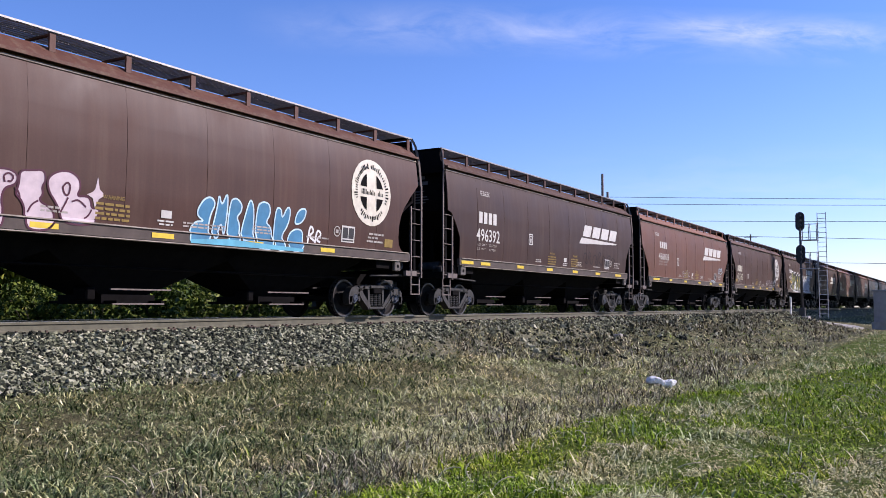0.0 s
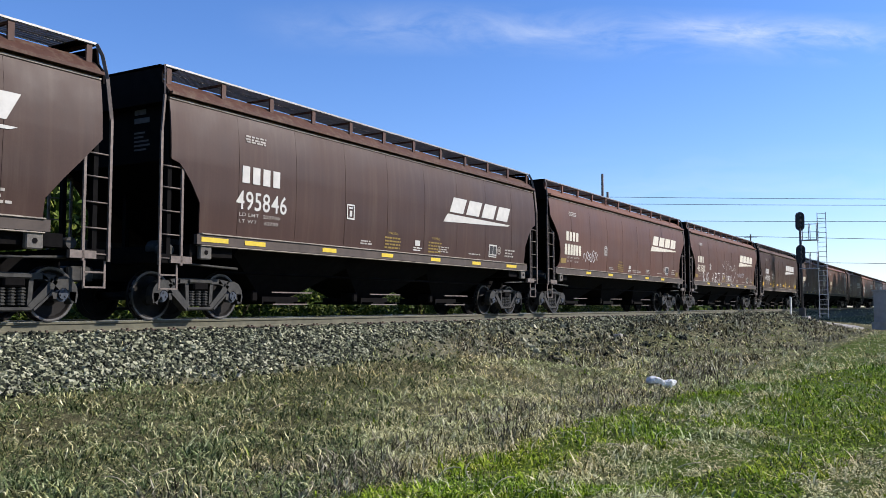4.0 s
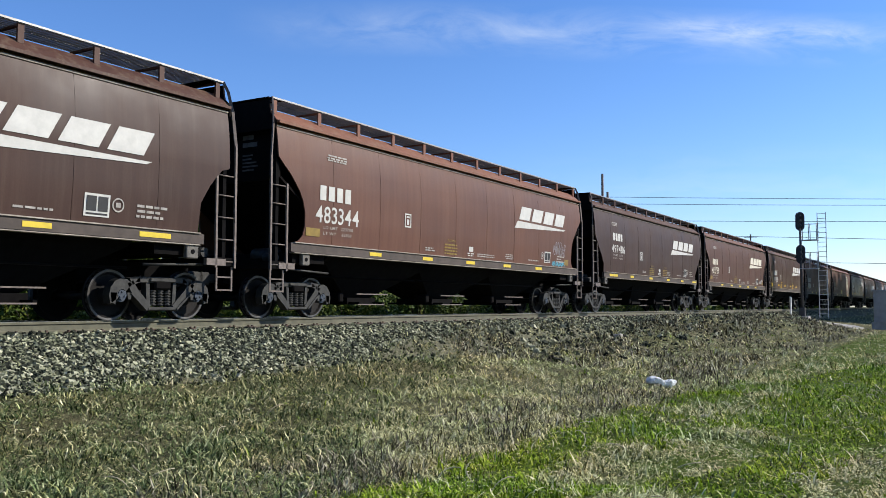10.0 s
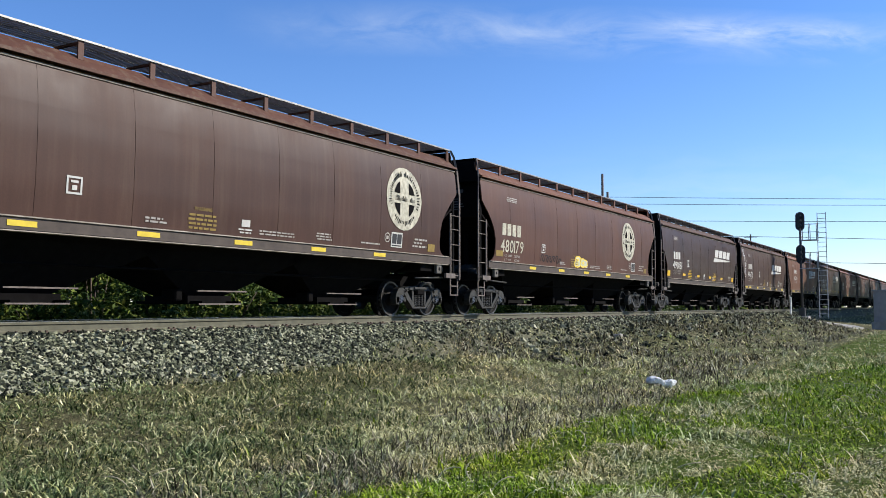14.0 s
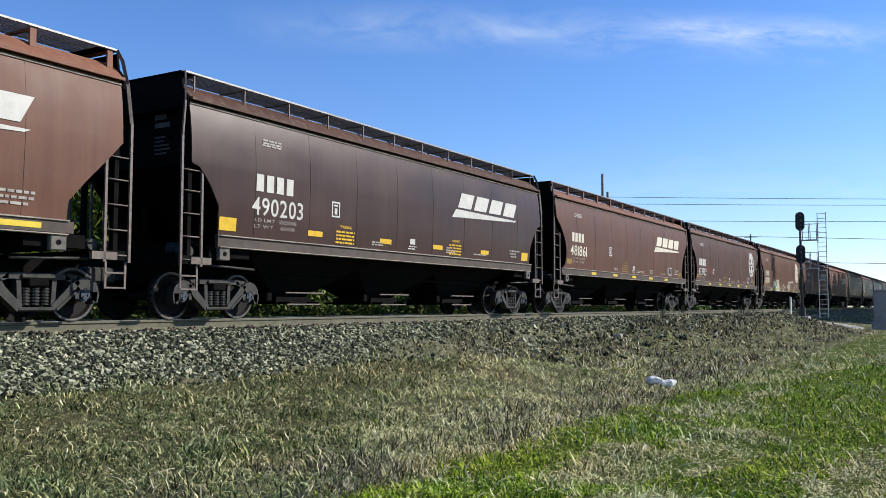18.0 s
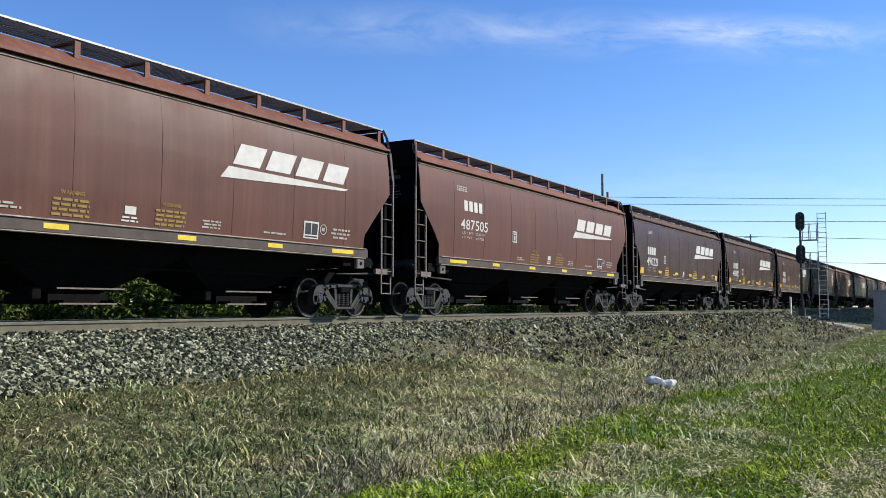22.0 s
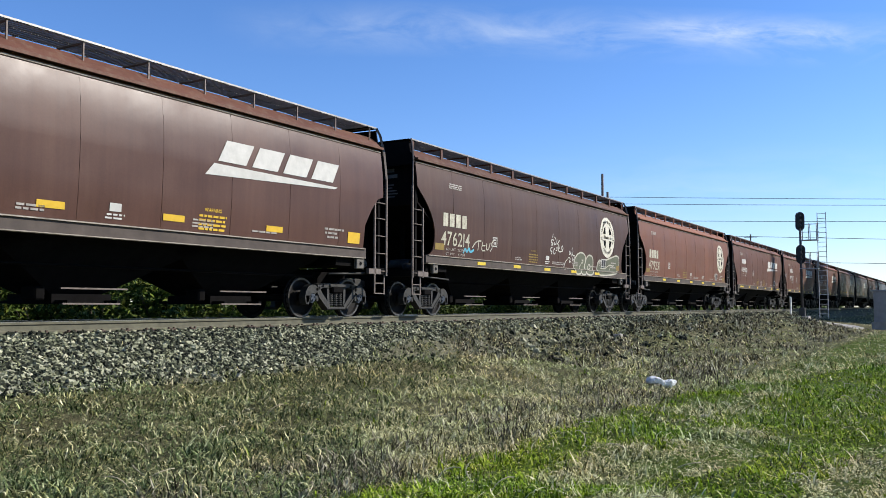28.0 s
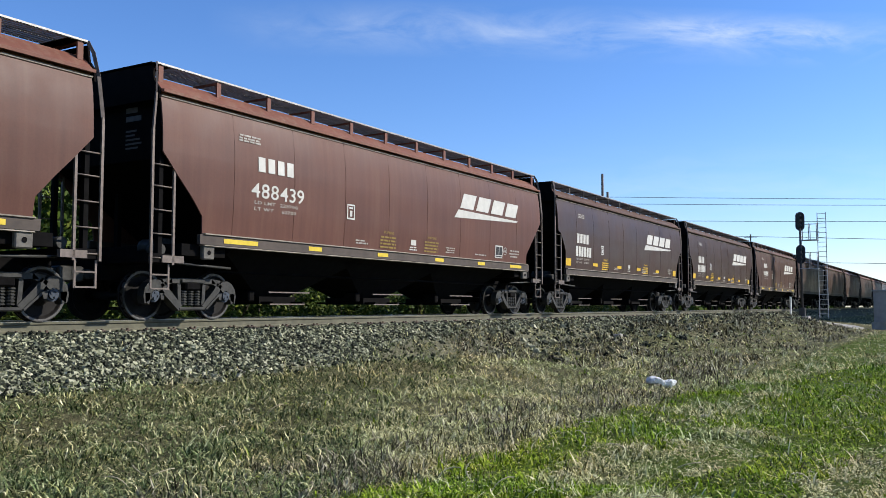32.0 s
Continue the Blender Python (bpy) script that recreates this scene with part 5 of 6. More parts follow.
pen(19, [[(0.29, 3.78), (0.48, 3.94), (0.65, 3.95), (0.7, 3.77), (0.56, 3.61), (0.43, 3.68), (0.4, 3.83), (0.5, 3.73)],
    [(0.38, 3.51), (0.7, 3.55)],
    [(0.66, 3.47), (0.81, 3.57), (0.92, 3.46), (0.88, 3.28), (0.74, 3.22), (0.65, 3.31), (0.69, 3.46)],
    [(0.74, 3.14), (0.7, 2.95), (0.89, 2.85), (1.09, 2.85), (1.11, 3.27)],
    [(0.67, 2.85), (0.92, 2.89), (0.96, 3.08), (0.81, 3.09)],
    [(1.08, 2.75), (0.75, 2.67), (0.68, 2.44), (0.84, 2.31), (0.98, 2.42), (0.94, 2.57), (0.8, 2.57), (0.82, 2.4)],
    [(0.98, 2.51), (1.09, 2.18), (0.78, 2.2)]], S_WHITE, 0.045, "white sprayed looping scrawl", 0.008)
S_DRIP = spray("dried pale dribble", (0.14, 0.12, 0.1))
for line in [[(5.06, 2.39), (4.92, 1.68)],
    [(5.44, 2.19), (5.41, 1.66)],
    [(5.67, 2.38), (5.69, 1.66)],
    [(6.84, 2.53), (6.78, 1.66)],
    [(7.47, 2.38), (7.43, 1.66)],
    [(7.64, 2.66), (7.61, 1.66)],
    [(8.19, 2.53), (8.19, 1.66)],
    [(8.45, 2.51), (8.45, 1.66)],
    [(8.73, 2.49), (8.7, 1.66)],
    [(8.96, 2.56), (8.89, 1.66)],
    [(10.11, 2.47), (10.05, 1.66)],
    [(10.8, 2.08), (10.79, 1.68)],
    [(11.46, 2.03), (11.47, 1.68)],
    [(3.17, 2.59), (3.1, 2.05)]]:
    strokes(19, [line], S_DRIP, 0.013, "pale dried dribble streak")
pen(10, [[(3.03, 2.22), (2.98, 2.38), (3.18, 2.46), (3.35, 2.39), (3.25, 2.21), (3.08, 2.11)],
    [(3.25, 2.21), (3.45, 2.1)],
    [(3.35, 2.43), (3.31, 2.25), (3.52, 2.24), (3.64, 2.39)],
    [(3.45, 2.1), (3.57, 2.21)],
    [(3.74, 2.23), (3.97, 1.84)],
    [(6.05, 2.17), (5.98, 2.44), (6.26, 2.53), (6.43, 2.41), (6.33, 2.2), (6.11, 2.14)],
    [(6.33, 2.2), (6.63, 2.11)],
    [(6.49, 2.45), (6.44, 2.21), (6.79, 2.36)],
    [(6.65, 1.91), (6.68, 2.19)],
    [(6.85, 2.21), (7.08, 1.78)],
    [(7.6, 2.11), (7.49, 2.43), (7.64, 2.65), (8, 2.74), (7.93, 2.47), (7.66, 2.28), (8.05, 2.32), (8.26, 2.16), (7.95, 1.93)],
    [(7.73, 2.12), (8.01, 1.93)],
    [(8.87, 1.69), (9.45, 1.7)],
    [(9.16, 2.28), (9.27, 1.94), (9.5, 1.91)],
    [(9.53, 2.34), (9.57, 1.91), (9.79, 2.02)],
    [(9.86, 2.11), (10.03, 1.94), (10.26, 2.01), (10.16, 2.18), (9.85, 2.2)],
    [(10.31, 2.34), (10.42, 2.02), (10.37, 1.78), (9.83, 1.66), (9.77, 1.66), (10.47, 1.66), (10.98, 1.66)],
    [(10.59, 2.03), (11.43, 2.09)],
    [(11.42, 2.14), (11.37, 2.42), (11.67, 2.53), (11.85, 2.37), (11.5, 2.19), (11.97, 2.08)],
    [(11.95, 2.32), (11.91, 1.82)],
    [(12.14, 2.19), (12.26, 1.66)],
    [(8.3, 1.74), (8.48, 1.71), (8.47, 1.66)]], S_CHALK, 0.04, "white sprayed tag line", 0.008)
pen(10, [[(3.56, 2.11), (3.45, 1.66)],
    [(5.95, 2.09), (5.83, 1.66)],
    [(8.13, 2.07), (8.11, 1.68)],
    [(8.41, 2), (8.24, 1.69)],
    [(10.66, 2.13), (10.62, 1.78)],
    [(13.12, 2.05), (12.97, 1.68)]], S_YEL, 0.07, "yellow sprayed bar", 0.008)
pen(33, [[(3, 1.96), (3.22, 2.17), (3.52, 2.19)],
    [(3.37, 2.17), (3.35, 1.89)],
    [(3.62, 2.17), (3.55, 1.9), (3.8, 1.92)],
    [(3.58, 2.05), (3.79, 2.07)],
    [(3.88, 2.16), (3.85, 1.96), (4.01, 1.94), (4.09, 2.18)],
    [(4.35, 2.28), (4.15, 2.14), (4.26, 2.04), (4.12, 1.91)]], S_BONE, 0.04, "bone white sprayed tag line", 0.008)
pen(33, [[(2.48, 1.78), (2.59, 1.93), (2.69, 1.8), (2.82, 1.95), (2.88, 1.81), (3.1, 1.9)]], S_CYAN, 0.07, "light blue sprayed tag", 0.008)
pen(2, [[(14.1, 2.44), (13.94, 2.28), (14.01, 2.1), (14.17, 2.17)],
    [(14.25, 2.46), (14.21, 2.23), (14.36, 2.25), (14.4, 2.44)],
    [(14.45, 2.4), (14.51, 2.23), (14.65, 2.43)],
    [(14.7, 2.47), (14.66, 2.28), (14.94, 2.25), (14.61, 2.16), (14.37, 2.07)],
    [(12.31, 1.55), (12.37, 1.74), (12.53, 1.72), (12.46, 1.63)],
    [(12.61, 1.74), (12.54, 1.6), (12.68, 1.58)],
    [(12.73, 1.75), (12.73, 1.58), (12.86, 1.74), (12.81, 1.65), (12.96, 1.56)],
    [(12.98, 1.73), (12.96, 1.6), (13.1, 1.59), (13.16, 1.71), (13.21, 1.58)],
    [(11.92, 1.58), (12.18, 1.64), (12.06, 1.69)]], S_SKY, 0.04, "pale blue sprayed tag line", 0.009)
scribble(2, 6.4, 7.9, 1.7, 2.1, S_GREY, 5, 4, 0.03)
scribble(3, 10.5, 13.8, 1.66, 2.2, S_GREY, 6, 9, 0.03)
scribble(3, 13.3, 14.2, 1.66, 2.3, S_WHITE, 6, 4, 0.025)
scribble(12, 14.2, 15.3, 1.95, 2.6, S_GREY, 6, 6, 0.02)
scribble(12, 14.2, 15.3, 1.66, 1.85, S_CYAN, 7, 8, 0.03)
scribble(1, 10.0, 13.5, 1.8, 2.4, S_SOOT, 7, 7, 0.03)
scribble(6, 3.0, 4.5, 1.9, 2.5, S_WHITE, 2, 5, 0.025)
scribble(36, 0.35, 0.7, 2.5, 3.0, S_GREY, 2, 5, 0.035)
scribble(9, 9.5, 13.6, 1.75, 2.5, S_SOOT, 12, 10, 0.03)
scribble(17, 4.2, 6.0, 1.75, 2.05, S_SOOT, 3, 6, 0.04)
throw_up(17, 7.2, 8.4, 1.7, 2.1, 2, S_CREAM, S_YEL, 19, label="faint cream sprayed letters")
strokes(23, [[(3.1, 2.3), (3.7, 2.3)]], S_RED, 0.34, "dull red sprayed patch")
scribble(14, 14.5, 15.6, 1.8, 2.1, S_WHITE, 12, 4, 0.03)


# ---- the railway bed ----
def island_material(name, stops, rough=0.9, patches=None, scale=40):
    """Each small piece takes its own shade; patches: two tints that drift across the ground."""
    m, t, b = nodes_of(name)
    g = t.nodes.new("ShaderNodeNewGeometry")
    c = ramp(t, g.outputs["Random Per Island"], stops)
    c = mix(t, "MULTIPLY", 0.5, c, ramp(t, noise_node(t, scale, 3), [(0.3, (0.6, 0.6, 0.6)), (0.7, (1.15, 1.15, 1.12))]))
    if patches:
        c = mix(t, "MULTIPLY", 1.0, c, ramp(t, noise_node(t, 0.6, 4), [(0.35, patches[0]), (0.65, patches[1])]))
    link(t, c, b.inputs["Base Color"])
    b.inputs["Roughness"].default_value = rough
    b.inputs["Specular IOR Level"].default_value = 0.15
    return m


BED = ((10.55, -0.95), (10.8, -0.84), (11.4, -0.58), (12.0, -0.33), (12.3, -0.24), (12.6, -0.215), (15.26, -0.215), (15.9, -0.3), (17.2, -0.95))


def bed_z(x, y):
    return np.interp(y, *zip(*BED), left=-2.0, right=-2.0)


M_BED = simple("crushed grey stone", (0.15, 0.142, 0.088), 0.95, 0.0, 0.6, 14, 0.9, 0.1)
bx = [-60, -20] + [i * 0.6 for i in range(0, 140)] + [90, 110, 150, 220, 420]
bv = [(x, y, z + (0.025 * noise.noise((x * 2, y * 2, 1)) if 0 < k < len(BED) - 1 else 0)) for k, (y, z) in enumerate(BED) for x in bx]
bf = [(j * len(bx) + i, j * len(bx) + i + 1, (j + 1) * len(bx) + i + 1, (j + 1) * len(bx) + i) for j in range(len(BED) - 1) for i in range(len(bx) - 1)]
bulk("ballast_bed", bv, bf, M_BED, "grey crushed-stone ballast bank under the track", "ballast", "structure")

M_STONE = island_material("ballast stones", [(0.0, (0.01, 0.011, 0.007)), (0.36, (0.032, 0.036, 0.023)), (0.6, (0.115, 0.122, 0.072)), (0.84, (0.27, 0.272, 0.172)), (1.0, (0.46, 0.445, 0.31))])
CUBE = np.array([(x, y, z) for z in (-1, 1) for y in (-1, 1) for x in (-1, 1)], float)
CUBE_FACES = np.array(((0, 2, 3, 1), (4, 5, 7, 6), (0, 1, 5, 4), (2, 6, 7, 3), (0, 4, 6, 2), (1, 3, 7, 5)))


def stones(r, x, y, z, size):
    """Angular stones at the places given, each a knocked-about block turned at random."""
    n = len(x)
    p = CUBE[None] * (0.5 * size)[:, None, None] * (1 + 0.9 * (r.rand(n, 8, 3) - 0.5)) * (r.rand(n, 1, 3) * 0.6 + 0.6)
    a, b = r.rand(n) * 6.28, r.rand(n) * 6.28
    ca, sa, cb, sb = (np.cos(a)[:, None], np.sin(a)[:, None], np.cos(b)[:, None], np.sin(b)[:, None])
    px, py = p[..., 0] * ca - p[..., 1] * sa, p[..., 0] * sa + p[..., 1] * ca
    py, pz = py * cb - p[..., 2] * sb, py * sb + p[..., 2] * cb
    vs = np.stack((px + x[:, None], py + y[:, None], pz + (z + 0.16 * size)[:, None]), -1).reshape(-1, 3)
    fs = (CUBE_FACES[None] + 8 * np.arange(n)[:, None, None]).reshape(-1, 4)
    return vs.tolist(), fs.tolist()


rst = np.random.RandomState(3)
u = rst.rand(105000) ** 1.8
sx, sy = 3.0 + 84 * u, 10.3 + 2.2 * rst.rand(105000)
toe = 10.75 + np.clip((sx - 12) * 0.11, 0, 0.9) + 0.35 * drift(sx * 0.8, sy * 0.3, 21) + 0.2 * drift(sx * 2.3, sy, 22)
hold = rst.rand(105000) < np.clip(0.06 + (sy - toe + 0.25) * 1.9, 0.05, 1.0)
sx, sy, u = sx[hold], sy[hold], u[hold]
sizes = (0.028 + 0.034 * rst.rand(len(sx)) ** 1.4) * (1 + 0.9 * u)
vs, fs = stones(rst, sx, sy, np.maximum(bed_z(sx, sy), ground_heights(sx, sy)), sizes)
bulk("ballast_stones", vs, fs, M_STONE, "loose angular grey ballast stones on the bank", "gravel")
sx, sy = 20 + 42 * rst.rand(2600), 7.5 + 4.8 * rst.rand(2600) ** 0.6
vs, fs = stones(rst, sx, sy, np.maximum(bed_z(sx, sy), ground_heights(sx, sy)), 0.05 + 0.1 * rst.rand(2600) ** 3)
bulk("bank_stones", vs, fs, M_STONE, "scattered stones and clods on the soil bank", "gravel")
sx, sy = 3.0 + 57 * rst.rand(5000) ** 2, 12.5 + 2.7 * rst.rand(5000)
vs, fs = stones(rst, sx, sy, bed_z(sx, sy), 0.04 + 0.04 * rst.rand(5000))
bulk("crib_stones", vs, fs, M_STONE, "grey ballast stones between the ties", "gravel")

tie = Solid().box(-0.115, 0.115, -1.3, 1.3, -0.36, -0.19, 0.012).mesh("tie")
plate = Solid().box(-0.1, 0.1, -0.18, 0.18, -0.192, -0.168, 0.004)
for sx in (-0.06, 0.06):
    plate.box(sx - 0.014, sx + 0.014, -0.13, -0.09, -0.172, -0.14).box(sx - 0.014, sx + 0.014, 0.09, 0.13, -0.172, -0.14)
plate = plate.mesh("tie_plate")
M_PLATE = simple("rusty tie plate", (0.09, 0.06, 0.045), 0.85, 0.2, 0.4, 9)
for k in range(120):
    x = 2.0 + k * 0.54
    t = part("tie", tie, M_TIE, track, at=pose(x, TRACK_Y, 0, 0, 0, 0.6 * math.sin(k * 7.1)))
    if k < 90:
        part("tie_plate", plate, M_PLATE, t, at=pose(0, -0.755, 0))


# ---- grass ----
def field(r, n, near, far, a0, a1):
    """Places round the standing point, thinning out with distance; angles from the track's direction."""
    d = near * (far / near) ** r.rand(n)
    a = np.radians(a0 + (a1 - a0) * r.rand(n))
    return d * np.cos(a), d * np.sin(a)


def blades(seed, x, y, length, lean, width, curl=1.0, coarse=False):
    """Bent, tapering blades of three segments, growing and falling every way in tufts."""
    r = np.random.RandomState(seed)
    n = len(x)
    d = np.hypot(x, y)
    tuft = 0.8 + 0.45 * drift(x * 2.3, y * 2.3, 6) + 0.2 * drift(x * 0.9, y * 0.9, 16)
    h = (length[0] + (length[1] - length[0]) * r.rand(n) ** 1.7) * tuft * (1 + 0.022 * np.clip(d - 9, 0, 16))
    a = r.rand(n) * math.tau
    t0 = np.radians(lean[0] + (lean[1] - lean[0]) * r.rand(n))
    bend = np.radians(20 + 75 * r.rand(n)) * curl
    w = width * (0.55 + 0.9 * r.rand(n)) * (1 + d / 30 + np.clip(d - 10, 0, 20) / 13)
    side = r.normal(0, 0.35, n)
    z = np.maximum(ground_heights(x, y), bed_z(x, y)) - 0.008
    px, py, pz = x.copy(), y.copy(), z.copy()
    rows = []
    for k, taper in enumerate((1.0, 0.95, 0.7, 0.12)):
        g = a + side * k
        sx, sy = -np.sin(g) * w * taper / 2, np.cos(g) * w * taper / 2
        rows.append(np.stack((px - sx, py - sy, pz), -1))
        rows.append(np.stack((px + sx, py + sy, pz), -1))
        t = t0 + bend * k * 0.6
        px, py = px + np.cos(g) * np.sin(t) * h / 3, py + np.sin(g) * np.sin(t) * h / 3
        pz = np.maximum(pz + np.cos(t) * h / 3, z + 0.012)
    if coarse:
        rows = rows[:2] + rows[4:]
    m = len(rows)
    vs = np.stack(rows, 1).reshape(-1, 3)
    quad = np.array([(k, k + 1, k + 3, k + 2) for k in range(0, m - 2, 2)])
    fs = (quad[None] + m * np.arange(n)[:, None, None]).reshape(-1, 4)
    return vs.tolist(), fs.tolist()


def sward(name, seed, x, y, length, lean, width, curl, material, label):
    """Grass of one kind: full blades close by, simpler ones farther off, in one mesh."""
    close = np.hypot(x, y) < 13
    va, fa = blades(seed, x[close], y[close], length, lean, width, curl)
    vb, fb = blades(seed + 50, x[~close], y[~close], length, lean, width, curl, True)
    n = len(va)
    bulk(name, va + vb, fa + [[i + n for i in q] for q in fb], material, label, "grass")


# worn spots in the lawn: middle, half length along and across the track
WORN = ((8.3, 3.1, 1.5, 0.55), (10.5, 2.55, 1.7, 0.6), (9.9, 0.95, 2.0, 0.55), (13.6, 3.5, 1.7, 0.6), (16.6, 3.2, 1.6, 0.45), (6.9, 2.3, 0.9, 0.4))


def lawn_at(x, y):
    """Above zero on the lawn: a mown edge beside the track, with worn spots."""
    edge = np.interp(x, (0, 15, 18.7, 27, 40, 60), (4.45, 4.4, 3.7, 2.0, 0.6, -1.5))
    value = edge - y + 0.22 * drift(x * 0.9, y * 1.6, 5) + 0.2 * drift(x * 2.4, y * 2.6, 9)
    for cx, cy, rx, ry in WORN:
        q = np.hypot((x - cx) / rx, (y - cy) / ry) + 0.45 * drift(x * 1.5, y * 2.2, 31) + 0.3 * drift(x * 4, y * 4, 32)
        value = np.minimum(value, (q - 0.85) * 0.7)
    return value


def olive_at(x, y):
    return ease(y - (0.5 * x + 1.7 + 1.3 * drift(x * 0.6, y * 0.6, 12)), -0.8, 0.8)


def toe_at(x, y):
    """Where the ballast gives way to grass."""
    return 11.2 + np.clip((x - 12) * 0.12, 0, 1.0) + 0.45 * drift(x * 0.8, y * 0.3, 21) + 0.3 * drift(x * 1.9, y, 23)


M_DRY = island_material("dry straw grass", [(0.0, (0.07, 0.067, 0.026)), (0.2, (0.22, 0.212, 0.095)), (0.5, (0.5, 0.47, 0.25)), (0.78, (0.76, 0.71, 0.46)), (1.0, (0.9, 0.86, 0.66))], 0.9, ((0.86, 0.97, 0.72), (1.12, 1.0, 0.84)))
M_OLIVE = island_material("dull olive grass", [(0.0, (0.02, 0.031, 0.01)), (0.35, (0.058, 0.08, 0.028)), (0.75, (0.15, 0.176, 0.078)), (1.0, (0.48, 0.48, 0.29))], 0.9, ((0.8, 0.97, 0.78), (1.1, 1.0, 0.82)))
M_GREEN = island_material("fresh green grass", [(0.0, (0.07, 0.115, 0.01)), (0.4, (0.19, 0.285, 0.018)), (0.8, (0.33, 0.43, 0.035)), (1.0, (0.58, 0.57, 0.2))], 0.9, ((0.85, 1.0, 0.8), (1.22, 1.1, 0.75)))
M_DEAD = island_material("straw-brown dead grass", [(0.0, (0.035, 0.029, 0.016)), (0.45, (0.11, 0.095, 0.055)), (0.8, (0.3, 0.265, 0.165)), (1.0, (0.66, 0.61, 0.43))])
rg = np.random.RandomState(11)
x, y = field(rg, 400000, 4.8, 62, -6, 64)
q, lawn, olive = rg.rand(len(x)), lawn_at(x, y), olive_at(x, y)
on_bank = np.clip((toe_at(x, y) - y) * 2.2, 0, 1) + (0.14 + 0.5 * ease(x, 12, 22)) * (y < 12.3)
thin = 0.45 + 0.55 * ease(drift(x * 1.1, y * 1.3, 41) + 0.5 * drift(x * 3.1, y * 3.3, 42), -0.6, 0.3)
keep = (q < np.where(lawn > 0, 0.09, 1 - 0.66 * olive) * thin * np.minimum(on_bank, 1) * (1 - 0.3 * ease(x, 20, 30)) * (1 - 0.55 * ease(x, 26, 36) * ease(drift(x * 0.35, y * 0.7, 43), -0.3, 0.4))) & (y < 12.35)
sward("dry_grass", 1, x[keep], y[keep], (0.1, 0.32), (20, 105), 0.0085, 1.3, M_DRY, "matted dry straw grass on the slope")
x, y = field(rg, 250000, 4.6, 45, 8, 66)
q = rg.rand(len(x))
keep = (q < np.where(lawn_at(x, y) > 0, 0.06, 0.08 + 0.85 * olive_at(x, y)) * np.clip((toe_at(x, y) - y) * 2.2, 0, 1)) & (y < 11.8)
sward("olive_grass", 2, x[keep], y[keep], (0.08, 0.28), (15, 105), 0.0095, 1.25, M_OLIVE, "dull olive green grass low on the slope")
x, y = field(rg, 200000, 4.8, 70, -7, 45)
q, lawn = rg.rand(len(x)), lawn_at(x, y)
tuft = drift(x * 1.2, y * 1.5, 44) + 0.4 * drift(x * 3.2, y * 3.2, 45)
keep = (lawn > 0) & (q < 0.42 + 0.58 * ease(tuft, -0.7, 0.1)) | (lawn <= 0) & (y < 9.5) & (q < 0.03 + 0.3 * ease(tuft, 0.75, 1.1))
sward("green_grass", 3, x[keep], y[keep], (0.05, 0.17), (0, 75), 0.0115, 1.0, M_GREEN, "fresh bright green grass beside the dry slope")
x, y = field(rg, 60000, 5.5, 22, 8, 50)
q = rg.rand(len(x))
keep = (lawn_at(x, y) < 0) & (y < 5.9 + 0.7 * drift(x * 1.1, y, 51)) & (y > 4.1) & (q < 0.1 + 0.55 * ease(drift(x * 1.7, y * 1.7, 52), -0.1, 0.5))
sward("dead_grass", 4, x[keep], y[keep], (0.12, 0.36), (0, 50), 0.0095, 1.0, M_DEAD, "taller straw-brown dead grass along the edge of the lawn")
x, y = 19 + 43 * rg.rand(26000) ** 1.4, 5.0 + 7.3 * rg.rand(26000)
keep = (lawn_at(x, y) < -0.8) & (drift(x * 0.5, y * 0.9, 61) + 0.5 * drift(x * 1.6, y * 2.1, 62) > -0.1)
sward("brown_weeds", 7, x[keep], y[keep], (0.1, 0.28), (0, 80), 0.011, 1.0, M_DEAD, "low brown dead weeds on the bank")
x, y = -14 + 28 * rg.rand(16000), -16 + 26.4 * rg.rand(16000)
keep = ~((np.hypot(x, y) > 4.7) & (y > -0.1 * x) & (y < 1.95 * x))
sward("near_grass", 5, x[keep], y[keep], (0.08, 0.22), (10, 90), 0.02, 1.0, M_OLIVE, "olive grass round the standing point")
x, y = 60 + 130 * rg.rand(12000) ** 1.2, -6 + 18.2 * rg.rand(12000)
keep = ~((x < 75) & (y > 5) & (y < 11))
sward("far_grass", 6, x[keep], y[keep], (0.1, 0.25), (10, 80), 0.008, 1.0, M_DRY, "dry grass beside the track farther along")

# pale bent stalks standing out of the grass
M_STRAW = simple("bleached straw", (0.5, 0.44, 0.3), 0.9, 0.0, 0.2, 9, 0)
def tube(pts, r, n=5):
    """One round bent rod through the points."""
    vs = []
    for k, p in enumerate(pts):
        d = (Vector(pts[min(k + 1, len(pts) - 1)]) - Vector(pts[max(k - 1, 0)])).normalized()
        a = d.cross(Vector((0.31, 0.94, 0.13))).normalized()
        c = d.cross(a)
        vs += [Vector(p) + (a * math.cos(i * math.tau / n) + c * math.sin(i * math.tau / n)) * r for i in range(n)]
    m = len(pts)
    return Solid().add(vs, [(k * n + i, k * n + (i + 1) % n, k * n + n + (i + 1) % n, k * n + n + i) for k in range(m - 1) for i in range(n)], True)


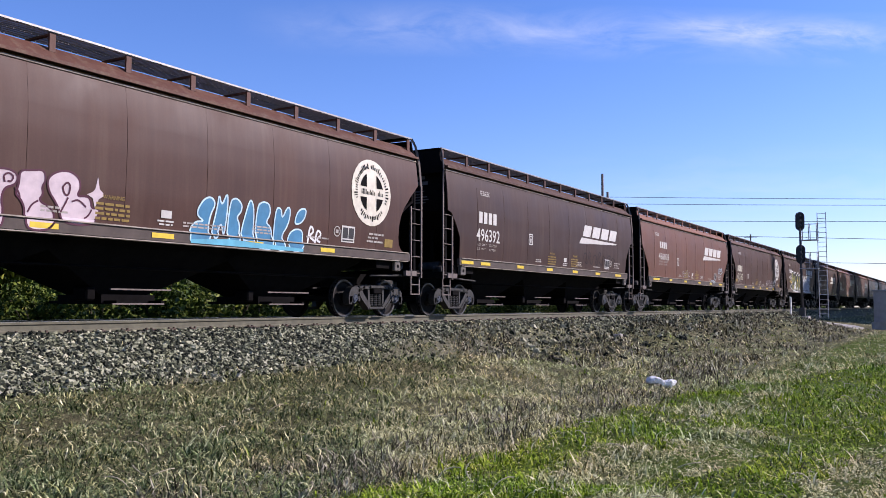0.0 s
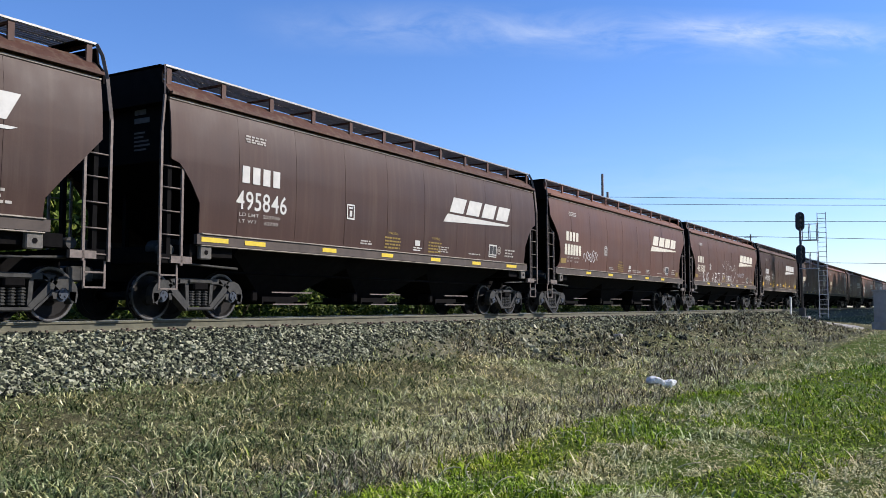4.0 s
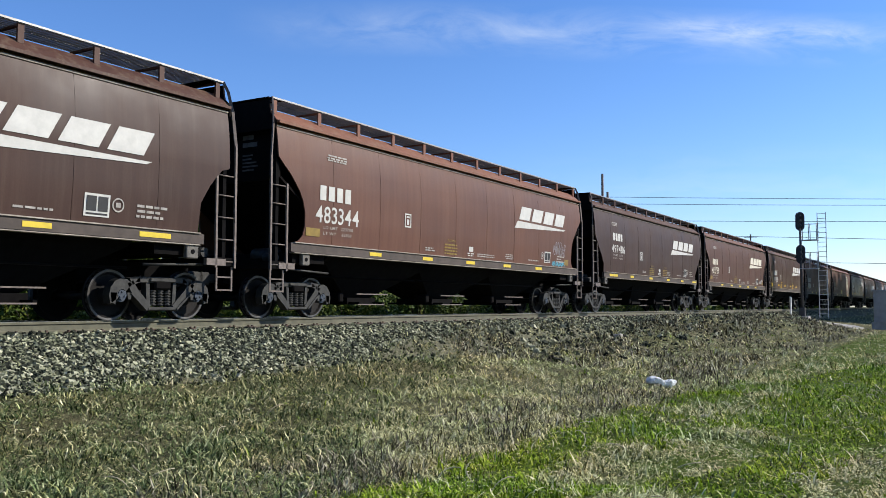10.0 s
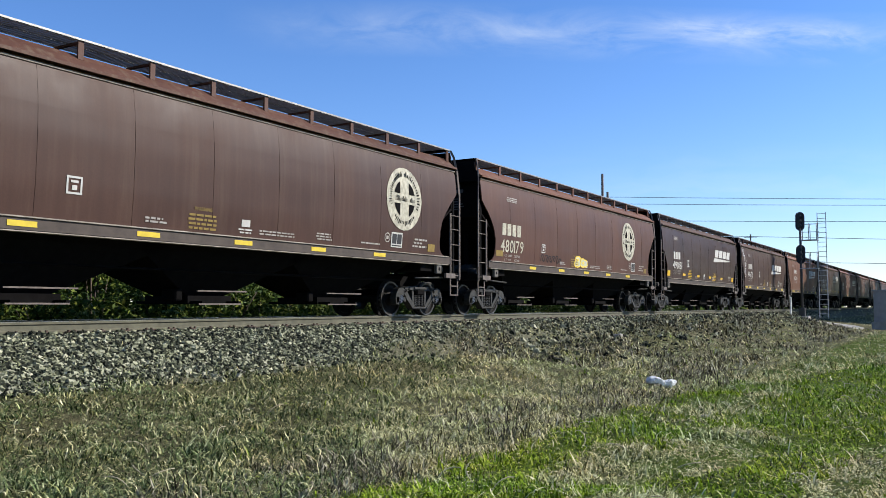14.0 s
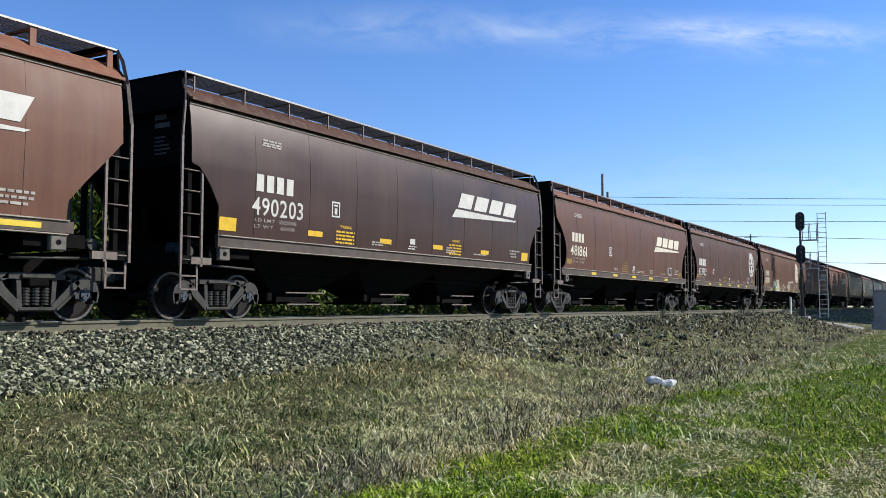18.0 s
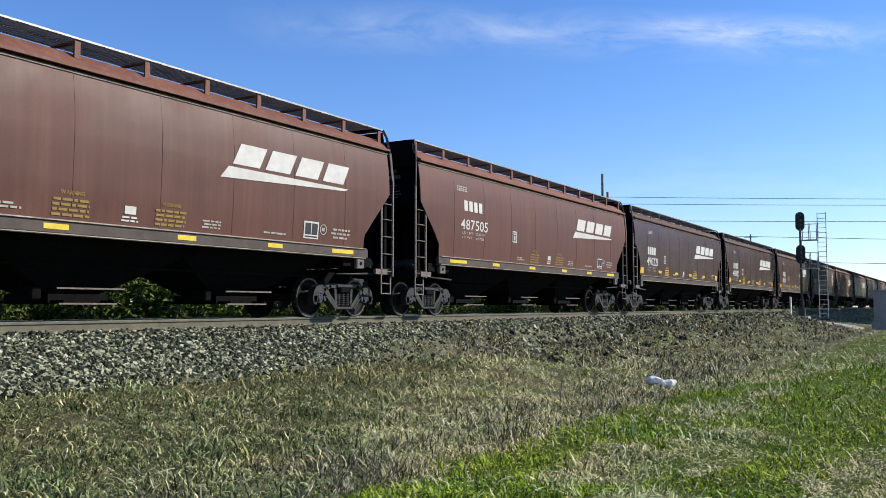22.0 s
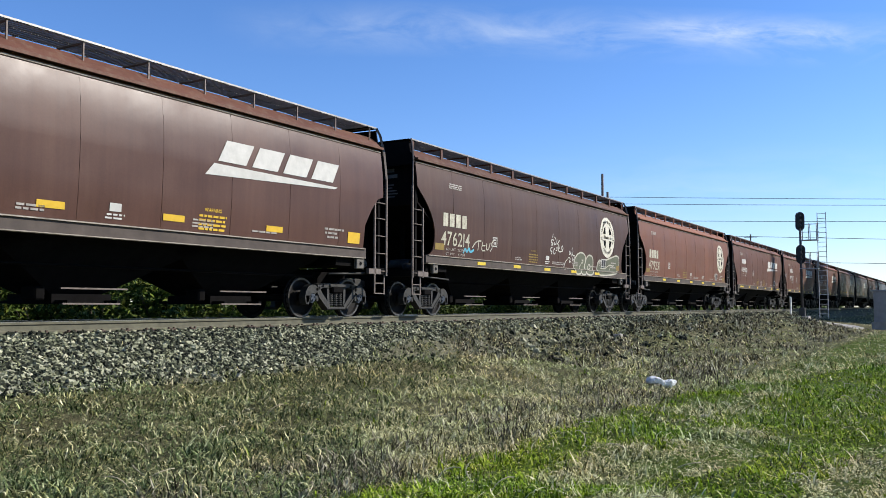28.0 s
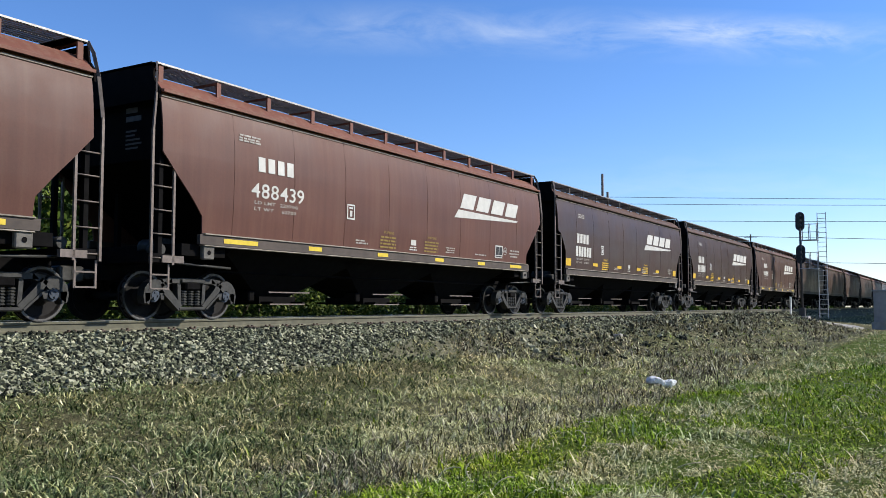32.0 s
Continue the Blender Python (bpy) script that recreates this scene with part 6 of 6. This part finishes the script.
stalk_mesh = tube([(0.17 * (1 - math.cos(a / 5 * 1.9)), 0, 0.17 * math.sin(a / 5 * 1.9)) for a in range(6)], 0.0048).mesh("straw_stalk")
rs = random.Random(5)
for k in range(110):
    x, y = rs.uniform(5, 24), rs.uniform(1.0, 8.5)
    if y > 0.8 * x + 3 or y < 0.2:
        continue
    s = tagged(part("straw_stalk", stalk_mesh, M_STRAW, at=pose(x, y, ground_z(x, y) - 0.02, rs.uniform(-60, 60), 0, rs.uniform(0, 360))), "bleached bent straw stalk in the grass", "grass stalk", "straw stalks")

# ---- litter ----
foam = Solid()
n, m = 10, 12
pts = []
for j in range(m + 1):
    u = j / m
    rr = 0.115 * (1 + 0.35 * noise.noise((u * 6, 1, 2))) * (0.35 if j in (0, m) else 1)
    for i in range(n):
        a = i * math.tau / n
        k = (abs(math.cos(a)) ** 4 + abs(math.sin(a)) ** 4) ** -0.25 * (1 + 0.22 * noise.noise((u * 9, 3 * math.cos(a), 3 * math.sin(a))))
        pts.append((0.31 * (2 * u - 1), rr * k * math.cos(a), 0.06 + rr * 0.6 * k * math.sin(a) + 0.03 * math.sin(u * 7)))
foam.add(pts, [(j * n + i, j * n + (i + 1) % n, (j + 1) * n + (i + 1) % n, (j + 1) * n + i) for j in range(m) for i in range(n)] + [tuple(range(n)), tuple(m * n + i for i in range(n))])
bag = part("foam_litter", foam, M_FOAM, at=pose(17.05, 5.2, ground_z(17.05, 5.2) + 0.06, 0, 4, -48))
tagged(bag, "torn dirty white foam piece lying in the grass", "litter")
for x, y, s in ((29.2, 10.4, 0.16), (12.9, 3.3, 0.05)):
    rock = Solid().box(-s, s, -s * 0.7, s * 0.7, -0.02, s * 0.8, s * 0.25)
    tagged(part("pale_rock", rock, M_CONC, at=pose(x, y, ground_z(x, y), 3, 5, x * 40)), "small pale rock lying in the grass", "rock", "pale rocks")

# ---- signal ----
SX, SY = 70.4, 10.6
sig = tagged(new("railway_signal"), "black two-head railway signal on a steel mast with ladder", "railway signal")
sig.matrix_basis = pose(SX, SY, -0.62)
part("base", Solid().box(-0.5, 0.5, -0.5, 0.5, -0.25, 0.12, 0.03), M_CONC, sig, "concrete foundation")
part("mast", Solid().rod((0, 0, 0.1), (0, 0, 7.3), 0.1, 12, 0.085), M_MAST, sig, "dark steel mast")
part("mast_case", Solid().box(-0.22, 0.22, -0.2, 0.2, 0.12, 0.75, 0.02), M_MAST, sig)


def signal_head(z):
    s = Solid()
    ring_ = []
    for i in range(24):
        a = i * math.tau / 24
        ring_.append((0.33 * math.cos(a), 0.36 * math.sin(a) + (0.36 if math.sin(a) > 0 else -0.36)))
    q = Solid()
    q.add([(-0.06, y, z + h) for y, h in ring_] + [(0.0, y, z + h) for y, h in ring_], [tuple(range(24)), tuple(24 + i for i in range(24))] + [(i, (i + 1) % 24, 24 + (i + 1) % 24, 24 + i) for i in range(24)])
    head = part("signal_head", q, M_STEELDK, sig, "black oval signal target")
    for h in (-0.36, 0.0, 0.36):
        part("hood", Solid().rod((-0.04, 0, z + h), (-0.32, 0, z + h), 0.13, 12, 0.12), M_STEELDK, head)
    part("lamp_case", Solid().box(0.0, 0.22, -0.2, 0.2, z - 0.55, z + 0.55, 0.04), M_STEELDK, head)


signal_head(7.28)
signal_head(4.78)
for z in (5.85, 3.7):
    plat = Solid().box(-0.1, 0.7, -1.2, 0.1, z - 0.03, z + 0.03)
    p = part("platform", plat, M_ALU, sig, "small grating platform")
    for x, y in ((0.65, -1.15), (0.65, -0.6), (0.65, -0.05), (-0.05, -1.15), (-0.05, -0.6)):
        part("railing_post", Solid().rod((x, y, z), (x, y, z + 1.25), 0.03, 6), M_ALU, p)
    part("handrail", Solid().beam((0.65, -1.2, z + 1.25), (0.65, 0.0, z + 1.25), 0.05, 0.05).beam((0.65, -1.2, z + 0.65), (0.65, 0.0, z + 0.65), 0.04, 0.04), M_ALU, p)
lad = Solid()
for y in (-1.12, -1.72):
    lad.beam((0.7, y, 0.0), (0.7, y, 7.95), 0.05, 0.05, (1, 0, 0))
for k in range(22):
    lad.rod((0.7, -1.12, 0.3 + k * 0.36), (0.7, -1.72, 0.3 + k * 0.36), 0.02, 6)
part("ladder", lad, M_PALEALU, sig, "thin grey steel ladder")

post = Solid().box(-0.09, 0.09, -0.05, 0.05, -0.9, 0.85, 0.015)
tagged(part("marker_post", post, M_FOAM, at=pose(62.9, 10.2, 0.05)), "white marker post beside the track", "marker post")

pad = Solid()
poly = [(66.5, 10.6), (73.5, 10.5), (71, 7.0), (63.5, 5.8), (60, 6.6)]
pad.add([(x, y, -1.5) for x, y in poly] + [(x, y, ground_z(x, y) + 0.1) for x, y in poly], [tuple(range(5)), tuple(5 + i for i in range(5))] + [(i, (i + 1) % 5, 5 + (i + 1) % 5, 5 + i) for i in range(5)])
tagged(part("gravel_pad", pad, M_CONC), "pale level pad under the signal", "pad", "", "structure")
cab = tagged(new("relay_cabinet"), "grey steel railway equipment cabinet on the pale pad", "cabinet")
cab.matrix_basis = pose(65.6, 5.2, -0.95, 0, 0, -25)
part("body", Solid().box(0, 3.6, -0.7, 0.2, 0.12, 2.2, 0.02), M_GREYBOX, cab)
part("roof", Solid().box(-0.08, 3.7, -0.8, 0.3, 2.2, 2.3, 0.03), M_GREYBOX, cab)
part("door", Solid().box(0.5, 1.5, -0.73, -0.7, 0.25, 2.1), M_GREYBOX, cab)
part("plinth", Solid().box(-0.1, 3.7, -0.8, 0.3, -0.4, 0.12), M_CONC, cab)

# ---- poles and wires ----
def utility_pole(x, y, top, arm):
    p = tagged(new("utility_pole"), "weathered wooden utility pole behind the railway", "utility pole", "utility poles")
    p.matrix_basis = pose(x, y, -1.15)
    part("pole", Solid().rod((0, 0, 0), (0, 0, top + 1.15), 0.2, 10, 0.15), M_WOOD, p)
    if arm:
        part("crossarm", Solid().beam((-0.4, 1.3, top + 0.55), (0.4, -1.3, top + 0.55), 0.12, 0.14), M_WOOD, p)
    return p


utility_pole(107.2, 40, 17.4, False)
utility_pole(109.6, 40.2, 15.3, False)
utility_pole(198, 40, 15.9, True)
utility_pole(122, -40, 16.5, True)
FROM, TO = Vector((108.0, 40.0, 0)), Vector((122.0, -40.0, 0))
for z0, z1 in [(14.46, 10.82), (13.57, 10.32), (11.4, 8.75), (9.74, 6.13), (6.33, 4.14)]:
    pts = [FROM.lerp(TO, k / 10) + Vector((0, 0, z0 + (z1 - z0) * k / 10 - 0.25 * (1 - (k / 5 - 1) ** 2))) for k in range(11)]
    tagged(part("power_wire", tube(pts, 0.03), M_WIRE), "thin dark overhead wire between utility poles", "wire", "overhead wires")

# ---- greenery behind the railway ----
M_LEAF = island_material("sunlit shrub leaves", [(0.0, (0.02, 0.04, 0.006)), (0.4, (0.05, 0.085, 0.011)), (0.8, (0.1, 0.14, 0.016)), (1.0, (0.18, 0.2, 0.035))], 0.6)
M_BARK = simple("shrub bark", (0.08, 0.06, 0.045), 0.9, 0.0, 0.4, 6)


def foliage(seed, w, h, n, leaf):
    r = np.random.RandomState(seed)
    clumps = [(r.normal(0, w * 0.28), r.normal(0, w * 0.2), h * (0.3 + 0.6 * r.rand()), (0.18 + 0.2 * r.rand()) * w) for _ in range(9)]
    vs, fs = [], []
    for _ in range(n):
        cx, cy, cz, cr = clumps[r.randint(len(clumps))]
        d = r.normal(0, 1, 3)
        d /= np.linalg.norm(d)
        p = np.array((cx, cy, cz)) + d * cr * r.rand() ** 0.45
        if p[2] < 0.05:
            continue
        a = r.normal(0, 1, 3)
        a /= np.linalg.norm(a)
        b = np.cross(a, r.normal(0, 1, 3))
        b /= np.linalg.norm(b) + 1e-6
        s = leaf * (0.6 + 0.8 * r.rand())
        k = len(vs)
        vs += [(p - a * s).tolist(), (p + b * s * 0.45).tolist(), (p + a * s).tolist(), (p - b * s * 0.45).tolist()]
        fs.append((k, k + 1, k + 2, k + 3))
    me = bpy.data.meshes.new("foliage")
    me.from_pydata(vs, [], fs)
    me.materials.append(M_LEAF)
    return me


def stems(seed, w, h):
    r = random.Random(seed)
    s = Solid()
    for _ in range(6):
        x, y = r.uniform(-0.25, 0.25) * w, r.uniform(-0.2, 0.2) * w
        m = (x * 0.6, y * 0.6, h * 0.4)
        s.rod((x * 0.2, y * 0.2, -0.05), m, 0.035, 6, 0.025)
        s.rod(m, (x * 1.4, y * 1.4, h * 0.85), 0.025, 6, 0.01)
    return s.mesh("stems")


kinds = [(foliage(s, 2.6, 2.5, 2600, 0.085), stems(s, 2.6, 2.2)) for s in (1, 2, 3)]
rb = random.Random(9)
for k in range(38):
    x = 3 + k * 1.7 + rb.uniform(-0.7, 0.7)
    y = 22.0 + rb.uniform(-0.6, 1.6)
    f, st = kinds[k % 3]
    b = tagged(new("bush"), "leafy sunlit green bush behind the railway", "bush", "bushes behind the railway")
    sc = rb.uniform(0.75, 1.15)
    b.matrix_basis = pose(x, y, -1.08, 0, 0, rb.uniform(0, 360)) @ Matrix.Diagonal((1.15 * sc, 1.0 * sc, sc, 1))
    part("foliage", f, M_LEAF, b)
    part("stem_cluster", st, M_BARK, b)
wv, wf = [], []
rw = np.random.RandomState(31)
for _ in range(16000):
    x, y = 2 + 88 * rw.rand() ** 1.3, 16.6 + 4.2 * rw.rand()
    z = ground_z(x, y) + (0.15 + 0.5 * max(0.0, noise.noise((x * 0.8, y, 7)) + 0.3)) * rw.rand()
    a, b_ = rw.normal(0, 0.06, 3), rw.normal(0, 0.03, 3)
    k, p = len(wv), np.array((x, y, z))
    wv += [(p - a).tolist(), (p + b_).tolist(), (p + a).tolist(), (p - b_).tolist()]
    wf.append((k, k + 1, k + 2, k + 3))
bulk("trackside_weeds", wv, wf, M_LEAF, "low dark green weeds on the far side of the track", "weeds")
tall = [(foliage(s, 4.0, 5.2, 6500, 0.13), stems(s, 3.6, 4.6)) for s in (21, 22)]
for k, (x, size) in enumerate(((5.5, 1.2), (8.0, 1.2), (10.5, 1.3), (13.0, 1.35), (15.5, 1.45), (17.6, 1.5), (20.2, 1.5), (22.8, 1.45), (25.5, 1.35), (28.5, 1.3))):
    b = tagged(new("small_tree"), "tall leafy green shrub tree behind the railway", "tree", "small trees")
    b.matrix_basis = pose(x, 26.5 + (k % 2) * 1.5, -1.08, 0, 0, k * 77) @ Matrix.Diagonal((1.05, 1.05, size, 1))
    f, st = tall[k % 2]
    part("crown", f, M_LEAF, b)
    part("trunk", st, M_BARK, b)
# out-of-view trees added to cast shade across the track beyond the signal
shade_leaf, shade_stem = foliage(51, 4.0, 5.2, 5000, 0.26), stems(51, 3.0, 4.4)
for k in range(17):
    b = tagged(new("shade_tree"), "dense green tree out of view, added to shade the track beyond the signal", "tree", "shade trees")
    b.matrix_basis = pose(95 + k * 5.8, -2.6 + (k % 2) * 1.2, -1.1, 0, 0, k * 61) @ Matrix.Diagonal((1.7, 1.3, 3.3, 1))
    part("crown", shade_leaf, M_LEAF, b)
    part("trunk", shade_stem, M_BARK, b)
r = np.random.RandomState(8)
vs, fs = [], []
for _ in range(26000):
    x, y, z = -10 + 330 * r.rand() ** 2, 34 + 10 * r.rand(), -1.1 + 4.2 * r.rand() ** 1.3
    a = r.normal(0, 0.34, 3)
    b_ = r.normal(0, 0.18, 3)
    k = len(vs)
    p = np.array((x, y, z))
    vs += [(p - a).tolist(), (p + b_).tolist(), (p + a).tolist(), (p - b_).tolist()]
    fs.append((k, k + 1, k + 2, k + 3))
bulk("far_scrub", vs, fs, M_LEAF, "low green scrub far behind the railway", "scrub")

# ---- clouds ----
def cloud_material(name, seed, thick, stretch):
    m, t, b = nodes_of(name)
    tc = t.nodes.new("ShaderNodeTexCoord")
    mp = t.nodes.new("ShaderNodeMapping")
    mp.inputs["Scale"].default_value = stretch
    mp.inputs["Location"].default_value = (seed, seed * 2, 0)
    mp.inputs["Rotation"].default_value = (0, 0, radians(-9))
    link(t, tc.outputs["Generated"], mp.inputs[0])
    n = t.nodes.new("ShaderNodeTexNoise")
    n.inputs["Scale"].default_value, n.inputs["Detail"].default_value, n.inputs["Distortion"].default_value = 1.0, 9, 0.6
    n.inputs["Roughness"].default_value = 0.62
    link(t, mp.outputs[0], n.inputs[0])
    sep = t.nodes.new("ShaderNodeSeparateXYZ")
    link(t, tc.outputs["Generated"], sep.inputs[0])

    def fade(sock, a, b_, c, d):
        return ramp(t, sock, [(a, (0, 0, 0)), (b_, (1, 1, 1)), (c, (1, 1, 1)), (d, (0, 0, 0))])
    body = ramp(t, n.outputs["Fac"], [(0.38, (0, 0, 0)), (0.75, (thick,) * 3)])
    f = mix(t, "MULTIPLY", 1.0, body, fade(sep.outputs[0], 0.0, 0.3, 0.75, 1.0))
    f = mix(t, "MULTIPLY", 1.0, f, fade(sep.outputs[1], 0.0, 0.45, 0.55, 1.0))
    # emission stands in for the sunlight that the cloud scatters
    glow, clear, both = t.nodes.new("ShaderNodeEmission"), t.nodes.new("ShaderNodeBsdfTransparent"), t.nodes.new("ShaderNodeMixShader")
    glow.inputs[0].default_value, glow.inputs[1].default_value = (0.84, 0.92, 1.0, 1), 0.8
    link(t, f, both.inputs[0])
    link(t, clear.outputs[0], both.inputs[1])
    link(t, glow.outputs[0], both.inputs[2])
    link(t, both.outputs[0], t.nodes["Material Output"].inputs["Surface"])
    return m


AX = Vector(AHEAD) - Vector(EYE)
RIGHT = AX.cross(Vector((0, 0, 1))).normalized()
UP = RIGHT.cross(AX)
clouds = []


def cloud(name, px, py, w, h, tilt, mat, label):
    """A wisp of thin cloud 2500 m away; px, py: how far right and up of the middle of the view, in metres."""
    pts = [(-w / 2 + w * i / 8, -h / 2 + h * j / 4) for j in range(5) for i in range(9)]
    me = bpy.data.meshes.new(name)
    me.from_pydata([(x, y, 25 * math.sin(x * 0.01)) for x, y in pts], [], [(j * 9 + i, j * 9 + i + 1, (j + 1) * 9 + i + 1, (j + 1) * 9 + i) for j in range(4) for i in range(8)])
    me.materials.append(mat)
    ob = tagged(new(name, me), label, "cloud", "clouds", "structure")
    c = Vector(EYE) + AX * 2500 + RIGHT * px + UP * py
    turn = Matrix((RIGHT, UP, -AX)).transposed().to_4x4()
    m = Matrix.Translation(c) @ turn @ pose(0, 0, 0, 0, 0, tilt)
    ob.matrix_basis = m
    clouds.append((ob, m))


cloud("cloud", 560, 615, 2300, 170, -1.5, cloud_material("cirrus", 5.3, 0.4, (5.0, 1.5, 1)), "thin white wispy cirrus cloud in the blue sky")
cloud("cloud", 935, 622, 760, 95, -4.0, cloud_material("bright cirrus", 2.7, 0.6, (3.2, 1.2, 1)), "bright white streak of cirrus cloud")
cloud("cloud", 950, 150, 1500, 330, 0, cloud_material("low cirrus", 8.0, 0.16, (3.0, 6.0, 1)), "faint pale streaks of high cloud")


def travelled(t):
    """Metres rolled at t seconds, between the rows of TRAVEL."""
    for (a, da), (b, db) in zip(TRAVEL, TRAVEL[1:]):
        if t <= b:
            return da + (db - da) * (t - a) / (b - a)
    return TRAVEL[-1][1]


def motions():
    for car, L, front in train:
        walk(car, [(t, pose(front + L / 2 - d, TRACK_Y, 0)) for t, d in TRAVEL])
        # the wheels turn while the car passes the camera
        first = next((k for k in range(0, 961) if front - travelled(k / 30) < 36), None)
        last = next((k for k in range(0, 961) if front + L - travelled(k / 30) < 3), 960)
        if first is None:
            continue
        for ws in [o for o in car.children if o.name.startswith("wheelset")]:
            x, y, z = ws.matrix_basis.translation
            rows, a0 = [], travelled(first / 30)
            for k in range(first, last + 1):
                rows.append((k / 30, pose(x, y, z, 0, -math.degrees((travelled(k / 30) - a0) / 0.457), 0)))
            if first > 0:
                rows.insert(0, (0.0, rows[0][1]))
            if last < 960:
                rows.append((32.0, rows[-1][1]))
            walk(ws, rows)
    for ob, m in clouds:
        walk(ob, [(0.0, m), (32.0, Matrix.Translation(-RIGHT * 85) @ m)])


motions()
